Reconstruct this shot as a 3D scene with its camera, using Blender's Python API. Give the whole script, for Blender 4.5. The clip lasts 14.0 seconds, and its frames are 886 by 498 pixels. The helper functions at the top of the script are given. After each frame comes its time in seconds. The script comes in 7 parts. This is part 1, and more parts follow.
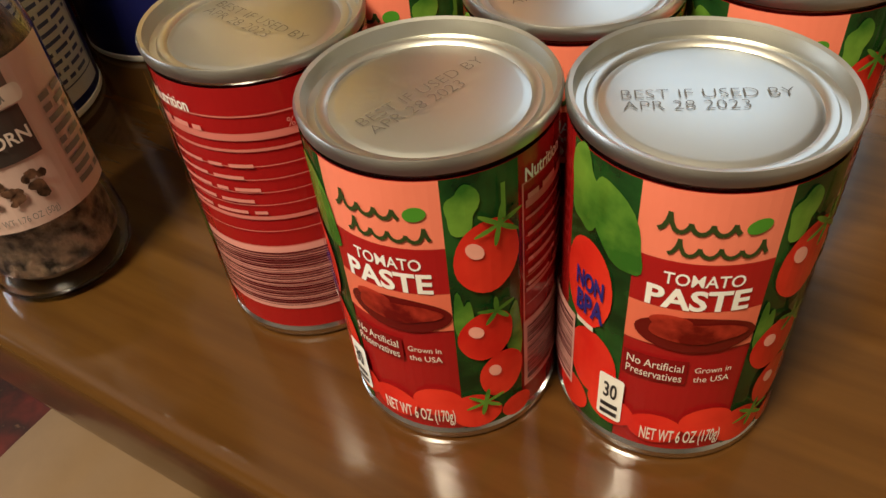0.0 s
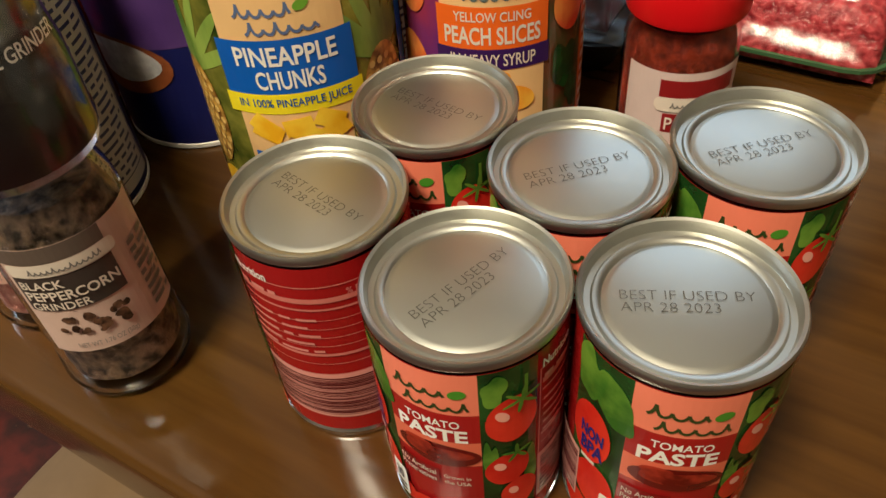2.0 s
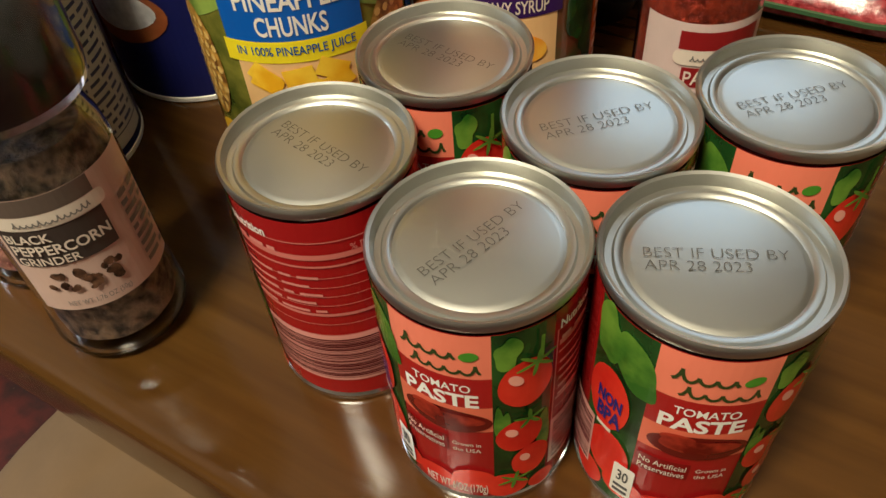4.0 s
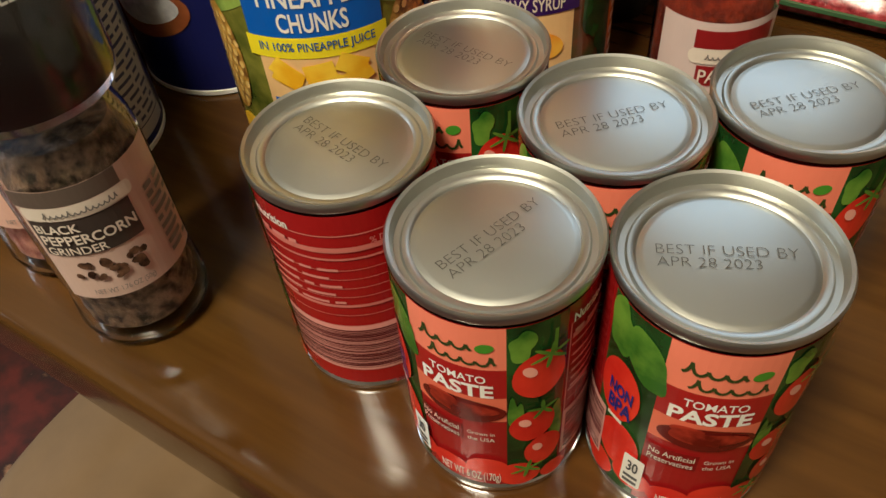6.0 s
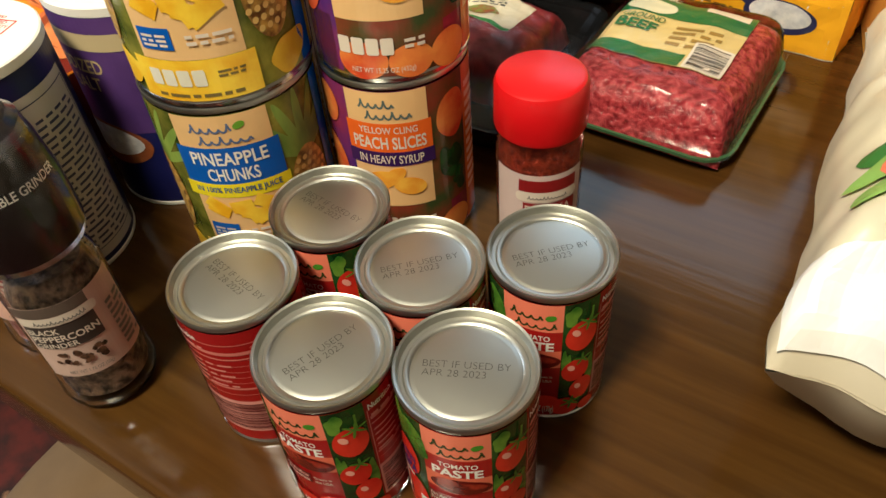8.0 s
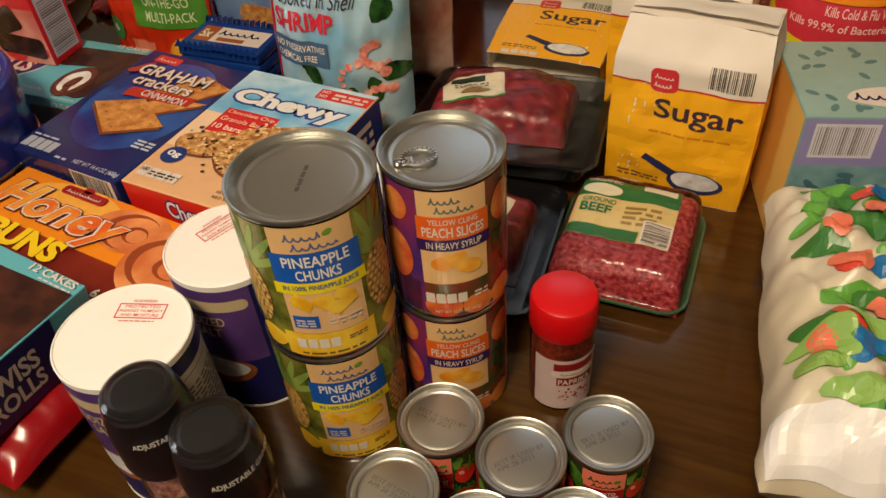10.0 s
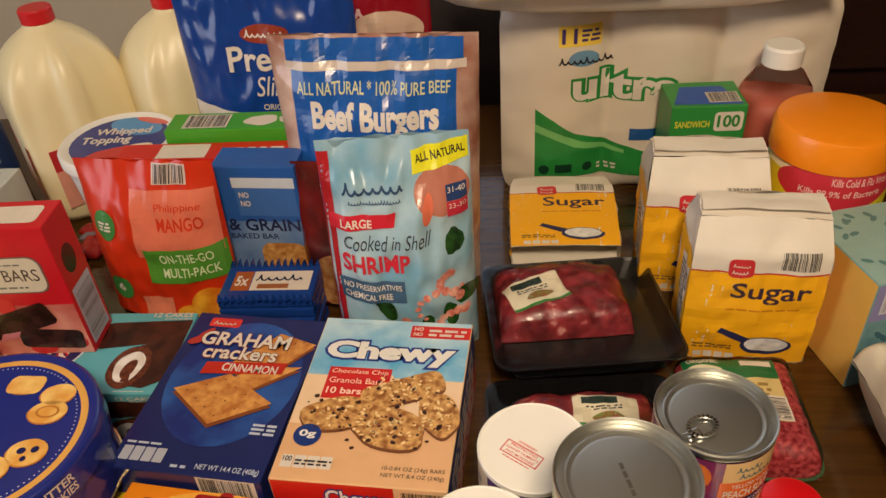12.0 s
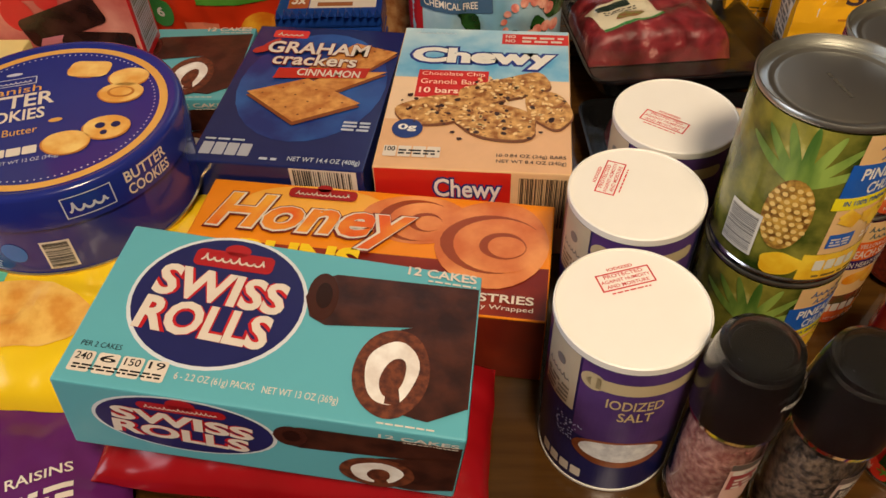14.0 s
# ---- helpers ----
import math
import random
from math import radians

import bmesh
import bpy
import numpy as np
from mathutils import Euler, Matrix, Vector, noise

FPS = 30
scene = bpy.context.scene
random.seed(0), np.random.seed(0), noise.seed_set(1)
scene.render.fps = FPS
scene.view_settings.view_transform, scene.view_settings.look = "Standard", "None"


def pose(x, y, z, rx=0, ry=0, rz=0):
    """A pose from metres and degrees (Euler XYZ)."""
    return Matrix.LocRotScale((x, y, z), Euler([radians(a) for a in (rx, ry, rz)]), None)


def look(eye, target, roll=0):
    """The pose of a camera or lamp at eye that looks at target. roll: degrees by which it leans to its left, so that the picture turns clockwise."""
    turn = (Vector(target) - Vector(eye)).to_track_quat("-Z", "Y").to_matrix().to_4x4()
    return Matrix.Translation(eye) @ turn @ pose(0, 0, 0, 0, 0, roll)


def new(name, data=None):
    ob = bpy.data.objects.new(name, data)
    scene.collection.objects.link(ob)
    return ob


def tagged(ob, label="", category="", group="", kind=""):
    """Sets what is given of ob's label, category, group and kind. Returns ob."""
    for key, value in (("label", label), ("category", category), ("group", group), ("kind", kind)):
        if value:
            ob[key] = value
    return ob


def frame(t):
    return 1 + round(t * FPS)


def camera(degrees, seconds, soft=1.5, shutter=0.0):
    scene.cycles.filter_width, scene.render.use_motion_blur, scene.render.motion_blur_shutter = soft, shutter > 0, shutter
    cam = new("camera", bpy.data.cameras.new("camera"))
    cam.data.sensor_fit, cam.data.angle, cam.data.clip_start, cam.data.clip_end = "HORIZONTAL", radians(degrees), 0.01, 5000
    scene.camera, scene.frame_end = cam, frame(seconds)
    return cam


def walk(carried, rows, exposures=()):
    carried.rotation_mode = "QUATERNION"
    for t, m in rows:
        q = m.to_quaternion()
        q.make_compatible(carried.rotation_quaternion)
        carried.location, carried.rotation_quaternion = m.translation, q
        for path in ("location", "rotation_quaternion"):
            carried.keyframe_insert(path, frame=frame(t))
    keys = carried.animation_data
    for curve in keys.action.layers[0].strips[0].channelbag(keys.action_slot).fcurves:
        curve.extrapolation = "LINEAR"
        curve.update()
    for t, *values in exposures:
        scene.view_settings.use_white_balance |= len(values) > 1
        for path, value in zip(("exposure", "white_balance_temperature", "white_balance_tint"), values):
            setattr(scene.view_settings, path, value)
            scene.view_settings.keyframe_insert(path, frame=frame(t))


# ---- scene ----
cam = camera(59.6, 14.0)
PATH = [
    (0, (0.07, 0.052, 0.173), (-0.068, 1.493, -1.207), -6.4),
    (0.5, (0.069, 0.062, 0.19), (-0.072, 1.498, -1.195), -6.2),
    (1, (0.065, 0.065, 0.222), (-0.077, 1.501, -1.162), -6.0),
    (1.5, (0.068, 0.058, 0.232), (-0.06, 1.486, -1.163), -5.9),
    (2, (0.064, 0.056, 0.235), (-0.056, 1.458, -1.186), -5.6),
    (2.5, (0.06, 0.056, 0.235), (-0.053, 1.432, -1.213), -5.3),
    (3, (0.06, 0.061, 0.233), (-0.049, 1.418, -1.232), -5.3),
    (3.2, (0.06, 0.061, 0.231), (-0.048, 1.415, -1.236), -5.1),
    (5.3, (0.06, 0.065, 0.218), (-0.09, 1.391, -1.272), -6.2),
    (5.5, (0.058, 0.063, 0.219), (-0.098, 1.393, -1.266), -6.2),
    (6, (0.059, 0.059, 0.228), (-0.091, 1.385, -1.261), -5.6),
    (6.5, (0.067, 0.053, 0.247), (-0.067, 1.366, -1.255), -4.9),
    (7, (0.075, 0.046, 0.277), (-0.071, 1.379, -1.206), -6.1),
    (7.5, (0.09, 0.046, 0.292), (-0.059, 1.398, -1.175), -6.4),
    (8, (0.127, 0.016, 0.324), (-0.033, 1.394, -1.117), -5.1),
    (8.2, (0.144, 0.002, 0.341), (-0.061, 1.411, -1.063), -6.0),
    (10.3, (-0.012, -0.013, 0.52), (0.199, 1.433, -0.846), -5.5),
    (10.5, (-0.046, -0.003, 0.534), (0.229, 1.438, -0.825), -5.9),
    (11, (-0.086, 0.039, 0.569), (0.35, 1.509, -0.716), -4.0),
    (11.5, (-0.133, 0.091, 0.589), (0.402, 1.577, -0.638), -3.2),
    (12, (-0.219, 0.13, 0.622), (0.428, 1.595, -0.575), -4.2),
    (12.5, (-0.3, 0.127, 0.629), (0.431, 1.584, -0.53), -3.1),
    (13, (-0.362, 0.095, 0.588), (0.359, 1.501, -0.638), -2.5),
    (13.5, (-0.364, 0.108, 0.522), (0.304, 1.409, -0.843), -2.5),
    (14, (-0.359, 0.141, 0.473), (0.261, 1.37, -0.977), -2.2),
]
walk(cam, [(t, look(eye, target, roll)) for t, eye, target, roll in PATH], [(0.0, 0.36, 6100, 6.0), (1.2, 0.16, 6000, 4.0), (8.2, 0.04, 5700, 1.0), (10.4, -0.76, 6500, 13.0), (14.0, -0.76, 6450, 12.0)])

# ---- world and light ----
world = bpy.data.worlds.new("world")
scene.world = world
world.use_nodes = True
wn = world.node_tree.nodes
sky = wn.new("ShaderNodeTexSky")
sky.sky_type, sky.sun_disc, sky.sun_elevation, sky.sun_rotation = "NISHITA", False, radians(35), radians(200)
world.node_tree.links.new(sky.outputs[0], wn["Background"].inputs[0])
wn["Background"].inputs[1].default_value = 0.12


def lamp(name, m, size_x, size_y, watts, colour):
    data = bpy.data.lights.new(name, "AREA")
    data.shape, data.size, data.size_y, data.energy, data.color = "RECTANGLE", size_x, size_y, watts, colour
    ob = new(name, data)
    ob.matrix_world = m
    return ob


TURN = -29.5                       # the table's long edge, degrees
UX, VX = Vector((math.cos(radians(TURN)), math.sin(radians(TURN)), 0)), Vector((-math.sin(radians(TURN)), math.cos(radians(TURN)), 0))


def tab(u, v, z=0.0):
    """World place from metres along and across the table."""
    return UX * u + VX * v + Vector((0, 0, z))


lamp("window_daylight", look(tab(-0.27, 1.57, 0.6), tab(-0.27, 0.5, 0.2)), 0.66, 1.2, 3.5, (0.80, 0.90, 1.0))
lamp("side_window_daylight", look(tab(-2.35, -0.35, 0.75), tab(0.0, 0.4, 0.0)), 1.2, 1.1, 26, (0.92, 0.94, 1.0))
lamp("ceiling_lamp_glow", look(tab(-0.15, -0.45, 1.50), tab(-0.05, 0.4, 0.0)), 0.32, 0.32, 42, (1.0, 0.80, 0.55))


# ---- materials ----
def noded(name):
    m = bpy.data.materials.new(name)
    m.use_nodes = True
    return m, m.node_tree.nodes, m.node_tree.links, m.node_tree.nodes["Principled BSDF"]


def lin(c):
    return tuple((x / 255 / 12.92 if x <= 10 else ((x / 255 + 0.055) / 1.055) ** 2.4) for x in c)


MATS = {}


def ink(r, g, b, rough=0.38, vary=0.10, metal=0.0, grain=55.0, bump=0.0, coat=0.0):
    """A printed or painted surface of that sRGB colour, slightly uneven."""
    key = (r, g, b, rough, vary, metal, grain, bump, coat)
    if key in MATS:
        return MATS[key]
    m, n, l, p = noded("surface")
    c = lin((r, g, b))
    tc, ns, mx = n.new("ShaderNodeTexCoord"), n.new("ShaderNodeTexNoise"), n.new("ShaderNodeMix")
    ns.inputs["Scale"].default_value, ns.inputs["Detail"].default_value = grain, 6
    mx.data_type = "RGBA"
    mx.inputs[6].default_value = (*[x * (1 - vary) for x in c], 1)
    mx.inputs[7].default_value = (*[min(1, x * (1 + vary) + 0.002) for x in c], 1)
    l.new(tc.outputs["Object"], ns.inputs["Vector"])
    l.new(ns.outputs["Fac"], mx.inputs[0])
    l.new(mx.outputs[2], p.inputs["Base Color"])
    p.inputs["Roughness"].default_value, p.inputs["Metallic"].default_value = (0.2 if rough == 0.3 else rough), metal
    p.inputs["Coat Weight"].default_value = coat
    if bump:
        b2 = n.new("ShaderNodeBump")
        b2.inputs["Strength"].default_value, b2.inputs["Distance"].default_value = bump, 0.002
        l.new(ns.outputs["Fac"], b2.inputs["Height"])
        l.new(b2.outputs[0], p.inputs["Normal"])
    MATS[key] = m
    return m


def food(c1, c2, scale=120.0, rough=0.5, bump=0.3, c3=None, sss=0.0, stretch=(1, 1, 1)):
    """Mottled printed or real food: colours blended by noise."""
    key = ("food", c1, c2, scale, rough, bump, c3, stretch)
    if key in MATS:
        return MATS[key]
    m, n, l, p = noded("mottled")
    tc, mp, ns, rp = n.new("ShaderNodeTexCoord"), n.new("ShaderNodeMapping"), n.new("ShaderNodeTexNoise"), n.new("ShaderNodeValToRGB")
    mp.inputs["Scale"].default_value = stretch
    ns.inputs["Scale"].default_value, ns.inputs["Detail"].default_value = scale, 8
    e = rp.color_ramp.elements
    e[0].position, e[0].color = 0.36, (*lin(c1), 1)
    e[1].position, e[1].color = 0.64, (*lin(c2), 1)
    if c3:
        x = e.new(0.72)
        x.color = (*lin(c3), 1)
    l.new(tc.outputs["Object"], mp.inputs[0])
    l.new(mp.outputs[0], ns.inputs["Vector"])
    l.new(ns.outputs["Fac"], rp.inputs[0])
    l.new(rp.outputs[0], p.inputs["Base Color"])
    p.inputs["Roughness"].default_value = 0.2 if rough == 0.3 else rough
    if bump:
        b2 = n.new("ShaderNodeBump")
        b2.inputs["Strength"].default_value, b2.inputs["Distance"].default_value = bump, 0.003
        l.new(ns.outputs["Fac"], b2.inputs["Height"])
        l.new(b2.outputs[0], p.inputs["Normal"])
    MATS[key] = m
    return m


def metal(colour, rough, name="tinplate"):
    m, n, l, p = noded(name)
    tc, ns, mr = n.new("ShaderNodeTexCoord"), n.new("ShaderNodeTexNoise"), n.new("ShaderNodeMapRange")
    ns.inputs["Scale"].default_value, ns.inputs["Detail"].default_value = 90, 8
    mr.inputs[3].default_value, mr.inputs[4].default_value = rough * 0.93, rough * 1.08
    l.new(tc.outputs["Object"], ns.inputs["Vector"])
    l.new(ns.outputs["Fac"], mr.inputs[0])
    l.new(mr.outputs[0], p.inputs["Roughness"])
    p.inputs["Base Color"].default_value, p.inputs["Metallic"].default_value = (*colour, 1), 1.0
    return m


def clear(name, tint=(1, 1, 1), rough=0.04, ior=1.25):
    m, n, l, p = noded(name)
    ns, tc, b2 = n.new("ShaderNodeTexNoise"), n.new("ShaderNodeTexCoord"), n.new("ShaderNodeBump")
    ns.inputs["Scale"].default_value = 40
    b2.inputs["Strength"].default_value, b2.inputs["Distance"].default_value = 0.15, 0.002
    l.new(tc.outputs["Object"], ns.inputs["Vector"])
    l.new(ns.outputs["Fac"], b2.inputs["Height"])
    l.new(b2.outputs[0], p.inputs["Normal"])
    p.inputs["Base Color"].default_value = (*tint, 1)
    p.inputs["Transmission Weight"].default_value, p.inputs["Roughness"].default_value, p.inputs["IOR"].default_value = 1.0, rough, ior
    return m


def film_wrap(name):
    """Thin clear plastic film: mostly see-through, with glossy streaks."""
    m, n, l, p = noded(name)
    out = n["Material Output"]
    tr, mix, gl = n.new("ShaderNodeBsdfTransparent"), n.new("ShaderNodeMixShader"), n.new("ShaderNodeBsdfGlossy")
    fr, ns, tc, b2 = n.new("ShaderNodeFresnel"), n.new("ShaderNodeTexNoise"), n.new("ShaderNodeTexCoord"), n.new("ShaderNodeBump")
    gl.inputs["Roughness"].default_value = 0.12
    fr.inputs["IOR"].default_value = 1.28
    ns.inputs["Scale"].default_value = 28
    b2.inputs["Strength"].default_value, b2.inputs["Distance"].default_value = 0.4, 0.004
    l.new(tc.outputs["Object"], ns.inputs["Vector"])
    l.new(ns.outputs["Fac"], b2.inputs["Height"])
    l.new(b2.outputs[0], gl.inputs["Normal"])
    l.new(b2.outputs[0], fr.inputs["Normal"])
    l.new(fr.outputs[0], mix.inputs[0])
    l.new(tr.outputs[0], mix.inputs[1])
    l.new(gl.outputs[0], mix.inputs[2])
    l.new(mix.outputs[0], out.inputs["Surface"])
    return m


def wood(name, dark, light, rough=0.22, along=True):
    m, n, l, p = noded(name)
    tc, mp, ns, big, rp, mx = [n.new("ShaderNode" + k) for k in ("TexCoord", "Mapping", "TexNoise", "TexNoise", "ValToRGB", "Mix")]
    mp.inputs["Scale"].default_value = (4, 60, 60) if along else (60, 4, 60)
    ns.inputs["Scale"].default_value, ns.inputs["Detail"].default_value = 2.2, 9
    big.inputs["Scale"].default_value, big.inputs["Detail"].default_value = 5, 4
    e = rp.color_ramp.elements
    e[0].position, e[0].color, e[1].position, e[1].color = 0.3, (*dark, 1), 0.75, (*light, 1)
    mx.data_type, mx.blend_type = "RGBA", "MULTIPLY"
    mx.inputs[0].default_value = 0.3
    l.new(tc.outputs["Object"], mp.inputs[0])
    l.new(mp.outputs[0], ns.inputs["Vector"])
    l.new(tc.outputs["Object"], big.inputs["Vector"])
    l.new(ns.outputs["Fac"], rp.inputs[0])
    l.new(rp.outputs[0], mx.inputs[6])
    l.new(big.outputs["Color"], mx.inputs[7])
    l.new(mx.outputs[2], p.inputs["Base Color"])
    mr, b2 = n.new("ShaderNodeMapRange"), n.new("ShaderNodeBump")
    mr.inputs[3].default_value, mr.inputs[4].default_value = rough * 0.75, rough * 1.5
    l.new(big.outputs["Fac"], mr.inputs[0])
    l.new(mr.outputs[0], p.inputs["Roughness"])
    b2.inputs["Strength"].default_value, b2.inputs["Distance"].default_value = 0.12, 0.001
    l.new(ns.outputs["Fac"], b2.inputs["Height"])
    l.new(b2.outputs[0], p.inputs["Normal"])
    return m


TIN = metal((0.66, 0.67, 0.66), 0.20)
TIN_DULL = metal((0.52, 0.52, 0.48), 0.36)
CLEAR = clear("clear_plastic", ior=1.18)
WRAP = film_wrap("clear_film")
COVER = clear("clear_cover", (0.97, 0.97, 0.97), 0.09, 1.42)
TABLE_WOOD = wood("dark_stained_wood", (0.052, 0.0215, 0.0045), (0.092, 0.040, 0.0082), 0.11)
BLACK_PLASTIC = ink(14, 14, 15, 0.22, 0.3, bump=0.1)
WHITE = ink(236, 232, 224, 0.45, 0.04)
OFFWHITE = ink(222, 210, 196, 0.45, 0.06)
BLACK = ink(22, 20, 22, 0.4)
NAVY = ink(22, 26, 84, 0.32)
RED = ink(196, 24, 30, 0.35)
DARKRED = ink(132, 14, 18, 0.35)
YELLOW = ink(246, 190, 24, 0.36)
GREEN = ink(46, 128, 48, 0.38)
TAN = ink(226, 178, 120, 0.4)
BLUE = ink(24, 92, 190, 0.35)
GREY = ink(120, 116, 112, 0.4)
CHOC = food((44, 20, 14), (76, 38, 26), 60, 0.35, 0.15)


# ---- builders ----
def part(name, bm, material, parent, label="", smooth=False):
    me = bpy.data.meshes.new(name)
    bm.to_mesh(me)
    bm.free()
    me.materials.append(material)
    if smooth:
        for f in me.polygons:
            f.use_smooth = True
    ob = new(name, me)
    ob.parent = parent
    return tagged(ob, label) if label else ob


def thing(name, label, category, m, group="", kind=""):
    ob = new(name)
    ob.empty_display_size = 0.02
    ob.matrix_world = m
    return tagged(ob, label, category, group, kind)


def at(x, y, rz=TURN, z=0.0, rx=0.0, ry=0.0):
    return pose(x, y, z, 0, 0, rz) @ pose(0, 0, 0, rx, ry, 0)


def box_bm(w, d, h, bevel=0.0012, z=0.0, x=0.0, y=0.0, seg=2):
    bm = bmesh.new()
    bmesh.ops.create_cube(bm, size=1, matrix=pose(x, y, z + h / 2) @ Matrix.Diagonal((w, d, h, 1)))
    if bevel:
        bmesh.ops.bevel(bm, geom=bm.edges[:], offset=bevel, segments=seg, affect="EDGES", profile=0.6)
    return bm


def lathe_bm(profile, n=64, x=0.0, y=0.0):
    bm = bmesh.new()
    rings = []
    for r, z in profile:
        if r < 1e-6:
            rings.append([bm.verts.new((x, y, z))])
        else:
            rings.append([bm.verts.new((x + r * math.cos(6.283185 * i / n), y + r * math.sin(6.283185 * i / n), z)) for i in range(n)])
    for a, b in zip(rings, rings[1:]):
        for i in range(n):
            j = (i + 1) % n
            if len(a) == 1 and len(b) > 1:
                bm.faces.new((a[0], b[j], b[i]))
            elif len(b) == 1 and len(a) > 1:
                bm.faces.new((a[i], a[j], b[0]))
            elif len(a) > 1:
                bm.faces.new((a[i], a[j], b[j], b[i]))
    bmesh.ops.recalc_face_normals(bm, faces=bm.faces[:])
    return bm


def sharp_lathe(name, profile, material, parent, label="", n=64, angle=35):
    ob = part(name, lathe_bm(profile, n), material, parent, label, True)
    ob.data.set_sharp_from_angle(angle=radians(angle))
    return ob


def grid_bm(f, u0, u1, v0, v1, nu, nv):
    bm = bmesh.new()
    vs = [[bm.verts.new(f(u0 + (u1 - u0) * i / nu, v0 + (v1 - v0) * j / nv, 0.0)) for i in range(nu + 1)] for j in range(nv + 1)]
    for j in range(nv):
        for i in range(nu):
            bm.faces.new((vs[j][i], vs[j][i + 1], vs[j + 1][i + 1], vs[j + 1][i]))
    return bm


# Shapes on a printed face: lists of (u, v) outlines, or lettering
def rect(x0, y0, x1, y1):
    return [(x0, y0), (x1, y0), (x1, y1), (x0, y1)]


def ell(cx, cy, rx, ry=None, n=28, rot=0.0, wob=0.0, seed=0):
    ry = rx if ry is None else ry
    c, s, rnd = math.cos(radians(rot)), math.sin(radians(rot)), random.Random(seed)
    ph = [rnd.uniform(0, 6.28) for _ in range(3)]
    out = []
    for i in range(n):
        a = 6.283185 * i / n
        k = 1 + wob * (math.sin(2 * a + ph[0]) + 0.7 * math.sin(3 * a + ph[1]) + 0.5 * math.sin(5 * a + ph[2]))
        x, y = rx * k * math.cos(a), ry * k * math.sin(a)
        out.append((cx + x * c - y * s, cy + x * s + y * c))
    return out


def turned(shape, deg, cx=0.0, cy=0.0):
    c, s = math.cos(radians(deg)), math.sin(radians(deg))
    return [(cx + (x - cx) * c - (y - cy) * s, cy + (x - cx) * s + (y - cy) * c) for x, y in shape]


def rrect(x0, y0, x1, y1, r):
    out = []
    for cx, cy, a0 in ((x1 - r, y0 + r, -90), (x1 - r, y1 - r, 0), (x0 + r, y1 - r, 90), (x0 + r, y0 + r, 180)):
        out += [(cx + r * math.cos(radians(a0 + k * 22.5)), cy + r * math.sin(radians(a0 + k * 22.5))) for k in range(5)]
    return out


def outline(x0, y0, x1, y1, t):
    return [rect(x0, y0, x1, y0 + t), rect(x0, y1 - t, x1, y1), rect(x0, y0 + t, x0 + t, y1 - t), rect(x1 - t, y0 + t, x1, y1 - t)]


def bars(x0, y0, x1, y1, n, seed=0, fill=0.55):
    """Lines of small print that cannot be read."""
    rnd, out, st = random.Random(seed), [], (y1 - y0) / n
    for i in range(n):
        y, x = y0 + i * st, x0
        while x < x1 - st * 0.5:
            w = min(st * rnd.uniform(0.8, 3.0), x1 - x)
            out.append(rect(x, y, x + w, y + st * fill))
            x += w + st * 0.5
    return out


def barcode(x0, y0, x1, y1, n=26, seed=1, upright=True):
    rnd, out = random.Random(seed), []
    a, b = (x0, x1) if upright else (y0, y1)
    st = (b - a) / n
    for i in range(n):
        w = st * rnd.choice((0.25, 0.45, 0.7))
        p = a + i * st
        out.append(rect(p, y0, p + w, y1) if upright else rect(x0, p, x1, p + w))
    return out


LETTERS = {}


def T(s, x0, y0, x1, y1, bold=0.0, shear=0.0, rot=0.0, grow=0.0):
    """Lettering fitted into a rectangle. grow: metres by which its strokes are thickened outward."""
    key = (s, bold, shear)
    if key not in LETTERS:
        cu = bpy.data.curves.new("lettering", "FONT")
        cu.body, cu.size, cu.offset, cu.shear, cu.resolution_u = s, 1.0, bold, shear, 3
        cu.align_x = "CENTER"
        ob = bpy.data.objects.new("lettering", cu)
        me = bpy.data.meshes.new_from_object(ob)
        vs = [(v.co.x, v.co.y) for v in me.vertices]
        LETTERS[key] = (vs, [tuple(p.vertices) for p in me.polygons])
        bpy.data.objects.remove(ob)
        bpy.data.curves.remove(cu)
        bpy.data.meshes.remove(me)
    vs, fs = LETTERS[key]
    ax, bx = min(v[0] for v in vs), max(v[0] for v in vs)
    ay, by = min(v[1] for v in vs), max(v[1] for v in vs)
    x0, x1, y0, y1 = x0 - grow, x1 + grow, y0 - grow, y1 + grow
    pts = [(x0 + (x - ax) / (bx - ax) * (x1 - x0), y0 + (y - ay) / (by - ay) * (y1 - y0)) for x, y in vs]
    if rot:
        pts = turned(pts, rot, (x0 + x1) / 2, (y0 + y1) / 2)
    return ("letters", pts, fs)


SINGLE = ("picture", "label_panel", "badge", "printed_leaf", "printed_flower", "brand_panel", "label_stripe", "nutrition_box", "white_end")


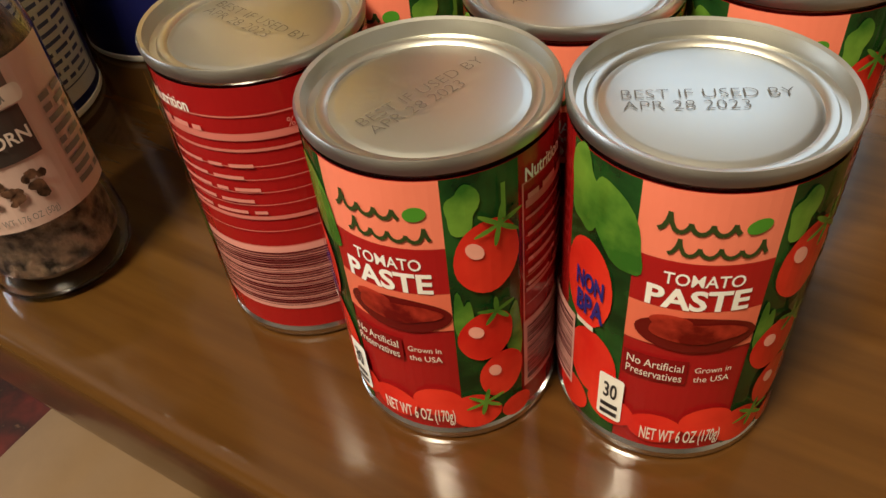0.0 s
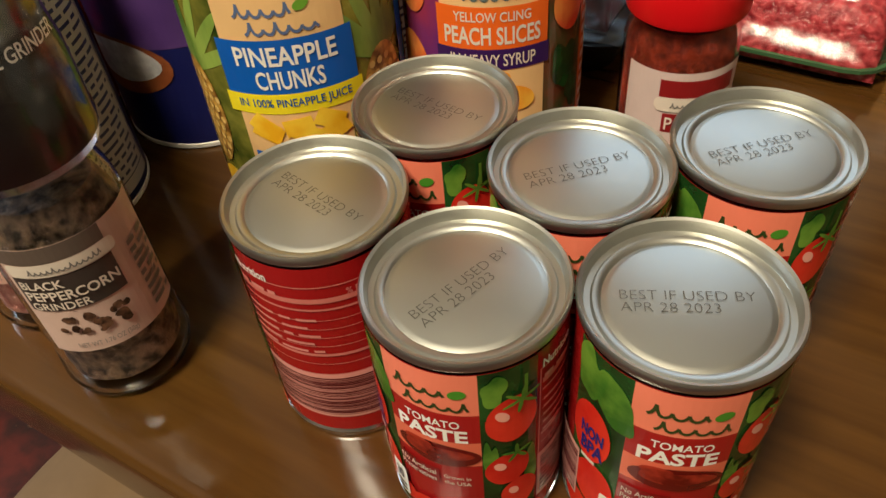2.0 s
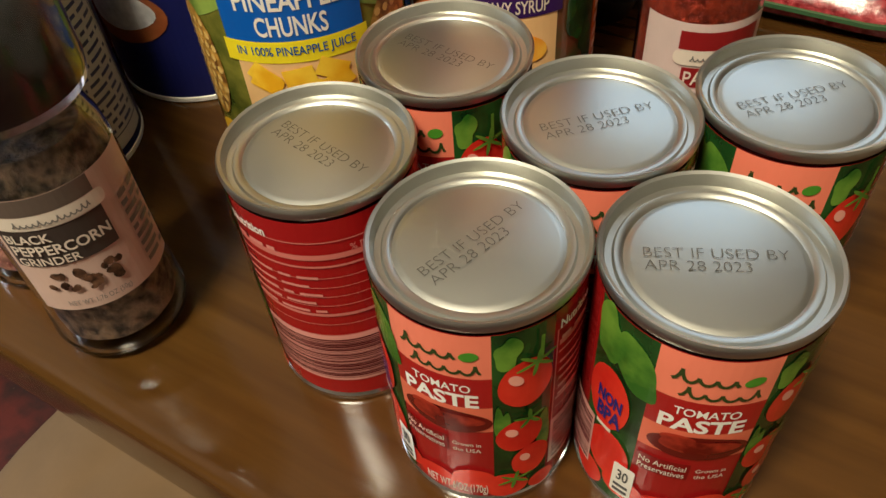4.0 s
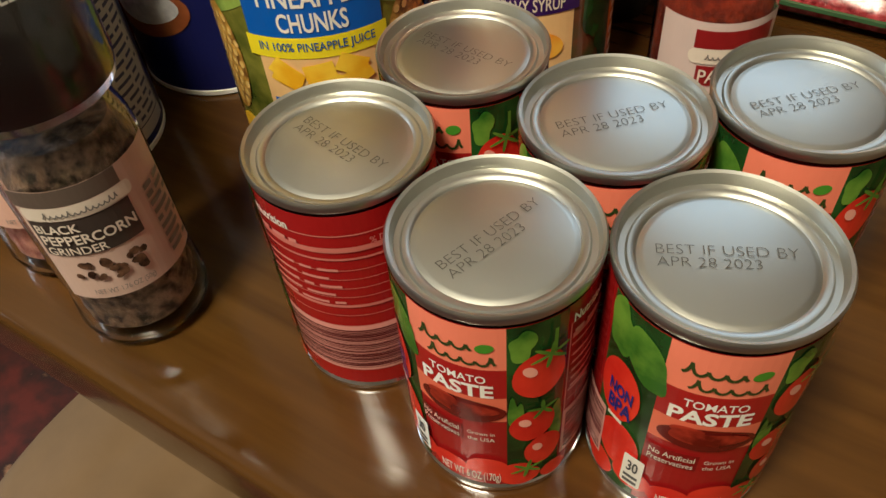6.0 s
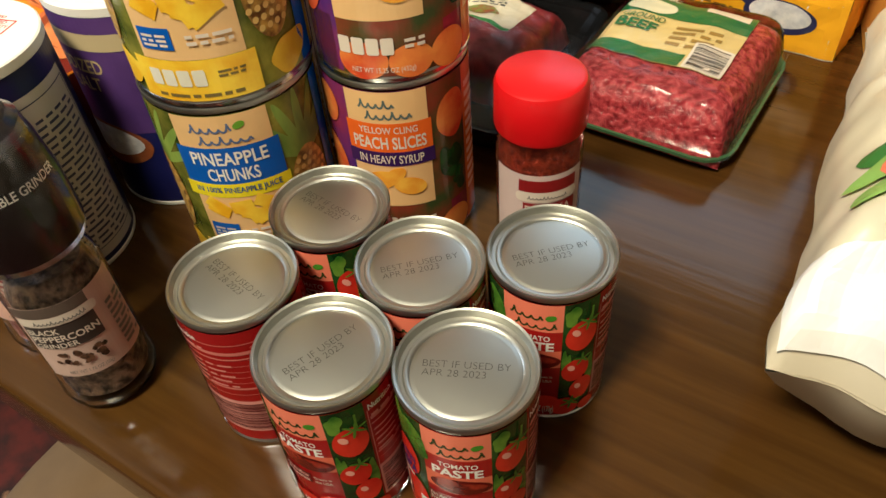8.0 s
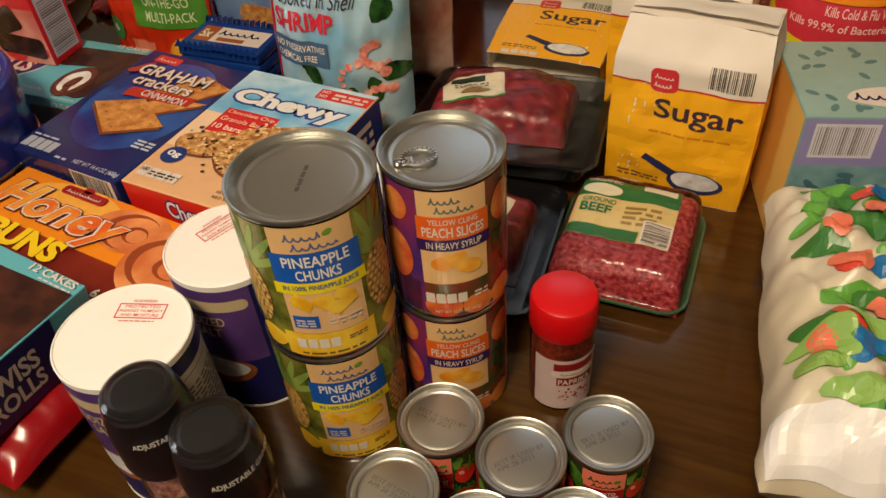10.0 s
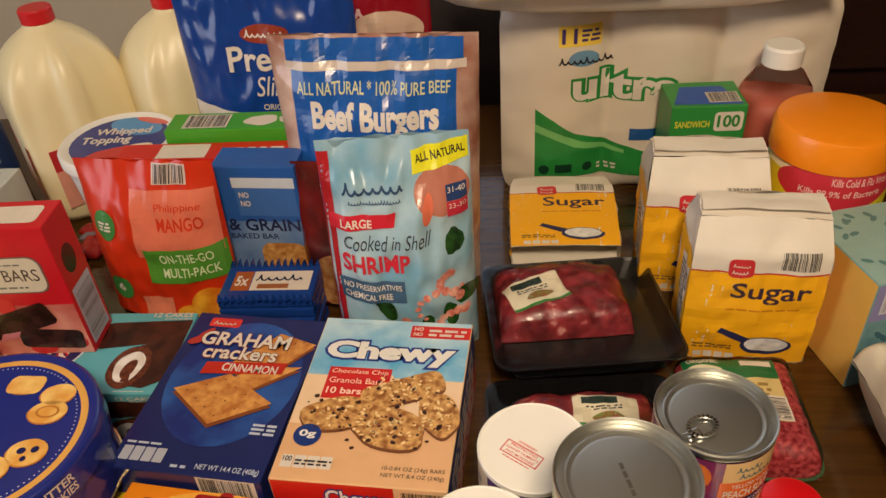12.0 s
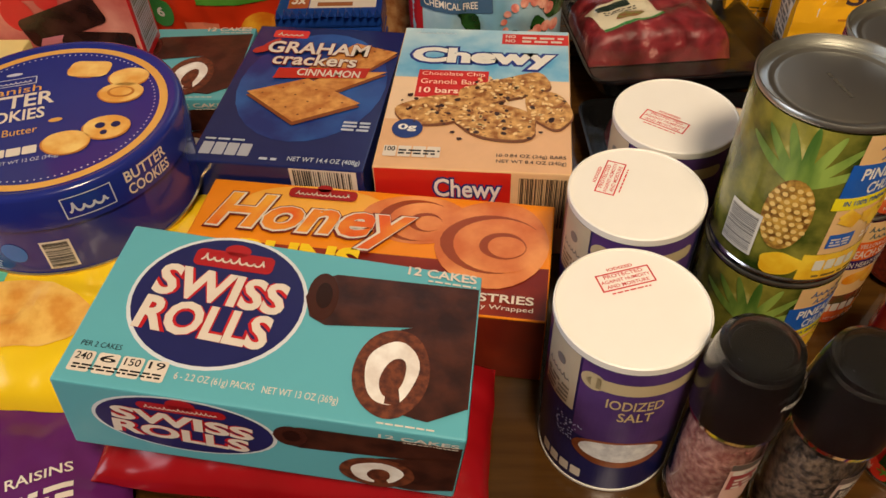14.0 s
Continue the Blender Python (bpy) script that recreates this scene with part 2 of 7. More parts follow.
def draw(parent, f, name, shapes, material, lay=1, step=0.0, label=""):
    """Print shapes on a face: f maps (u, v, height) to a place on the thing. Each picture piece is a part of its own."""
    if name in SINGLE and 1 < len(shapes) <= 26:
        for i, s in enumerate(shapes):
            draw(parent, f, name, [s], material, lay + 0.05 * i, step, label)
        return None
    bm = bmesh.new()
    for s in shapes:
        if s and s[0] == "letters":
            vs = [bm.verts.new((x, y, 0)) for x, y in s[1]]
            for q in s[2]:
                if len(set(q)) > 2:
                    try:
                        bm.faces.new([vs[i] for i in q])
                    except ValueError:
                        pass
        else:
            bm.faces.new([bm.verts.new((x, y, 0)) for x, y in s])
    bmesh.ops.triangulate(bm, faces=[q for q in bm.faces if len(q.verts) > 4])
    if step:
        for axis in (0, 1):
            if axis == 1 and isinstance(step, float):
                break
            st = step if isinstance(step, float) else step[axis]
            lo, hi = min(v.co[axis] for v in bm.verts), max(v.co[axis] for v in bm.verts)
            no = (1, 0, 0) if axis == 0 else (0, 1, 0)
            k = math.ceil(lo / st + 1e-6)
            while k * st < hi:
                bmesh.ops.bisect_plane(bm, geom=bm.verts[:] + bm.edges[:] + bm.faces[:], plane_co=[c * k * st for c in no], plane_no=no)
                k += 1
    for v in bm.verts:
        v.co = f(v.co.x, v.co.y, 0.00022 * lay)
    ob = part(name, bm, material, parent, label)
    if len(shapes) > 1:
        ob["kind"] = "stuff"
    return ob


def cyl(r, z0=0.0):
    return lambda u, v, h: Vector(((r + h) * math.sin(u / r), -(r + h) * math.cos(u / r), z0 + v))


def flat_top(z, deg=0.0, cx=0.0, cy=0.0):
    c, s = math.cos(radians(deg)), math.sin(radians(deg))
    return lambda u, v, h: Vector((cx + u * c - v * s, cy + u * s + v * c, z + h))


def box_faces(w, d, h):
    """Maps of a box's front, top, right and left faces, each measured from its lower left corner."""
    return (lambda u, v, k: Vector((u - w / 2, -d / 2 - k, v)), lambda u, v, k: Vector((u - w / 2, v - d / 2, h + k)),
            lambda u, v, k: Vector((w / 2 + k, u - d / 2, v)), lambda u, v, k: Vector((-w / 2 - k, d / 2 - u, v)))


def script(x0, y0, x1, y1, seed=0):
    """A brand's lettering as one plain wavy stroke."""
    rnd, out, h = random.Random(seed), [], y1 - y0
    n = max(3, round((x1 - x0) / h * 1.5))
    st, t = (x1 - x0) / n, 0.10 * h
    amps = [1.0 if i == 0 else rnd.choice((0.45, 0.55, 0.6, 0.95)) for i in range(n)]
    pts = []
    for i in range(n):
        for j in range(8):
            q = j / 8
            pts.append((x0 + (i + q + 0.16 * math.sin(6.2832 * q)) * st, y0 + t + (h - 2 * t) * amps[i] * (0.5 - 0.5 * math.cos(6.2832 * q))))
    for (ax, ay), (bx, by) in zip(pts, pts[1:]):
        dx, dy = bx - ax, by - ay
        k = t / max(1e-9, math.hypot(dx, dy))
        nx, ny = -dy * k * 0.8, dx * k
        out.append([(ax - nx, ay - ny), (bx - nx + dx * 0.1, by - ny + dy * 0.1), (bx + nx + dx * 0.1, by + ny + dy * 0.1), (ax + nx, ay + ny)])
    return out


def pouch_face(w, h, d, seed=0, lean=0.0, wrinkle=0.003, full=0.35, flare=0.0):
    def f(u, v, k):
        s, t = max(-1, min(1, 2 * u / w)), max(0, min(1, v / h))
        e = (1 - abs(s) ** 2.6) ** 0.6
        g = min(1, (t / 0.10 + 0.25)) * (1 - max(0, (t - full) / (1 - full)) ** 1.7)
        wob = noise.noise(Vector((u * 28 + seed * 7.1, v * 28, seed))) + 0.6 * noise.noise(Vector((u * 70 + seed, v * 40, seed * 2.2)))
        x = u * (1 + flare * t) + 0.25 * wrinkle * noise.noise(Vector((seed, v * 30, 3.1)))
        return Vector((x, -(d / 2) * e * g - 2.5 * k - wrinkle * wob * (0.3 + e) + lean * v, v))
    return f


def pouch(parent, w, h, d, material, seed=0, lean=0.0, wrinkle=0.003, full=0.35, flare=0.0, back=None):
    f = pouch_face(w, h, d, seed, lean, wrinkle, full, flare)
    part("front_panel", grid_bm(f, -w / 2, w / 2, 0, h, 80, 96), material, parent, smooth=True)
    g = lambda u, v, k: Vector((f(u, v, 0).x, 2 * lean * v - f(u, v, 0).y + 0.0006, v))
    part("back_panel", grid_bm(g, -w / 2, w / 2, 0, h, 30, 30), back or material, parent, smooth=True)
    return f


# ---- the room ----
def slab(name, u0, u1, v0, v1, z0, z1, material, label="", bevel=0.0):
    """An upright or level slab of the setting, in table directions."""
    bm = box_bm(u1 - u0, v1 - v0, z1 - z0, bevel)
    me = bpy.data.meshes.new(name)
    bm.to_mesh(me)
    bm.free()
    me.materials.append(material)
    ob = new(name, me)
    ob.matrix_world = Matrix.Translation(tab((u0 + u1) / 2, (v0 + v1) / 2, z0)) @ pose(0, 0, 0, 0, 0, TURN)
    return tagged(ob, label, kind="structure")


WALL = ink(192, 178, 156, 0.8, 0.06, grain=9, bump=0.15)
CEIL = ink(206, 198, 182, 0.85, 0.04, grain=12, bump=0.2)
RUG = food((92, 34, 26), (44, 24, 20), 22, 0.95, 0.8, (150, 110, 80))
FZ, CZ = -0.76, 1.66
U0, U1, V0, V1 = -2.4, 2.3, -2.2, 1.52
WU0, WU1, WZ0, WZ1 = -0.62, 0.08, -0.02, 1.25     # back window
slab("floor", U0, U1, V0, V1, FZ - 0.1, FZ, RUG, "dark red and brown patterned carpet")
slab("ceiling", U0, U1, V0, V1, CZ, CZ + 0.1, CEIL, "off-white painted ceiling")
slab("wall_back_left", U0, WU0, V1, V1 + 0.12, FZ, CZ, WALL, "beige painted wall")
slab("wall_back_right", WU1, U1, V1, V1 + 0.12, FZ, CZ, WALL, "beige painted wall")
slab("wall_back_below", WU0, WU1, V1, V1 + 0.12, FZ, WZ0, WALL, "beige painted wall under the window")
slab("wall_back_above", WU0, WU1, V1, V1 + 0.12, WZ1, CZ, WALL, "beige painted wall over the window")
slab("wall_front", U0, U1, V0 - 0.12, V0, FZ, CZ, WALL, "beige painted wall")
slab("wall_right", U1, U1 + 0.12, V0, V1, FZ, CZ, WALL, "beige painted wall")
SV0, SV1 = -0.95, 0.25
slab("wall_left_near", U0 - 0.12, U0, V0, SV0, FZ, CZ, WALL, "beige painted wall")
slab("wall_left_far", U0 - 0.12, U0, SV1, V1, FZ, CZ, WALL, "beige painted wall")
slab("wall_left_below", U0 - 0.12, U0, SV0, SV1, FZ, 0.15, WALL, "beige painted wall under the window")
slab("wall_left_above", U0 - 0.12, U0, SV0, SV1, 1.3, CZ, WALL, "beige painted wall over the window")
PAINT = ink(228, 220, 204, 0.4, 0.03)
slab("window_sill", WU0 - 0.05, WU1 + 0.05, V1 - 0.05, V1 + 0.06, WZ0 - 0.04, WZ0 - 0.002, PAINT, "cream painted window sill", 0.006)

window_1 = thing("window_1", "white framed window with closed white slatted blinds in daylight", "window", Matrix.Translation(tab((WU0 + WU1) / 2, V1, WZ0)) @ pose(0, 0, 0, 0, 0, TURN), kind="structure")
WW, WH = WU1 - WU0, WZ1 - WZ0
for x0, x1, z0, z1 in ((-WW / 2, -WW / 2 + 0.05, 0, WH), (WW / 2 - 0.05, WW / 2, 0, WH), (-WW / 2 + 0.05, WW / 2 - 0.05, 0, 0.05), (-WW / 2 + 0.05, WW / 2 - 0.05, WH - 0.05, WH)):
    part("window_frame", box_bm(x1 - x0, 0.05, z1 - z0, 0.003, z0, (x0 + x1) / 2, 0.07), PAINT, window_1)
pane = part("pane", box_bm(WW - 0.1, 0.004, WH - 0.1, 0, 0.05, 0, 0.07), CLEAR, window_1)
pane.visible_shadow = False
slat = box_bm(WW - 0.03, 0.034, 0.002, 0.0)
slat_me = bpy.data.meshes.new("slat")
slat.to_mesh(slat_me)
slat.free()
SLAT = ink(214, 222, 230, 0.5, 0.03)
slat_me.materials.append(SLAT)
for i in range(int((WH - 0.04) / 0.032)):
    s = new("slat", slat_me)
    s.parent = window_1
    s.matrix_local = pose(0, 0.022, 0.03 + i * 0.032, 38, 0, 0)

# ---- the table ----
TU0, TU1, TV0, TV1 = -1.25, 0.85, 0.133, 1.26
table = thing("dining_table", "dark-stained polished wooden dining table", "table", Matrix.Translation(tab((TU0 + TU1) / 2, (TV0 + TV1) / 2, 0)) @ pose(0, 0, 0, 0, 0, TURN))
bm = box_bm(TU1 - TU0, TV1 - TV0, 0.036, 0.006, -0.036, seg=4)
part("tabletop", bm, TABLE_WOOD, table, "polished dark brown wooden top", True).data.set_sharp_from_angle(angle=radians(40))
part("edge_moulding", box_bm(TU1 - TU0 - 0.012, TV1 - TV0 - 0.012, 0.022, 0.008, -0.0582, seg=4), TABLE_WOOD, table, "rounded lower edge of the top", True).data.set_sharp_from_angle(angle=radians(40))
for a, b, c, d in ((0, -(TV1 - TV0) / 2 + 0.07, TU1 - TU0 - 0.2, 0.022), (0, (TV1 - TV0) / 2 - 0.07, TU1 - TU0 - 0.2, 0.022)):
    part("apron", box_bm(c, d, 0.06, 0.002, -0.1182, a, b), TABLE_WOOD, table)
for sx in (-1, 1):
    for sy in (-1, 1):
        part("leg", box_bm(0.07, 0.07, 0.7018, 0.006, FZ, sx * (TU1 - TU0 - 0.2) / 2, sy * ((TV1 - TV0) / 2 - 0.07)), TABLE_WOOD, table)


# ---- cans ----
def can_body(parent, r, h, depth=0.0035, n=72, tab_pull=False):
    t = h - depth
    sharp_lathe("body", [(0, 0.001), (r * 0.9, 0.001), (r * 0.94, 0), (r, 0.001), (r, 0.003), (r - 0.0009, 0.0042), (r - 0.0009, h - 0.0045), (r - 0.0001, h - 0.0032)], TIN, parent, n=n)
    sharp_lathe("lid", [(r - 0.0001, h - 0.0032), (r + 0.0002, h - 0.001), (r - 0.0004, h), (r - 0.0013, h - 0.0004), (r - 0.002, t - 0.0002), (r * 0.87, t - 0.0004), (r * 0.85, t + 0.0003),
                        (r * 0.80, t + 0.0003), (r * 0.77, t - 0.0005), (r * 0.735, t - 0.0002), (r * 0.70, t), (0, t)], TIN_DULL, parent, "silver tinplate lid with pressed rings", n=n, angle=50)
    return t


SALMON, BRICK = ink(238, 132, 104, 0.3), ink(160, 26, 24, 0.3)
TOM = food((196, 26, 20), (226, 58, 38), 40, 0.3, 0.0)
LEAF, LEAFD = food((50, 100, 30), (112, 156, 54), 70, 0.3, 0.0), food((14, 44, 18), (40, 84, 34), 70, 0.3, 0.0)
SHINE = ink(246, 176, 158, 0.3)


def tomato_can(x, y, rz, date_turn):
    o = thing("tomato_paste_can", "small red printed tomato paste can with silver lid", "food can", at(x, y, rz), "tomato paste cans")
    r, h = 0.0275, 0.0895
    t = can_body(o, r, h)
    L = r - 0.0009 + 0.0003
    f, st, W = cyl(L), 0.0022, L * math.pi
    deg = L * math.pi / 180
    z0, z1 = 0.0045, h - 0.0046
    H = z1 - z0
    y = lambda k: z1 - k * H
    yf = lambda k: y(k * 0.63 if k < 0.34 else 0.214 + (k - 0.34) * 0.74 if k < 0.56 else 0.377 + (k - 0.56) * 1.05 if k < 0.84 else 0.671 + (k - 0.84) * 2.02)
    draw(o, f, "label", [rect(-W, z0, W, z1)], ink(152, 22, 22, 0.3), 1, st, "glossy red paper label")
    # front panel
    draw(o, f, "label_panel", [rect(-28 * deg, yf(0.34), 28 * deg, yf(0))], SALMON, 2, st)
    draw(o, f, "label_panel", [rect(-28 * deg, yf(0.56), 28 * deg, yf(0.34))], BRICK, 2, st)
    draw(o, f, "label_panel", [rect(-28 * deg, yf(0.70), 28 * deg, yf(0.56))], ink(222, 112, 84, 0.3), 2, st)
    draw(o, f, "brand_mark", script(-20 * deg, yf(0.20), 12 * deg, yf(0.09), 3) + script(-15 * deg, yf(0.31), 24 * deg, yf(0.21), 4), ink(52, 66, 30, 0.3), 3, st)
    draw(o, f, "leaf_mark", [ell(17 * deg, yf(0.155), 5 * deg, 0.0018, rot=20)], ink(76, 140, 40, 0.3), 3, st)
    draw(o, f, "lettering", [T("TOMATO", -15 * deg, yf(0.44), 17 * deg, yf(0.385), 0.01), T("PASTE", -21 * deg, yf(0.555), 21 * deg, yf(0.455), 0.03)], WHITE, 3, st)
    draw(o, f, "picture", [ell(2 * deg, yf(0.645), 26 * deg, 0.0055)], ink(96, 16, 12, 0.3), 3, st)
    draw(o, f, "picture", [ell(2 * deg, yf(0.635), 19 * deg, 0.0034, wob=0.1, seed=4), ell(-9 * deg, yf(0.60), 9 * deg, 0.002)], food((96, 14, 10), (170, 52, 34), 160, 0.3, 0.0), 4, st)
    draw(o, f, "label_panel", [rect(-27 * deg, yf(0.84), 2 * deg, yf(0.745))], ink(122, 10, 14, 0.3), 3, st)
    draw(o, f, "lettering", [T("No Artificial", -25 * deg, yf(0.787), 0 * deg, yf(0.757)), T("Preservatives", -25 * deg, yf(0.828), 0 * deg, yf(0.797)), T("Grown in", 5 * deg, yf(0.787), 21 * deg, yf(0.765)), T("the USA", 5 * deg, yf(0.825), 21 * deg, yf(0.802))], OFFWHITE, 4, st)
    toms = [(-31, 0.94, 13), (-8, 0.95, 13), (16, 0.93, 13), (33, 0.95, 12)]
    draw(o, f, "picture", [ell(a * deg, yf(b), c * deg, 0.0056) for a, b, c in toms], TOM, 4, st)
    draw(o, f, "lettering", [T("NET WT 6 OZ (170g)", -14 * deg, yf(0.985), 24 * deg, yf(0.945), 0.01)], OFFWHITE, 6, st)
    draw(o, f, "serving_badge", [rrect(-37 * deg, yf(0.96), -24 * deg, yf(0.86), 0.001)], WHITE, 6, st)
    draw(o, f, "lettering", [T("30", -34 * deg, yf(0.91), -27 * deg, yf(0.875), 0.02)] + bars(-35 * deg, yf(0.95), -26 * deg, yf(0.915), 2), BLACK, 7, st)
    # tomatoes on green, to the right of the panel
    draw(o, f, "picture", [rect(28 * deg, z0, 62 * deg, z1)], LEAFD, 2, st)
    draw(o, f, "picture", [ell(36 * deg, y(0.10), 7 * deg, 0.006, wob=0.15, seed=2), ell(58 * deg, y(0.62), 4 * deg, 0.012, wob=0.1, seed=3), ell(33 * deg, y(0.5), 4 * deg, 0.01, wob=0.2, seed=7)], LEAF, 3, st)
    draw(o, f, "picture", [ell(46 * deg, y(0.27), 15.5 * deg, 0.0100, wob=0.02), ell(43 * deg, y(0.57), 13.5 * deg, 0.0082, wob=0.02, seed=1), ell(50 * deg, y(0.76), 12 * deg, 0.0082, wob=0.02, seed=2), ell(36 * deg, y(0.93), 13 * deg, 0.0052), ell(58 * deg, y(0.95), 9 * deg, 0.0042)], TOM, 4, st)
    draw(o, f, "picture", [ell(40 * deg, y(0.235), 3.4 * deg, 0.0026, rot=30), ell(38 * deg, y(0.54), 3.2 * deg, 0.0022, rot=30), ell(46 * deg, y(0.73), 3 * deg, 0.0022, rot=20)], SHINE, 5, st)
    star = []
    for cx, cy, n, q in ((51, 0.165, 6, 1.0), (48, 0.47, 5, 0.8), (40, 0.865, 6, 0.9)):
        for k in range(n):
            a = 360 * k / n + 20
            star.append(turned(ell(cx * deg + 0.0026 * q, y(cy), 0.0030 * q, 0.0006), a, cx * deg, y(cy)))
    draw(o, f, "picture", star + [rect(52 * deg, y(0.15), 54 * deg, y(0.04))], LEAF, 6, st)
    # nutrition panel, barcode and the far side
    draw(o, f, "label_panel", outline(64 * deg, y(0.60), 160 * deg, y(0.09), 0.0004) + [rect(66 * deg, y(0.215), 158 * deg, y(0.205)), rect(66 * deg, y(0.175), 158 * deg, y(0.150)), rect(66 * deg, y(0.48), 158 * deg, y(0.465))]
         + [rect(66 * deg, y(k), 158 * deg, y(k - 0.003)) for k in (0.27, 0.32, 0.37, 0.42, 0.53)], ink(204, 118, 108, 0.3), 2, st)
    draw(o, f, "lettering", bars(67 * deg, y(0.455), 118 * deg, y(0.225), 5, 5, 0.28) + [T("% DV*", 140 * deg, y(0.147), 156 * deg, y(0.115)), T("2%", 147 * deg, y(0.25), 156 * deg, y(0.222)), T("5%", 147 * deg, y(0.305), 156 * deg, y(0.277)), T("0%", 147 * deg, y(0.46), 156 * deg, y(0.43))]
         + bars(67 * deg, y(0.147), 96 * deg, y(0.115), 1, 3), ink(212, 136, 126, 0.3), 3, st)
    draw(o, f, "lettering", [T("Nutrition", 65.5 * deg, y(0.088), 92 * deg, y(0.045), 0.02)], WHITE, 3, st)
    draw(o, f, "barcode", [rect(64 * deg, y(0.90), 160 * deg, y(0.60))], ink(216, 150, 140, 0.3), 2, st)
    draw(o, f, "barcode", barcode(66 * deg, y(0.88), 160 * deg, y(0.62), 24, 3, False), ink(92, 30, 34, 0.3), 3, st)
    # leaves and badge to the left of the panel
    draw(o, f, "picture", [rect(-66 * deg, z0, -28 * deg, z1)], LEAFD, 2, st)
    draw(o, f, "picture", [ell(-38 * deg, y(0.17), 11 * deg, 0.012, rot=25, wob=0.1, seed=8), ell(-56 * deg, y(0.12), 10 * deg, 0.010, wob=0.12, seed=9)], LEAF, 3, st)
    draw(o, f, "picture", [ell(-50 * deg, y(0.42), 15 * deg, 0.013), ell(-44 * deg, y(0.72), 15 * deg, 0.011), ell(-56 * deg, y(0.92), 12 * deg, 0.006)], TOM, 4, st)
    draw(o, f, "lettering", [T("NON", -56 * deg, y(0.44), -39 * deg, y(0.37), 0.04), T("BPA", -55 * deg, y(0.53), -38 * deg, y(0.45), 0.04)], ink(40, 40, 120, 0.3), 6, st)
    draw(o, f, "lettering", bars(-54 * deg, y(0.58), -38 * deg, y(0.545), 1, 9), OFFWHITE, 6, st)
    draw(o, f, "barcode", [rect(-92 * deg, y(0.90), -56 * deg, y(0.58))], ink(214, 160, 150, 0.3), 5, st)
    draw(o, f, "barcode", barcode(-91 * deg, y(0.88), -57 * deg, y(0.60), 20, 6, False), ink(92, 30, 40, 0.3), 6, st)
    g = flat_top(t, date_turn)
    draw(o, g, "printed_date", [T("BEST IF USED BY", -0.0165, 0.0006, 0.0165, 0.0036, -0.02), T("APR 28 2023", -0.0165, -0.0034, 0.0075, -0.0004, -0.02)], ink(74, 70, 64, 0.5), 1)
    return o


for x, y, rz, dt in ((0.0478, 0.2689, -23, -12), (0.0916, 0.2337, -12, 27), (0.1468, 0.2402, -20, 35), (0.0136, 0.2252, -119, 79), (0.0575, 0.1892, -23, 65), (0.1124, 0.1814, -8, 4)):
    tomato_can(x, y, rz, dt)

PINE_TAN, GOLD = ink(232, 190, 132, 0.3), food((236, 176, 20), (252, 214, 60), 60, 0.35, 0.0)


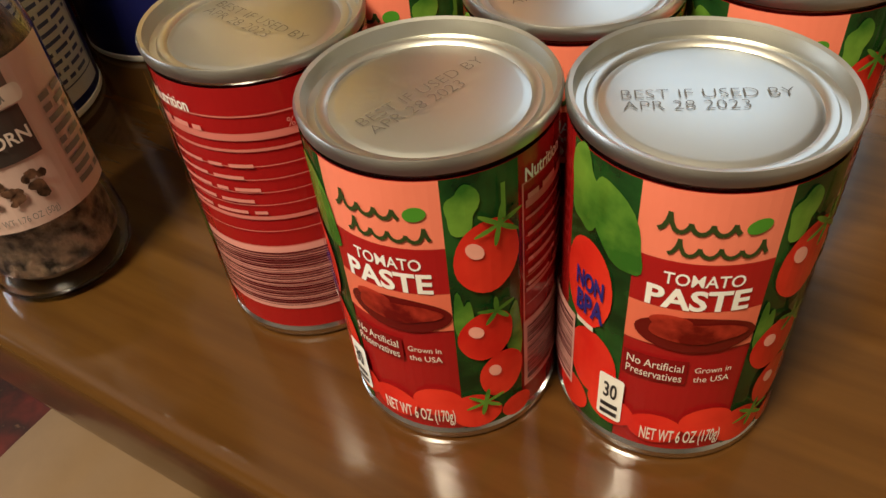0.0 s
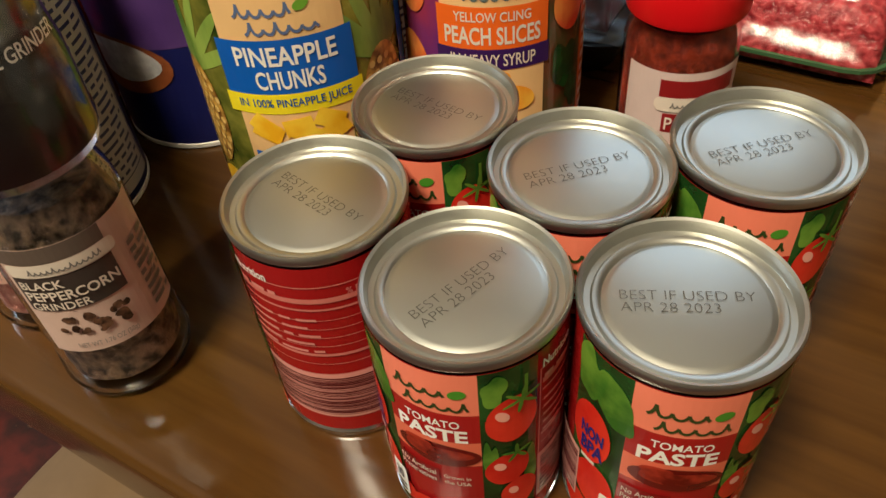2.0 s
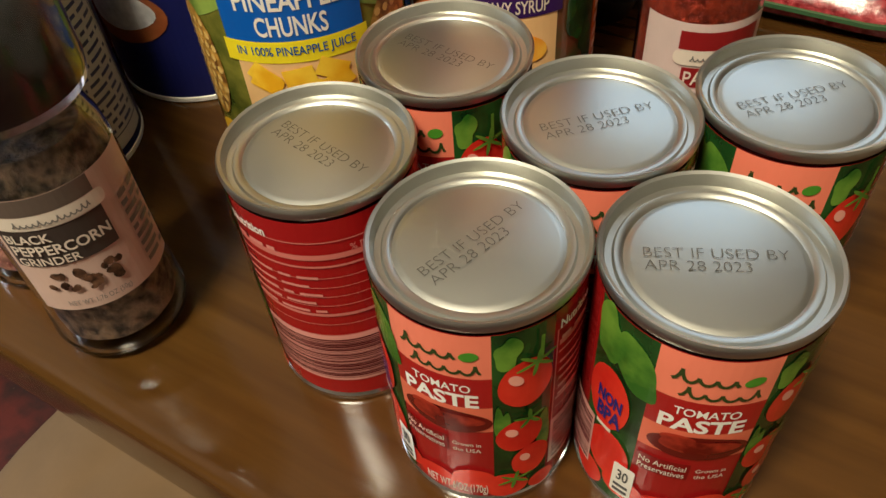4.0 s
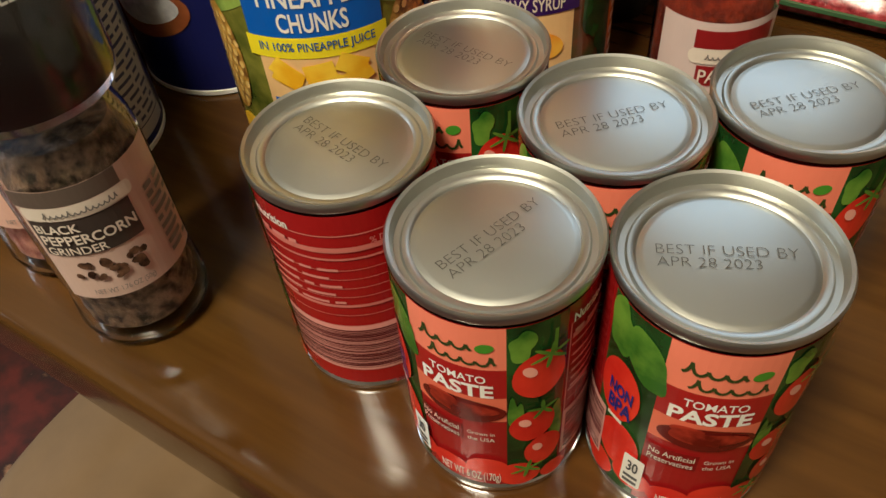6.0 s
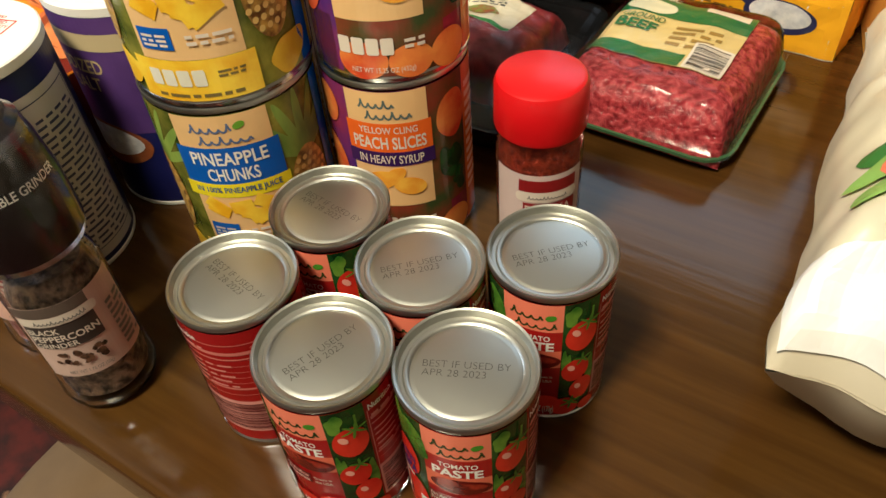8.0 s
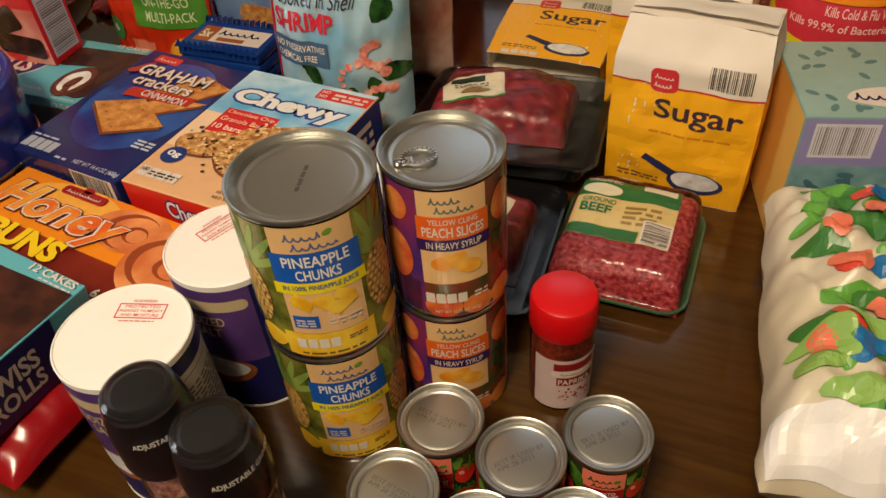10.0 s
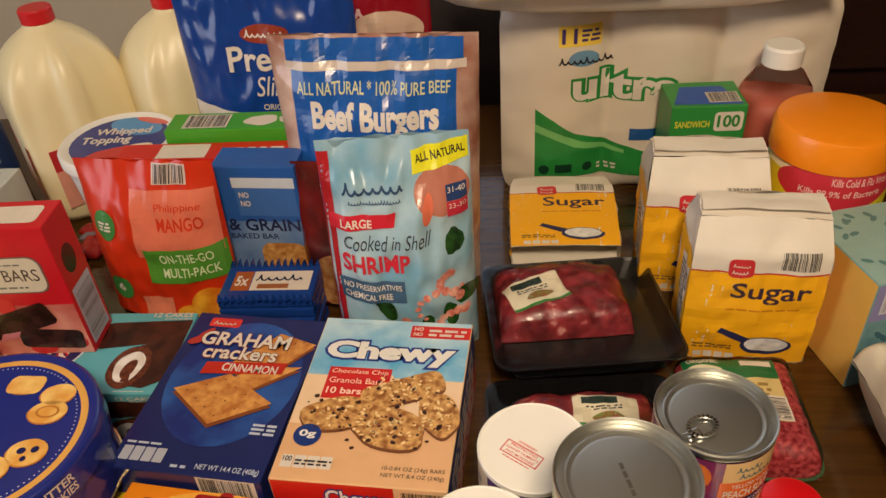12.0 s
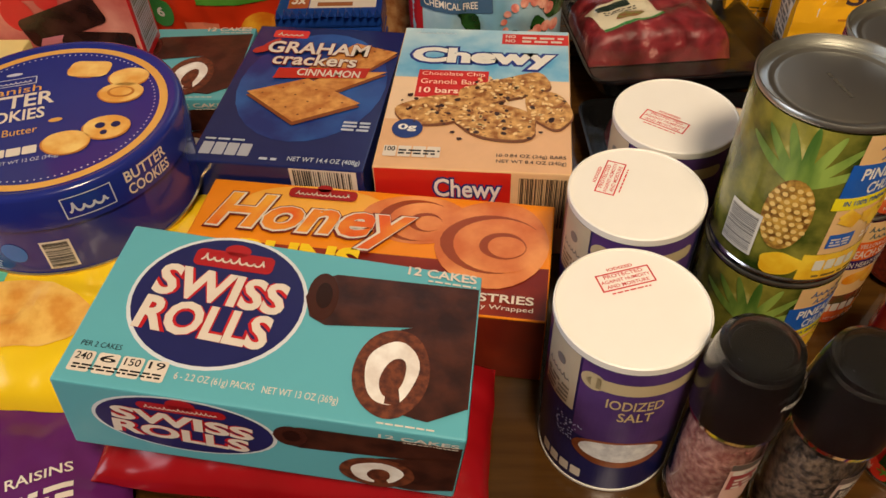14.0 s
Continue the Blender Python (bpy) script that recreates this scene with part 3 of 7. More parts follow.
def pineapple_can(rz, z, dx=0.0):
    o = thing("pineapple_can", "large green and yellow pineapple chunks can, stacked", "food can", at(-0.0140 + dx, 0.3495, rz, z), "pineapple cans")
    r, h = 0.0442, 0.1165
    t = can_body(o, r, h, 0.005)
    f, st = cyl(r - 0.0006), 0.003
    deg = r * math.pi / 180
    z0, z1 = 0.0045, h - 0.0046
    H = z1 - z0
    y = lambda k: z1 - k * H
    draw(o, f, "label", [rect(-179.5 * deg, z0, 179.5 * deg, z1)], food((44, 64, 18), (156, 150, 62), 34, 0.3, 0.0, (206, 196, 120)), 1, st, "glossy pineapple picture label")
    draw(o, f, "label_panel", [rect(-31 * deg, y(0.80), 31 * deg, z1)], PINE_TAN, 3, st)
    draw(o, f, "brand_mark", script(-20 * deg, y(0.095), 8 * deg, y(0.035), 5) + script(-16 * deg, y(0.16), 20 * deg, y(0.10), 6), ink(96, 112, 150, 0.3), 4, st)
    draw(o, f, "leaf_mark", [ell(12 * deg, y(0.06), 4 * deg, 0.002, rot=25)], ink(110, 160, 50, 0.3), 4, st)
    draw(o, f, "label_panel", [rect(-34 * deg, y(0.39), 34 * deg, y(0.175))], BLUE, 4, st)
    draw(o, f, "lettering", [T("PINEAPPLE", -25 * deg, y(0.275), 25 * deg, y(0.20), 0.02), T("CHUNKS", -17 * deg, y(0.37), 17 * deg, y(0.295), 0.02)], WHITE, 5, st)
    draw(o, f, "label_panel", [rect(-36 * deg, y(0.475), 36 * deg, y(0.39))], ink(240, 222, 30, 0.3), 4, st)
    draw(o, f, "lettering", [T("IN 100% PINEAPPLE JUICE", -29 * deg, y(0.455), 29 * deg, y(0.41), 0.01)], ink(40, 90, 150, 0.3), 5, st)
    rnd = random.Random(5)
    draw(o, f, "picture", [turned(rect(a - 0.006, b - 0.004, a + 0.006, b + 0.004), rnd.uniform(-40, 40), a, b) for a, b in [(rnd.uniform(-19, 19) * deg, y(rnd.uniform(0.51, 0.61))) for _ in range(9)]], GOLD, 5, st)
    draw(o, f, "label_panel", [rect(-28 * deg, y(0.75), -8 * deg, y(0.65))], BLUE, 5, st)
    draw(o, f, "lettering", bars(-26 * deg, y(0.735), -11 * deg, y(0.67), 3, 2) + bars(0, y(0.73), 26 * deg, y(0.67), 2, 4), OFFWHITE, 6, st)
    draw(o, f, "label_stripe", [rect(-40 * deg, z0, 36 * deg, y(0.80))], GOLD, 4, st)
    draw(o, f, "nutrition_box", [rrect((-30 + 9 * i) * deg, y(0.925), (-22.5 + 9 * i) * deg, y(0.845), 0.001) for i in range(4)], ink(226, 222, 206, 0.3), 5, st)
    draw(o, f, "lettering", bars(-28 * deg, y(0.98), 26 * deg, y(0.95), 1, 8) + bars(12 * deg, y(0.89), 28 * deg, y(0.85), 2, 9), ink(120, 104, 60, 0.3), 5, st)
    # pineapples on each side, leaves, chunks
    PINE, PINEL = food((110, 70, 24), (206, 160, 70), 190, 0.35, 0.0), food((70, 110, 40), (150, 176, 80), 60, 0.35, 0.0, stretch=(1, 1, 0.3))
    for c in (-62, 52):
        leaves = [turned(ell(c * deg, y(0.20), 0.0030, 0.022), a, c * deg, y(0.36)) for a in (-62, -40, -20, 0, 20, 40, 60)]
        draw(o, f, "picture", leaves, PINEL, 2, st)
        draw(o, f, "picture", [ell(c * deg, y(0.56), 17 * deg, 0.026)], PINE, 3, st)
        eyes = []
        for j in range(11):
            for i in range(-3, 4):
                a, b = c * deg + (i + 0.5 * (j % 2)) * 0.0044, y(0.56) + (j - 5) * 0.0048
                if ((a - c * deg) / (17 * deg)) ** 2 + ((b - y(0.56)) / 0.026) ** 2 < 0.85:
                    eyes.append(ell(a, b, 0.0016, 0.0017, 8))
        draw(o, f, "picture", eyes, ink(232, 196, 118, 0.3), 4, st)
        draw(o, f, "picture", [ell((c + 8) * deg, y(0.9), 16 * deg, 0.009, wob=0.1, seed=c)], GOLD, 4, st)
    draw(o, f, "barcode", [rect(-104 * deg, y(0.92), -76 * deg, y(0.62))], ink(220, 216, 206, 0.3), 5, st)
    draw(o, f, "barcode", barcode(-103 * deg, y(0.90), -78 * deg, y(0.64), 22, 8, False), GREY, 6, st)
    draw(o, f, "label_stripe", [rect(70 * deg, z0, 84 * deg, z1)], ink(20, 100, 210, 0.3), 4, st)
    draw(o, f, "label_stripe", [rect(84 * deg, z0, 150 * deg, z1)], ink(238, 206, 60, 0.3), 2, st)
    draw(o, f, "lettering", bars(90 * deg, y(0.8), 140 * deg, y(0.1), 14, 6), ink(60, 70, 60, 0.3), 5, st)
    draw(o, flat_top(t, -20), "printed_date", [turned(b, 90) for b in bars(-0.012, -0.0015, 0.012, 0.0015, 1, 3, 0.8)], ink(70, 66, 60, 0.5), 1)
    return o


pineapple_can(7, 0.0)
pineapple_can(4, 0.1165, 0.001)


def peach_can(rz, z, dx=0.0):
    o = thing("peach_can", "purple and orange peach slices can with ring pull, stacked", "food can", at(0.0695 + dx, 0.3660, rz, z), "peach cans")
    r, h = 0.0391, 0.1130
    t = can_body(o, r, h, 0.005)
    f, st = cyl(r - 0.0006), 0.003
    deg = r * math.pi / 180
    z0, z1 = 0.0045, h - 0.0046
    H = z1 - z0
    y = lambda k: z1 - k * H
    draw(o, f, "label", [rect(-179.5 * deg, z0, 179.5 * deg, z1)], food((92, 30, 84), (150, 46, 70), 25, 0.3, 0.0), 1, st, "glossy peach picture label")
    draw(o, f, "picture", [rect(-80 * deg, z0, -31 * deg, z1)], food((70, 40, 120), (150, 50, 80), 22, 0.3, 0.0), 2, st)
    PEACH = food((206, 70, 40), (240, 150, 70), 40, 0.3, 0.0)
    draw(o, f, "label_panel", [rect(-31 * deg, y(0.72), 31 * deg, z1)], PINE_TAN, 3, st)
    draw(o, f, "brand_mark", script(-20 * deg, y(0.095), 8 * deg, y(0.035), 7) + script(-16 * deg, y(0.16), 20 * deg, y(0.10), 8), ink(96, 112, 110, 0.3), 4, st)
    draw(o, f, "label_panel", [rect(-33 * deg, y(0.355), 33 * deg, y(0.18))], ink(232, 104, 30, 0.3), 4, st)
    draw(o, f, "lettering", [T("YELLOW CLING", -22 * deg, y(0.24), 22 * deg, y(0.20), 0.01), T("PEACH SLICES", -28 * deg, y(0.335), 28 * deg, y(0.26), 0.02)], OFFWHITE, 5, st)
    draw(o, f, "label_panel", [rect(-34 * deg, y(0.445), 34 * deg, y(0.355))], ink(56, 30, 90, 0.3), 4, st)
    draw(o, f, "lettering", [T("IN HEAVY SYRUP", -25 * deg, y(0.428), 25 * deg, y(0.375), 0.01)], OFFWHITE, 5, st)
    draw(o, f, "picture", [ell(-10 * deg, y(0.54), 13 * deg, 0.006, rot=20), ell(12 * deg, y(0.58), 13 * deg, 0.006, rot=-15), ell(2 * deg, y(0.50), 9 * deg, 0.004, rot=35)], food((230, 140, 30), (246, 190, 70), 60, 0.3, 0.0), 5, st)
    draw(o, f, "picture", [rect(-60 * deg, z0, 46 * deg, y(0.72)), rect(31 * deg, y(0.78), 66 * deg, z1)], food((60, 76, 40), (130, 60, 40), 50, 0.3, 0.0), 2, st)
    draw(o, f, "picture", [ell(52 * deg, y(0.22), 15 * deg, 0.014, wob=0.03), ell(50 * deg, y(0.93), 16 * deg, 0.010), ell(-14 * deg, y(0.92), 18 * deg, 0.010), ell(20 * deg, y(0.93), 16 * deg, 0.009), ell(-58 * deg, y(0.55), 18 * deg, 0.020), ell(-55 * deg, y(0.15), 14 * deg, 0.012)], PEACH, 4, st)
    draw(o, f, "picture", [ell(48 * deg, y(0.5), 10 * deg, 0.012, wob=0.2, seed=4), ell(56 * deg, y(0.65), 7 * deg, 0.008, wob=0.2, seed=5)], LEAFD, 5, st)
    draw(o, f, "nutrition_box", [rrect((-30 + 10 * i) * deg, y(0.885), (-21.5 + 10 * i) * deg, y(0.80), 0.001) for i in range(4)], OFFWHITE, 6, st)
    draw(o, f, "lettering", bars(16 * deg, y(0.86), 30 * deg, y(0.80), 2, 3) + [T("NET WT 15.25 OZ (432g)", -22 * deg, y(0.985), 22 * deg, y(0.95))], OFFWHITE, 6, st)
    draw(o, f, "label_stripe", [rect(66 * deg, z0, 92 * deg, z1)], ink(226, 110, 50, 0.3), 3, st)
    draw(o, f, "lettering", bars(69 * deg, y(0.8), 88 * deg, y(0.08), 12, 3), ink(244, 190, 150, 0.3), 4, st)
    # ring pull
    if z > 0.05:
        ring = bmesh.new()
        pts = [(0.010 * math.cos(a), 0.0075 * math.sin(a)) for a in [i * 6.283185 / 20 for i in range(20)]]
        for i in range(20):
            x0, y0 = pts[i]
            x1, y1 = pts[(i + 1) % 20]
            bmesh.ops.create_cube(ring, size=1, matrix=Matrix.Translation(((x0 + x1) / 2 - 0.014, (y0 + y1) / 2 - 0.004, t + 0.0022)) @ pose(0, 0, 0, 0, 0, math.degrees(math.atan2(y1 - y0, x1 - x0))) @ Matrix.Diagonal((0.0036, 0.0026, 0.0014, 1)))
        part("ring_pull", ring, TIN, o, "tinplate ring pull")
        part("rivet", lathe_bm([(0, t + 0.003), (0.0028, t + 0.0027), (0.0034, t - 0.0003)], 20, -0.027, -0.008), TIN, o, smooth=True)
        part("pull_tongue", box_bm(0.012, 0.007, 0.0012, 0.0005, t + 0.0012, -0.024, -0.0065), TIN, o)
    return o


peach_can(-2, 0.0)
peach_can(0, 0.1130, 0.001)


# ---- jars and canisters ----
def grinder(x, y, rz, pink):
    what = "pink salt" if pink else "black peppercorn"
    o = thing("spice_grinder", "clear " + what + " grinder with black cap under a clear cover", "spice grinder", at(x, y, rz) @ Matrix.Diagonal((1.02, 1.02, 1.16, 1)), "spice grinders")
    r, k = 0.0235, 0.001
    body = [(0, 0.002), (r - 0.004, 0.0), (r - 0.001, 0.003), (r, 0.008), (r - 0.001, 0.018), (r - 0.002, 0.022), (r - 0.001, 0.026), (r - 0.001, 0.068), (r - 0.002, 0.074), (r - 0.005, 0.083), (r - 0.005, 0.090)]
    inner = [(p - k if p > k else 0, z + (k if z < 0.05 else 0)) for p, z in reversed(body)]
    sharp_lathe("jar", body + inner[:-1] + [(0, 0.004)], CLEAR, o, "clear plastic jar")
    fill = food((170, 96, 84), (226, 170, 150), 260, 0.5, 0.9) if pink else food((44, 33, 26), (150, 124, 102), 240, 0.6, 1.0)
    rf = r - 0.0032
    sharp_lathe("filling", [(0, 0.0055), (rf - 0.003, 0.0055), (rf, 0.009), (rf - 0.001, 0.022), (rf, 0.030), (rf, 0.066), (rf - 0.004, 0.076), (0, 0.077)], fill, o, what)
    sharp_lathe("grinder_head", [(0, 0.088), (r - 0.006, 0.088), (r - 0.004, 0.092), (r - 0.0035, 0.104), (r - 0.006, 0.116), (r - 0.007, 0.1285), (r - 0.009, 0.130), (0, 0.130)], ink(34, 32, 32, 0.35, 0.3, bump=0.1), o, "black plastic grinder head")
    cover = [(r + 0.0005, 0.087), (r + 0.0015, 0.092), (r + 0.0012, 0.112), (r - 0.001, 0.128), (r - 0.003, 0.136), (r - 0.006, 0.1385), (0, 0.139)]
    sharp_lathe("cover", cover + [(p - 0.0008 if p > 0.0008 else 0, z - 0.0008) for p, z in reversed(cover)], COVER, o, "clear plastic cover")
    f, st, deg = cyl(r - 0.0008), 0.0022, r * math.pi / 180
    z0, z1 = 0.0265, 0.0690
    y = lambda q: z1 - q * (z1 - z0)
    pale = ink(206, 178, 166, 0.4) if not pink else ink(222, 180, 164, 0.4)
    draw(o, f, "label", [rect(-50 * deg, z0, 74 * deg, z1)], pale, 1, st, "pale paper label")
    draw(o, f, "label_panel", [rect(-50 * deg, y(0.13), 30 * deg, y(0.0))], ink(96, 84, 76, 0.4), 2, st)
    draw(o, f, "brand_mark", [rrect(-46 * deg, y(0.24), 36 * deg, y(0.13), 0.0018)], OFFWHITE, 3, st)
    draw(o, f, "brand_mark", script(-30 * deg, y(0.215), 24 * deg, y(0.155), 3), GREY, 4, st)
    if pink:
        draw(o, f, "label_panel", [rect(-46 * deg, y(0.58), 30 * deg, y(0.25))], ink(160, 60, 60, 0.4), 2, st)
        draw(o, f, "lettering", bars(-40 * deg, y(0.55), 24 * deg, y(0.29), 3, 4), OFFWHITE, 4, st)
    else:
        draw(o, f, "label_panel", [rect(-46 * deg, y(0.56), 30 * deg, y(0.25))], ink(62, 54, 50, 0.4), 2, st)
        draw(o, f, "lettering", [T("BLACK", -42 * deg, y(0.35), -10 * deg, y(0.275), 0.02), T("PEPPERCORN", -42 * deg, y(0.455), 28 * deg, y(0.37), 0.02), T("GRINDER", -42 * deg, y(0.545), 2 * deg, y(0.475), 0.01)], OFFWHITE, 4, st)
        rnd = random.Random(4)
        draw(o, f, "picture", [ell(rnd.uniform(-32, 22) * deg, y(rnd.uniform(0.64, 0.82)), rnd.uniform(0.0009, 0.002), n=10, wob=0.1, seed=i) for i in range(22)], food((40, 26, 18), (120, 88, 66), 300, 0.4, 0.0), 3, st)
    draw(o, f, "lettering", [T("NET WT 1.76 OZ (50g)", -26 * deg, y(0.96), 22 * deg, y(0.90))] + bars(44 * deg, y(0.9), 70 * deg, y(0.25), 9, 5), GREY, 3, st)
    g = cyl(r + 0.0016)
    draw(o, g, "cover_lettering", [T("ADJUSTABLE GRINDER", -34 * deg, 0.1165, 74 * deg, 0.1215, 0.015)], WHITE, 1, st)
    return o


grinder(-0.076, 0.238, 28, False)
grinder(-0.118, 0.271, 20, True)


def salt(x, y, rz, mark, mx, my):
    o = thing("salt_canister", "round iodized salt canister, navy and purple with white top", "salt canister", at(x, y, rz), "salt canisters")
    r, h = 0.0440, 0.137
    sharp_lathe("tube", [(0, 0), (r - 0.001, 0), (r, 0.001), (r, 0.003), (r - 0.0008, 0.0036), (r - 0.0008, h - 0.006), (r, h - 0.0055), (r, h - 0.0008), (r - 0.001, h - 0.0002)], WHITE, o)
    sharp_lathe("lid", [(r - 0.001, h - 0.0002), (r - 0.0016, h - 0.0012), (0, h - 0.0013)], ink(240, 236, 228, 0.55, 0.04, grain=30, bump=0.05), o, "white paper top")
    f, st, deg = cyl(r - 0.0006), 0.003, r * math.pi / 180
    z0, z1 = 0.0036, h - 0.006
    y = lambda q: z1 - q * (z1 - z0)
    draw(o, f, "label", [rect(-179.5 * deg, z0, 179.5 * deg, z1)], NAVY, 1, st, "navy paper label")
    draw(o, f, "label_panel", [rect(-24 * deg, y(0.58), 70 * deg, y(0.0))], food((70, 44, 104), (96, 66, 130), 20, 0.35, 0.0), 2, st)
    draw(o, f, "label_panel", [rect(-64 * deg, y(0.42), -26 * deg, y(0.0))], ink(190, 176, 150, 0.4), 2, st)
    draw(o, f, "brand_mark", [ell(-44 * deg, y(0.13), 0.004)] + script(-60 * deg, y(0.24), -32 * deg, y(0.20), 3), GREY, 3, st)
    draw(o, f, "lettering", bars(-60 * deg, y(0.40), -32 * deg, y(0.27), 4, 5), ink(120, 108, 90, 0.4), 3, st)
    draw(o, f, "brand_mark", [rrect(-20 * deg, y(0.155), 66 * deg, y(0.075), 0.005), ell(-14 * deg, y(0.115), 0.0075)], ink(196, 178, 140, 0.4), 3, st)
    draw(o, f, "lettering", [T("IODIZED", -2 * deg, y(0.27), 40 * deg, y(0.20), 0.01), T("SALT", 8 * deg, y(0.36), 34 * deg, y(0.29), 0.01)], ink(206, 186, 130, 0.4), 3, st)
    draw(o, f, "picture", [ell(16 * deg, y(0.66), 38 * deg, 0.015)], food((120, 60, 30), (160, 92, 52), 60, 0.35, 0.0), 3, st)
    draw(o, f, "picture", [ell(16 * deg, y(0.64), 31 * deg, 0.011, wob=0.03, seed=3)], food((200, 200, 204), (236, 236, 236), 150, 0.4, 0.0), 4, st)
    rnd = random.Random(9)
    draw(o, f, "picture", [ell(rnd.uniform(-40, -16) * deg, y(rnd.uniform(0.5, 0.66)), 0.0007, n=6) for _ in range(50)], ink(150, 156, 200, 0.4), 3, st)
    draw(o, f, "nutrition_box", [rrect((-52 + 11 * i) * deg, y(0.95), (-43 + 11 * i) * deg, y(0.87), 0.001) for i in range(4)], OFFWHITE, 3, st)
    draw(o, f, "label_panel", [rect(84 * deg, y(0.97), 150 * deg, y(0.1))], ink(196, 190, 186, 0.4), 2, st)
    draw(o, f, "lettering", outline(86 * deg, y(0.92), 148 * deg, y(0.14), 0.0006) + bars(90 * deg, y(0.90), 145 * deg, y(0.2), 22, 7, 0.4), ink(50, 56, 96, 0.4), 3, st)
    draw(o, f, "barcode", [rect(-130 * deg, y(0.9), -80 * deg, y(0.6))], ink(205, 205, 205, 0.4), 2, st)
    draw(o, f, "barcode", barcode(-128 * deg, y(0.88), -82 * deg, y(0.62), 26, 8, False), BLACK, 3, st)
    g = flat_top(h - 0.0013, mark, mx, my)
    rc = ink(206, 34, 36, 0.5)
    draw(o, g, "printed_stamp", outline(-0.0165, -0.0065, 0.0165, 0.0065, 0.0009) + [T("IODIZED", -0.008, 0.0078, 0.008, 0.0100, 0.02), T("PROTECTED", -0.012, 0.0026, 0.012, 0.0052, 0.01), T("AGAINST HUMIDITY", -0.0150, -0.0010, 0.0150, 0.0014, 0.01), T("AND MOISTURE", -0.013, -0.0048, 0.013, -0.0023, 0.01)] + bars(-0.012, -0.0092, 0.012, -0.0075, 1, 3), rc, 1)


salt(-0.1437, 0.3360, -48, 35, -0.0073, 0.0187)
salt(-0.0832, 0.4092, -50, 88, -0.0190, 0.0080)
salt(-0.0088, 0.4600, -58, -7, -0.0047, -0.0110)


def paprika():
    o = thing("paprika_jar", "clear paprika spice jar with red screw cap", "spice jar", at(0.1454, 0.3409, -8))
    r = 0.0232
    body = [(0, 0.001), (r - 0.003, 0), (r, 0.004), (r, 0.066), (r - 0.001, 0.071), (r - 0.004, 0.078), (r - 0.004, 0.086)]
    sharp_lathe("jar", body + [(max(0, p - 0.001), z + (0.001 if z < 0.05 else 0)) for p, z in reversed(body)], CLEAR, o, "clear plastic jar")
    sharp_lathe("filling", [(0, 0.003), (r - 0.004, 0.003), (r - 0.0016, 0.006), (r - 0.0016, 0.066), (r - 0.0045, 0.076), (0, 0.077)], food((112, 26, 8), (160, 50, 16), 300, 0.8, 0.4), o, "dark red paprika powder")
    cap = [(r + 0.0004, 0.080), (r + 0.001, 0.082), (r + 0.0006, 0.104), (r - 0.0008, 0.1072), (r - 0.003, 0.1085), (0, 0.1082), ]
    sharp_lathe("cap", cap + [(0, 0.086), (r - 0.001, 0.086), (r + 0.0004, 0.080)], ink(206, 12, 20, 0.32, 0.08), o, "red plastic cap")
    f, st, deg = cyl(r + 0.0002), 0.0022, r * math.pi / 180
    z0, z1 = 0.006, 0.062
    y = lambda q: z1 - q * (z1 - z0)
    draw(o, f, "label", [rect(-58 * deg, z0, 70 * deg, z1)], ink(206, 186, 182, 0.4), 1, st, "pale paper label")
    draw(o, f, "label_panel", [rect(-20 * deg, y(0.20), 58 * deg, y(0.06)), rect(-14 * deg, y(0.50), 58 * deg, y(0.34))], ink(134, 24, 26, 0.4), 2, st)
    draw(o, f, "brand_mark", [rrect(-24 * deg, y(0.32), 60 * deg, y(0.20), 0.003)], OFFWHITE, 3, st)
    draw(o, f, "brand_mark", script(-8 * deg, y(0.285), 44 * deg, y(0.235), 4), GREY, 4, st)
    draw(o, f, "lettering", [T("PAPRIKA", -11 * deg, y(0.475), 50 * deg, y(0.365), 0.01)], OFFWHITE, 4, st)
    rnd = random.Random(3)
    draw(o, f, "picture", [ell(rnd.uniform(-10, 50) * deg, y(rnd.uniform(0.56, 0.8)), rnd.uniform(0.0004, 0.0011), n=7) for _ in range(40)], ink(150, 40, 30, 0.4), 3, st)


paprika()


# ---- boxes ----
def carton(name, label, category, m, w, d, h, material, group=""):
    o = thing(name, label, category, m, group)
    part("carton", box_bm(w, d, h, 0.0014), material, o)
    return (o, *box_faces(w, d, h))


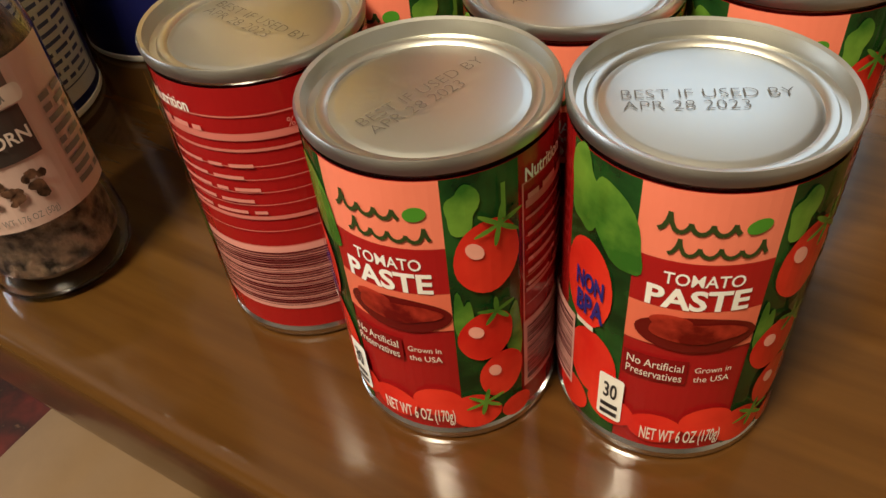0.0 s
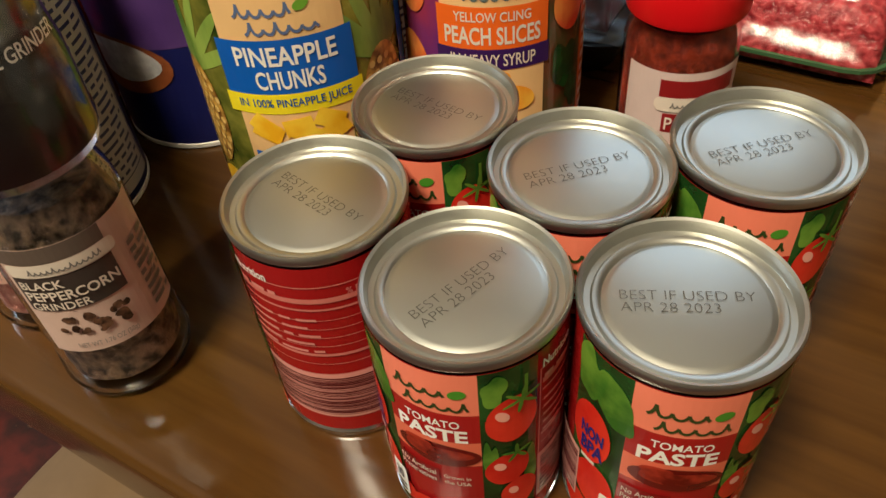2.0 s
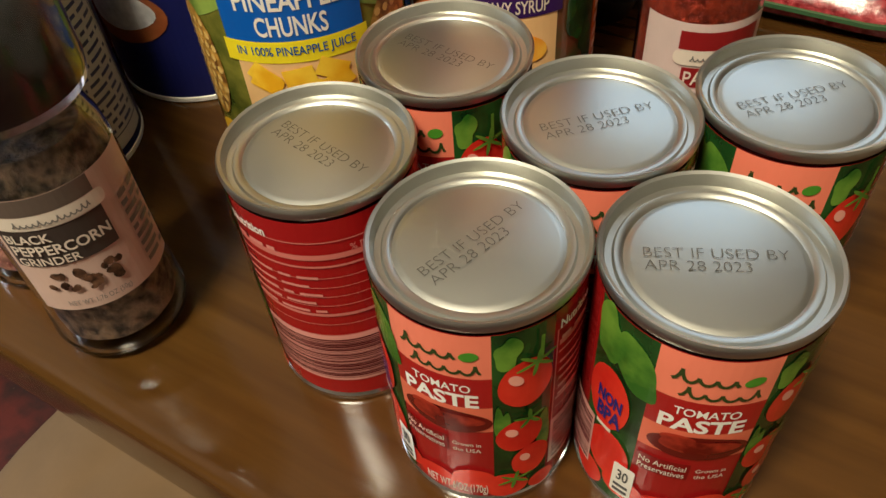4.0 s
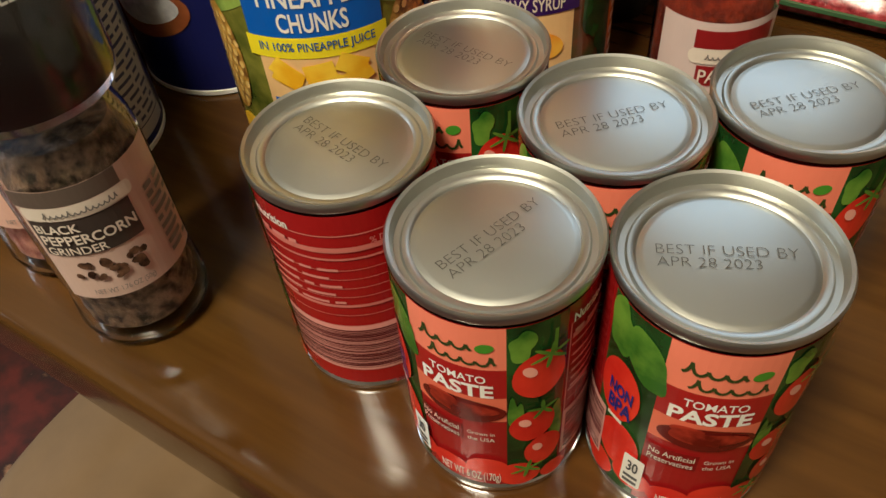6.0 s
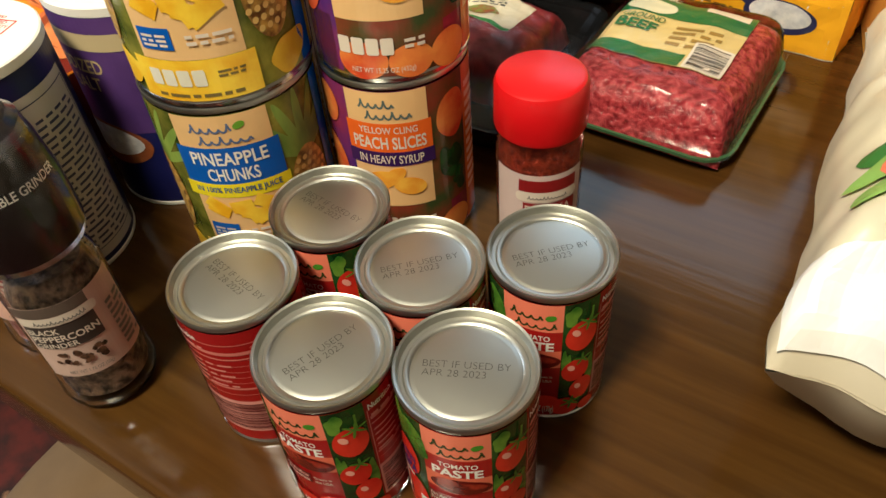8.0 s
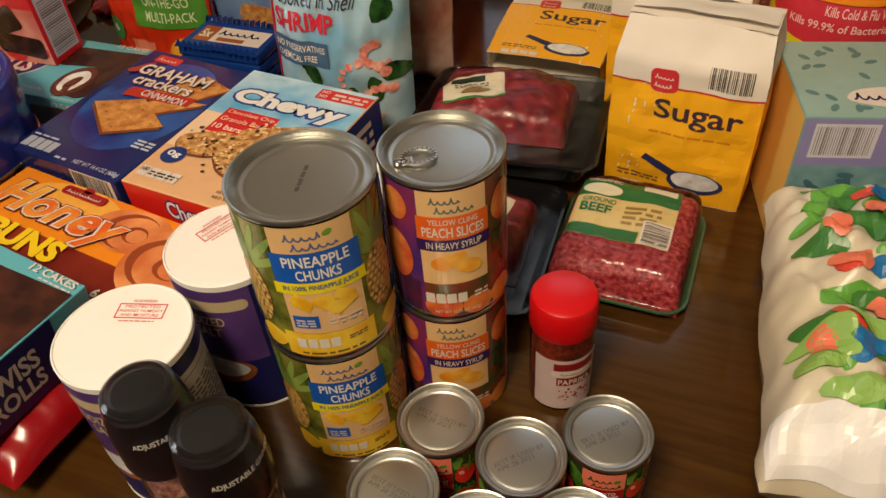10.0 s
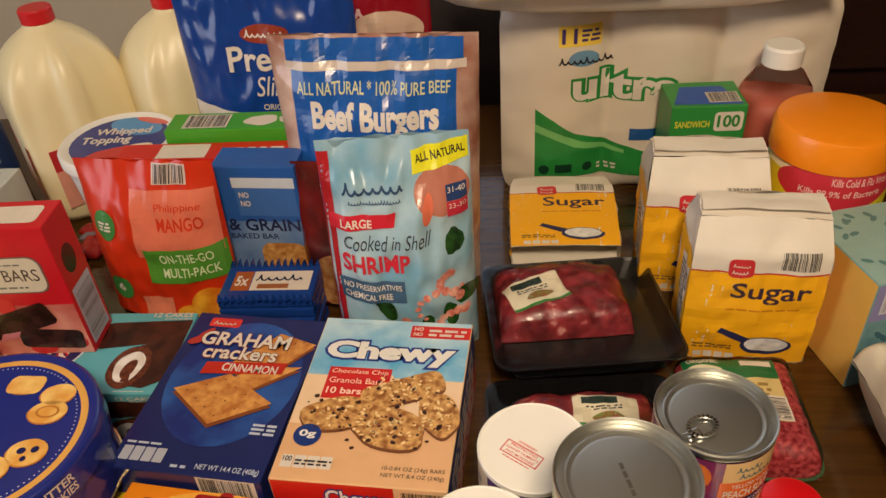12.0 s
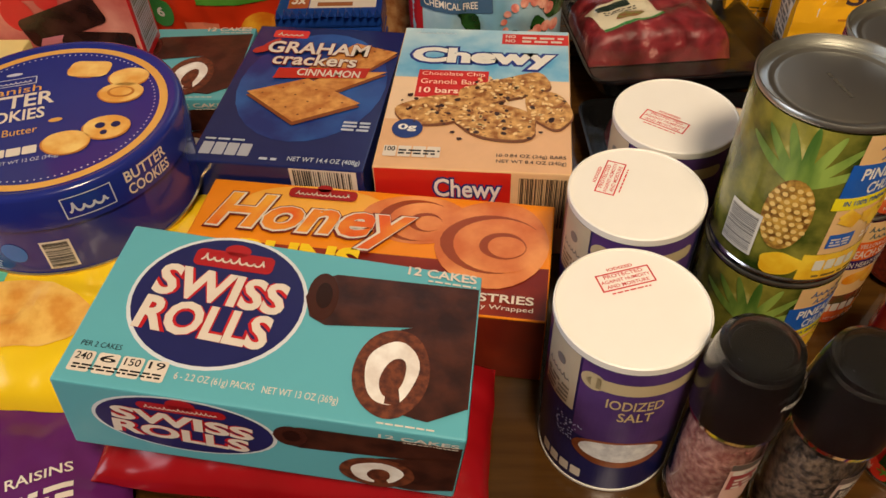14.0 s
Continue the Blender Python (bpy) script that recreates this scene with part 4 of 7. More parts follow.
def chewy():
    w, d, h = 0.153, 0.202, 0.087
    o, F, TP, R, L = carton("granola_bar_box", "chewy granola bar box lying flat, blue sky and red front", "food box", at(-0.0800, 0.6135, -34), w, d, h, ink(232, 190, 140, 0.34))
    SKY = food((92, 172, 214), (206, 232, 240), 14, 0.32, 0.0)
    draw(o, TP, "label_panel", [rect(0.001, d * 0.60, w - 0.001, d - 0.001)], SKY, 1, label="printed sky")
    draw(o, TP, "label_panel", [rect(0.001, d * 0.30, w - 0.001, d * 0.60)], ink(240, 206, 168, 0.34), 1)
    draw(o, TP, "label_panel", [rect(0.001, 0.001, w - 0.001, d * 0.30)], ink(226, 176, 128, 0.34), 1)
    draw(o, TP, "brand_mark", script(0.012, d * 0.945, 0.05, d * 0.975, 2), ink(206, 226, 240, 0.34), 2)
    draw(o, TP, "label_panel", [rect(w * 0.60, d * 0.88, w - 0.001, d * 0.965)], ink(214, 40, 32, 0.34), 2)
    draw(o, TP, "lettering", bars(w * 0.72, d * 0.895, w * 0.97, d * 0.955, 2, 3) + [T("NO", w * 0.62, d * 0.93, w * 0.68, d * 0.955, 0.03), T("NO", w * 0.62, d * 0.893, w * 0.68, d * 0.918, 0.03)], OFFWHITE, 3)
    args = (w * 0.06, d * 0.665, w * 0.94, d * 0.850)
    draw(o, TP, "title_shadow", [T("Chewy", *args, 0.11)], ink(24, 52, 140, 0.34), 2)
    draw(o, TP, "title_lettering", [T("Chewy", args[0] + 0.003, args[1] + 0.003, args[2] - 0.003, args[3] - 0.003, 0.05)], WHITE, 3)
    draw(o, TP, "label_panel", [rect(w * 0.14, d * 0.455, w * 0.54, d * 0.655)], ink(208, 34, 30, 0.34), 2)
    draw(o, TP, "lettering", [T("Chocolate Chip", w * 0.16, d * 0.607, w * 0.52, d * 0.642), T("Granola Bars", w * 0.16, d * 0.552, w * 0.50, d * 0.587), T("10 bars", w * 0.16, d * 0.485, w * 0.38, d * 0.525, 0.02)], ink(248, 214, 190, 0.34), 3)
    OAT, OATD = food((150, 92, 40), (226, 176, 106), 150, 0.5, 0.0, (92, 48, 20)), ink(116, 66, 30, 0.45)
    oats = [turned(rrect(w * 0.38, d * 0.45, w * 0.90, d * 0.595, 0.010), 24, w * 0.62, d * 0.52), ell(w * 0.27, d * 0.37, 0.034, 0.019, wob=0.06, seed=2, rot=10), ell(w * 0.88, d * 0.40, 0.017, 0.028, wob=0.06, seed=7, rot=20), ell(w * 0.60, d * 0.305, 0.037, 0.022, wob=0.07, seed=5, rot=-8)]
    for i, q in enumerate(oats):
        draw(o, TP, "picture", [[(x + 0.0006, y - 0.0035) for x, y in q]], OATD, 4 + 0.5 * i)
        draw(o, TP, "picture", [q], OAT, 4.2 + 0.5 * i, label="printed oat granola bar")
    rnd = random.Random(6)
    spots = []
    while len(spots) < 240:
        a, b = rnd.uniform(0.1, 0.97), rnd.uniform(0.22, 0.62)
        inside = any(((a * w - sum(p[0] for p in q) / len(q)) / (0.5 * (max(p[0] for p in q) - min(p[0] for p in q)))) ** 2 + ((b * d - sum(p[1] for p in q) / len(q)) / (0.5 * (max(p[1] for p in q) - min(p[1] for p in q)))) ** 2 < 0.75 for q in oats)
        if inside:
            spots.append((a, b))
    draw(o, TP, "oat_flake", [ell(w * a, d * b, rnd.uniform(0.0012, 0.0030), rnd.uniform(0.0008, 0.0018), 7, rnd.uniform(0, 180)) for a, b in spots[:130]], ink(240, 206, 146, 0.4), 6.4)
    draw(o, TP, "oat_flake", [ell(w * a, d * b, rnd.uniform(0.0008, 0.0022), rnd.uniform(0.0006, 0.0012), 7, rnd.uniform(0, 180)) for a, b in spots[130:200]], ink(120, 70, 30, 0.4), 6.6)
    draw(o, TP, "chocolate_chip", [ell(w * a, d * b, rnd.uniform(0.0012, 0.0026), n=8, wob=0.15, seed=i) for i, (a, b) in enumerate(spots[200:])] + [ell(w * a, d * b, rnd.uniform(0.001, 0.0026), n=7, wob=0.15, seed=i) for i, (a, b) in enumerate([(0.08, 0.42), (0.12, 0.46), (0.17, 0.28), (0.38, 0.22), (0.42, 0.18), (0.46, 0.24), (0.33, 0.27), (0.78, 0.20), (0.84, 0.24)])], ink(58, 28, 16, 0.4), 6.8)
    draw(o, TP, "badge", [ell(w * 0.14, d * 0.235, 0.0125)], ink(20, 50, 120, 0.34), 5)
    draw(o, TP, "lettering", [T("0g", w * 0.09, d * 0.215, w * 0.19, d * 0.262, 0.03)], WHITE, 6)
    draw(o, TP, "nutrition_box", [rrect(w * (0.04 + 0.075 * i), d * 0.06, w * (0.108 + 0.075 * i), d * 0.125, 0.001) for i in range(4)], OFFWHITE, 5)
    draw(o, TP, "lettering", [T("100", w * 0.047, d * 0.09, w * 0.10, d * 0.118, 0.02)] + bars(w * 0.12, d * 0.075, w * 0.33, d * 0.11, 2, 4) + [T("10-0.84 OZ (24g) BARS", w * 0.62, d * 0.075, w * 0.97, d * 0.10), T("NET WT 8.4 OZ (240g)", w * 0.62, d * 0.04, w * 0.97, d * 0.065)], BLACK, 6)
    draw(o, F, "label_panel", [rect(0.001, 0.001, w * 0.70, h - 0.001)], ink(204, 34, 24, 0.34), 1)
    draw(o, F, "title_shadow", [T("Chewy", w * 0.30, h * 0.60, w * 0.66, h * 0.92, 0.08)], ink(24, 44, 120, 0.34), 2)
    draw(o, F, "title_lettering", [T("Chewy", w * 0.31, h * 0.62, w * 0.65, h * 0.90, 0.02)], WHITE, 3)
    draw(o, F, "barcode", barcode(w * 0.74, h * 0.35, w * 0.98, h * 0.94, 30, 3), BLACK, 2)
    draw(o, R, "label_panel", [rect(0.001, h * 0.45, d - 0.001, h - 0.001)], ink(40, 60, 130, 0.34), 1)
    draw(o, R, "label_panel", [rect(0.001, 0.001, d - 0.001, h * 0.45)], ink(196, 34, 30, 0.34), 1)
    draw(o, R, "lettering", bars(0.02, h * 0.1, d - 0.02, h * 0.9, 6, 4), OFFWHITE, 2)


def graham():
    w, d, h = 0.142, 0.203, 0.083
    o, F, TP, R, L = carton("graham_cracker_box", "navy cinnamon graham cracker box lying flat", "food box", at(-0.2050, 0.6980, -36), w, d, h, ink(24, 36, 96, 0.3))
    draw(o, TP, "label_panel", [ell(w * 0.52, d * 0.55, w * 0.46, d * 0.40)], food((26, 44, 120), (44, 96, 176), 14, 0.3, 0.0), 1)
    draw(o, TP, "brand_mark", [rrect(w * 0.12, d * 0.90, w * 0.36, d * 0.965, 0.003)], ink(216, 60, 52, 0.3), 2)
    draw(o, TP, "brand_mark", script(w * 0.15, d * 0.915, w * 0.33, d * 0.95, 2), OFFWHITE, 3)
    CR = food((186, 112, 46), (226, 164, 88), 90, 0.45, 0.0)
    crs = [[(0.40, 0.62), (0.70, 0.88), (0.99, 0.82), (0.72, 0.56)], [(0.36, 0.44), (0.68, 0.50), (0.96, 0.66), (0.62, 0.64)], [(0.14, 0.46), (0.50, 0.27), (0.86, 0.42), (0.48, 0.58)]]
    for i, c in enumerate(crs):
        draw(o, TP, "picture", [[(w * (a + 0.004), d * (b - 0.022)) for a, b in c]], ink(128, 68, 26, 0.45), 2 + 2 * i)
        draw(o, TP, "picture", [[(w * a, d * b) for a, b in c]], CR, 3 + 2 * i, label="printed graham cracker")
    holes = []
    for i in range(4):
        for j in range(3):
            s, t = (i + 0.5) / 4, (j + 0.5) / 3
            (x0, y0), (x1, y1), (x2, y2), (x3, y3) = crs[2]
            holes.append(ell(w * ((1 - t) * (x0 + (x1 - x0) * s) + t * (x3 + (x2 - x3) * s)), d * ((1 - t) * (y0 + (y1 - y0) * s) + t * (y3 + (y2 - y3) * s)), 0.0011, 0.0009, 8))
    for i in range(4):
        holes.append(ell(w * (0.72 + 0.06 * i), d * (0.78 + 0.015 * i), 0.0011, 0.0009, 8))
    draw(o, TP, "picture", holes, ink(116, 60, 22, 0.45), 8)
    draw(o, TP, "label_panel", [[(w * 0.26, d * 0.565), (w * 0.84, d * 0.60), (w * 0.85, d * 0.675), (w * 0.27, d * 0.645)]], ink(190, 40, 24, 0.3), 9)
    draw(o, TP, "title_shadow", [T("GRAHAM", w * 0.13, d * 0.755, w * 0.81, d * 0.86, 0.05), T("crackers", w * 0.20, d * 0.665, w * 0.76, d * 0.765, 0.05)], ink(120, 40, 24, 0.3), 10)
    draw(o, TP, "title_lettering", [T("GRAHAM", w * 0.135, d * 0.76, w * 0.805, d * 0.855, 0.025), T("crackers", w * 0.205, d * 0.67, w * 0.755, d * 0.76, 0.02), T("CINNAMON", w * 0.40, d * 0.592, w * 0.80, d * 0.645, 0.02)], OFFWHITE, 11)
    draw(o, TP, "picture", [turned(ell(w * 0.14, d * 0.83, 0.004, 0.012), -35, w * 0.14, d * 0.83), ell(w * 0.10, d * 0.785, 0.009, 0.005, rot=30)], ink(176, 50, 40, 0.3), 9)
    draw(o, TP, "nutrition_box", [rrect(w * (0.04 + 0.075 * i), d * 0.045, w * (0.106 + 0.075 * i), d * 0.12, 0.001) for i in range(4)], ink(176, 180, 196, 0.3), 2)
    draw(o, TP, "lettering", [T("NET WT 14.4 OZ (408g)", w * 0.56, d * 0.025, w * 0.97, d * 0.06, 0.01)] + bars(w * 0.40, d * 0.03, w * 0.50, d * 0.055, 1, 3) + bars(w * 0.04, d * 0.135, w * 0.3, d * 0.155, 1, 5) + bars(w * 0.8, d * 0.24, w * 0.96, d * 0.31, 3, 5), ink(190, 200, 220, 0.3), 3)
    draw(o, F, "barcode", [rect(w * 0.58, h * 0.5, w * 0.96, h - 0.001)], OFFWHITE, 1)
    draw(o, F, "barcode", barcode(w * 0.60, h * 0.55, w * 0.94, h * 0.97, 26, 5), BLACK, 2)


def honey_buns():
    w, d, h = 0.270, 0.112, 0.068
    o, F, TP, R, L = carton("honey_bun_box", "orange honey buns carton with pastry picture, lying flat", "food box", at(-0.2325, 0.5175, -37), w, d, h, ink(240, 140, 20, 0.36))
    draw(o, TP, "label_panel", [rect(0.001, 0.001, w - 0.001, d * 0.42)], food((116, 30, 18), (150, 50, 24), 20, 0.32, 0.0), 1)
    draw(o, TP, "label_panel", [ell(w * 0.33, d * 0.78, w * 0.22, d * 0.22)], ink(244, 176, 70, 0.32), 1)
    BUN, BUND = food((206, 108, 56), (240, 160, 96), 24, 0.38, 0.0), ink(150, 66, 30, 0.38)
    for cx, cy, r, ly in ((0.62, 0.76, 0.042, 2), (0.84, 0.60, 0.056, 5)):
        for k, (q, mt) in enumerate(((1.0, BUN), (0.66, BUND), (0.60, BUN), (0.30, BUND), (0.24, BUN))):
            draw(o, TP, "picture", [ell(w * (cx + 0.02 * k * (0.5 if k > 1 else 0)), d * cy - 0.001 * k, min(r * q, w * (0.995 - cx) if q == 1 else r * q), min(r * 0.80 * q, d * (0.985 - cy) * 1.0 if q == 1 else r * 0.8 * q), wob=0.015, seed=k)], mt, ly + k, label="printed glazed bun" if k == 0 else "")
    draw(o, TP, "brand_mark", [rrect(w * 0.24, d * 0.86, w * 0.44, d * 0.96, 0.004), ell(w * 0.34, d * 0.965, 0.006, 0.004)], ink(160, 24, 28, 0.32), 9)
    draw(o, TP, "brand_mark", script(w * 0.26, d * 0.885, w * 0.42, d * 0.935, 3), OFFWHITE, 10)
    draw(o, TP, "title_shadow", [T("Honey", w * 0.035, d * 0.40, w * 0.635, d * 0.87, 0.075, 0.25)], ink(120, 36, 18, 0.32), 11)
    draw(o, TP, "title_lettering", [T("Honey", w * 0.04, d * 0.415, w * 0.63, d * 0.86, 0.055, 0.25)], OFFWHITE, 12)
    draw(o, TP, "title_lettering", [T("Honey", w * 0.045, d * 0.43, w * 0.625, d * 0.85, 0.028, 0.25)], food((226, 96, 30), (246, 180, 60), 20, 0.32, 0.0), 13)
    draw(o, TP, "title_lettering", [T("BUNS", w * 0.16, d * 0.20, w * 0.50, d * 0.43, 0.05)], ink(248, 206, 24, 0.32), 12)
    draw(o, TP, "lettering", [T("PASTRIES", w * 0.77, d * 0.10, w * 0.965, d * 0.165, 0.02), T("Individually Wrapped", w * 0.72, d * 0.035, w * 0.965, d * 0.08), T("6", w * 0.72, d * 0.11, w * 0.745, d * 0.19, 0.03)], OFFWHITE, 9)
    draw(o, R, "label_panel", [rect(0.001, 0.001, d - 0.001, h - 0.001)], food((96, 28, 18), (130, 44, 24), 20, 0.32, 0.0), 1)
    draw(o, F, "label_panel", [rect(0.001, 0.001, w - 0.001, h - 0.001)], food((96, 28, 18), (130, 44, 24), 20, 0.32, 0.0), 1)


CAKE = food((70, 30, 18), (120, 62, 36), 220, 0.5, 0.0)
CREAM = food((222, 212, 204), (244, 240, 234), 90, 0.5, 0.0)


def swiss_face(o, f, w, d, full=True):
    draw(o, f, "brand_panel", [ell(w * 0.31, d * 0.585, w * 0.232, d * 0.43, 40)], ink(214, 220, 226, 0.32), 1)
    draw(o, f, "brand_panel", [ell(w * 0.31, d * 0.585, w * 0.222, d * 0.41, 40)], ink(30, 34, 92, 0.32), 2)
    draw(o, f, "brand_mark", [rrect(w * 0.20, d * 0.785, w * 0.42, d * 0.905, 0.004), ell(w * 0.31, d * 0.92, 0.008, 0.005)], ink(170, 26, 32, 0.32), 3)
    draw(o, f, "brand_mark", script(w * 0.22, d * 0.82, w * 0.40, d * 0.88, 3), OFFWHITE, 4)
    a, b = (w * 0.13, d * 0.545, w * 0.485, d * 0.755), (w * 0.125, d * 0.325, w * 0.47, d * 0.535)
    draw(o, f, "title_shadow", [T("SWISS", *a, 0.075, rot=-3), T("ROLLS", *b, 0.075, rot=-3)], ink(190, 24, 30, 0.32), 3)
    draw(o, f, "title_lettering", [T("SWISS", *a, 0.035, rot=-3), T("ROLLS", *b, 0.035, rot=-3)], OFFWHITE, 4)
    # two chocolate rolls, one cut open
    draw(o, f, "picture", [[(w * 0.555, d * 0.56), (w * 0.60, d * 0.52), (w * 0.995, d * 0.63), (w * 0.995, d * 0.90), (w * 0.60, d * 0.86), (w * 0.545, d * 0.80), (w * 0.53, d * 0.68)]], CHOC, 3, label="printed chocolate roll")
    draw(o, f, "picture", [ell(w * 0.575, d * 0.70, w * 0.042, d * 0.155, rot=6)], ink(64, 30, 22, 0.3), 4)
    draw(o, f, "picture", [ell(w * 0.578, d * 0.705, w * 0.022, d * 0.085, rot=6)], ink(40, 16, 12, 0.3), 5)
    draw(o, f, "picture", [[(w * 0.74, d * 0.42), (w * 0.80, d * 0.56), (w * 0.995, d * 0.70), (w * 0.995, d * 0.16), (w * 0.90, d * 0.06), (w * 0.76, d * 0.10)]], CHOC, 5, label="printed chocolate roll")
    draw(o, f, "picture", [ell(w * 0.795, d * 0.30, w * 0.098, d * 0.25, 36, wob=0.015)], CAKE, 6)
    draw(o, f, "picture", [ell(w * 0.795, d * 0.30, w * 0.068, d * 0.18, 30, wob=0.04, seed=2)], CREAM, 7)
    draw(o, f, "picture", [ell(w * 0.800, d * 0.27, w * 0.030, d * 0.11, 24, rot=-10, wob=0.03), [(w * 0.79, d * 0.12), (w * 0.83, d * 0.12), (w * 0.815, d * 0.25), (w * 0.79, d * 0.25)]], CAKE, 8)
    draw(o, f, "lettering", [T("12 CAKES", w * 0.79, d * 0.925, w * 0.985, d * 0.985, 0.02)] + bars(w * 0.85, d * 0.895, w * 0.985, d * 0.915, 1, 3), OFFWHITE, 9)
    if full:
        draw(o, f, "nutrition_box", [rrect(w * (0.025 + 0.06 * i), d * 0.06, w * (0.078 + 0.06 * i), d * 0.175, 0.0015) for i in range(4)], OFFWHITE, 2)
        draw(o, f, "lettering", [T("PER 2 CAKES", w * 0.03, d * 0.20, w * 0.13, d * 0.23)] + [T(s, w * (0.032 + 0.06 * i), d * 0.125, w * (0.071 + 0.06 * i), d * 0.165, 0.01) for i, s in enumerate(("240", "6", "150", "19"))] + bars(w * 0.035, d * 0.075, w * 0.25, d * 0.11, 2, 3), BLACK, 3)
        draw(o, f, "lettering", [T("6 - 2.2 OZ (61g) PACKS", w * 0.28, d * 0.08, w * 0.475, d * 0.13), T("NET WT 13 OZ (369g)", w * 0.495, d * 0.075, w * 0.68, d * 0.125)] + bars(w * 0.78, d * 0.02, w * 0.92, d * 0.035, 1, 5), OFFWHITE, 3)


AQUA = ink(96, 176, 190, 0.32, 0.06, grain=8)


def swiss_box(m, label, h):
    w, d = 0.220, 0.118
    o, F, TP, R, L = carton("swiss_roll_box", label, "food box", m, w, d, h, AQUA, "swiss roll boxes")
    swiss_face(o, TP, w, d)
    swiss_face(o, F, w, h * 0.98, False)
    draw(o, R, "label_panel", [rect(0.001, 0.001, d * 0.7, h - 0.001)], ink(36, 34, 90, 0.32), 1)
    draw(o, R, "title_lettering", [T("SWISS", d * 0.16, h * 0.50, d * 0.55, h * 0.80, 0.03), T("ROLLS", d * 0.16, h * 0.18, d * 0.55, h * 0.46, 0.03)], OFFWHITE, 2)
    return o


chewy()
graham()
honey_buns()
top_m = Matrix.Translation((-0.316, 0.430, 0.124)) @ pose(0, 0, 0, 0, 0, -34.5) @ pose(0, 0, 0, -2, 7.5, 0) @ pose(0, 0, -0.062)
swiss_box(top_m, "aqua blue swiss rolls box resting tilted on a red bag", 0.062)
swiss_box(at(-0.331, 0.834, -30), "aqua blue swiss rolls box lying flat behind the cookie tin", 0.077)


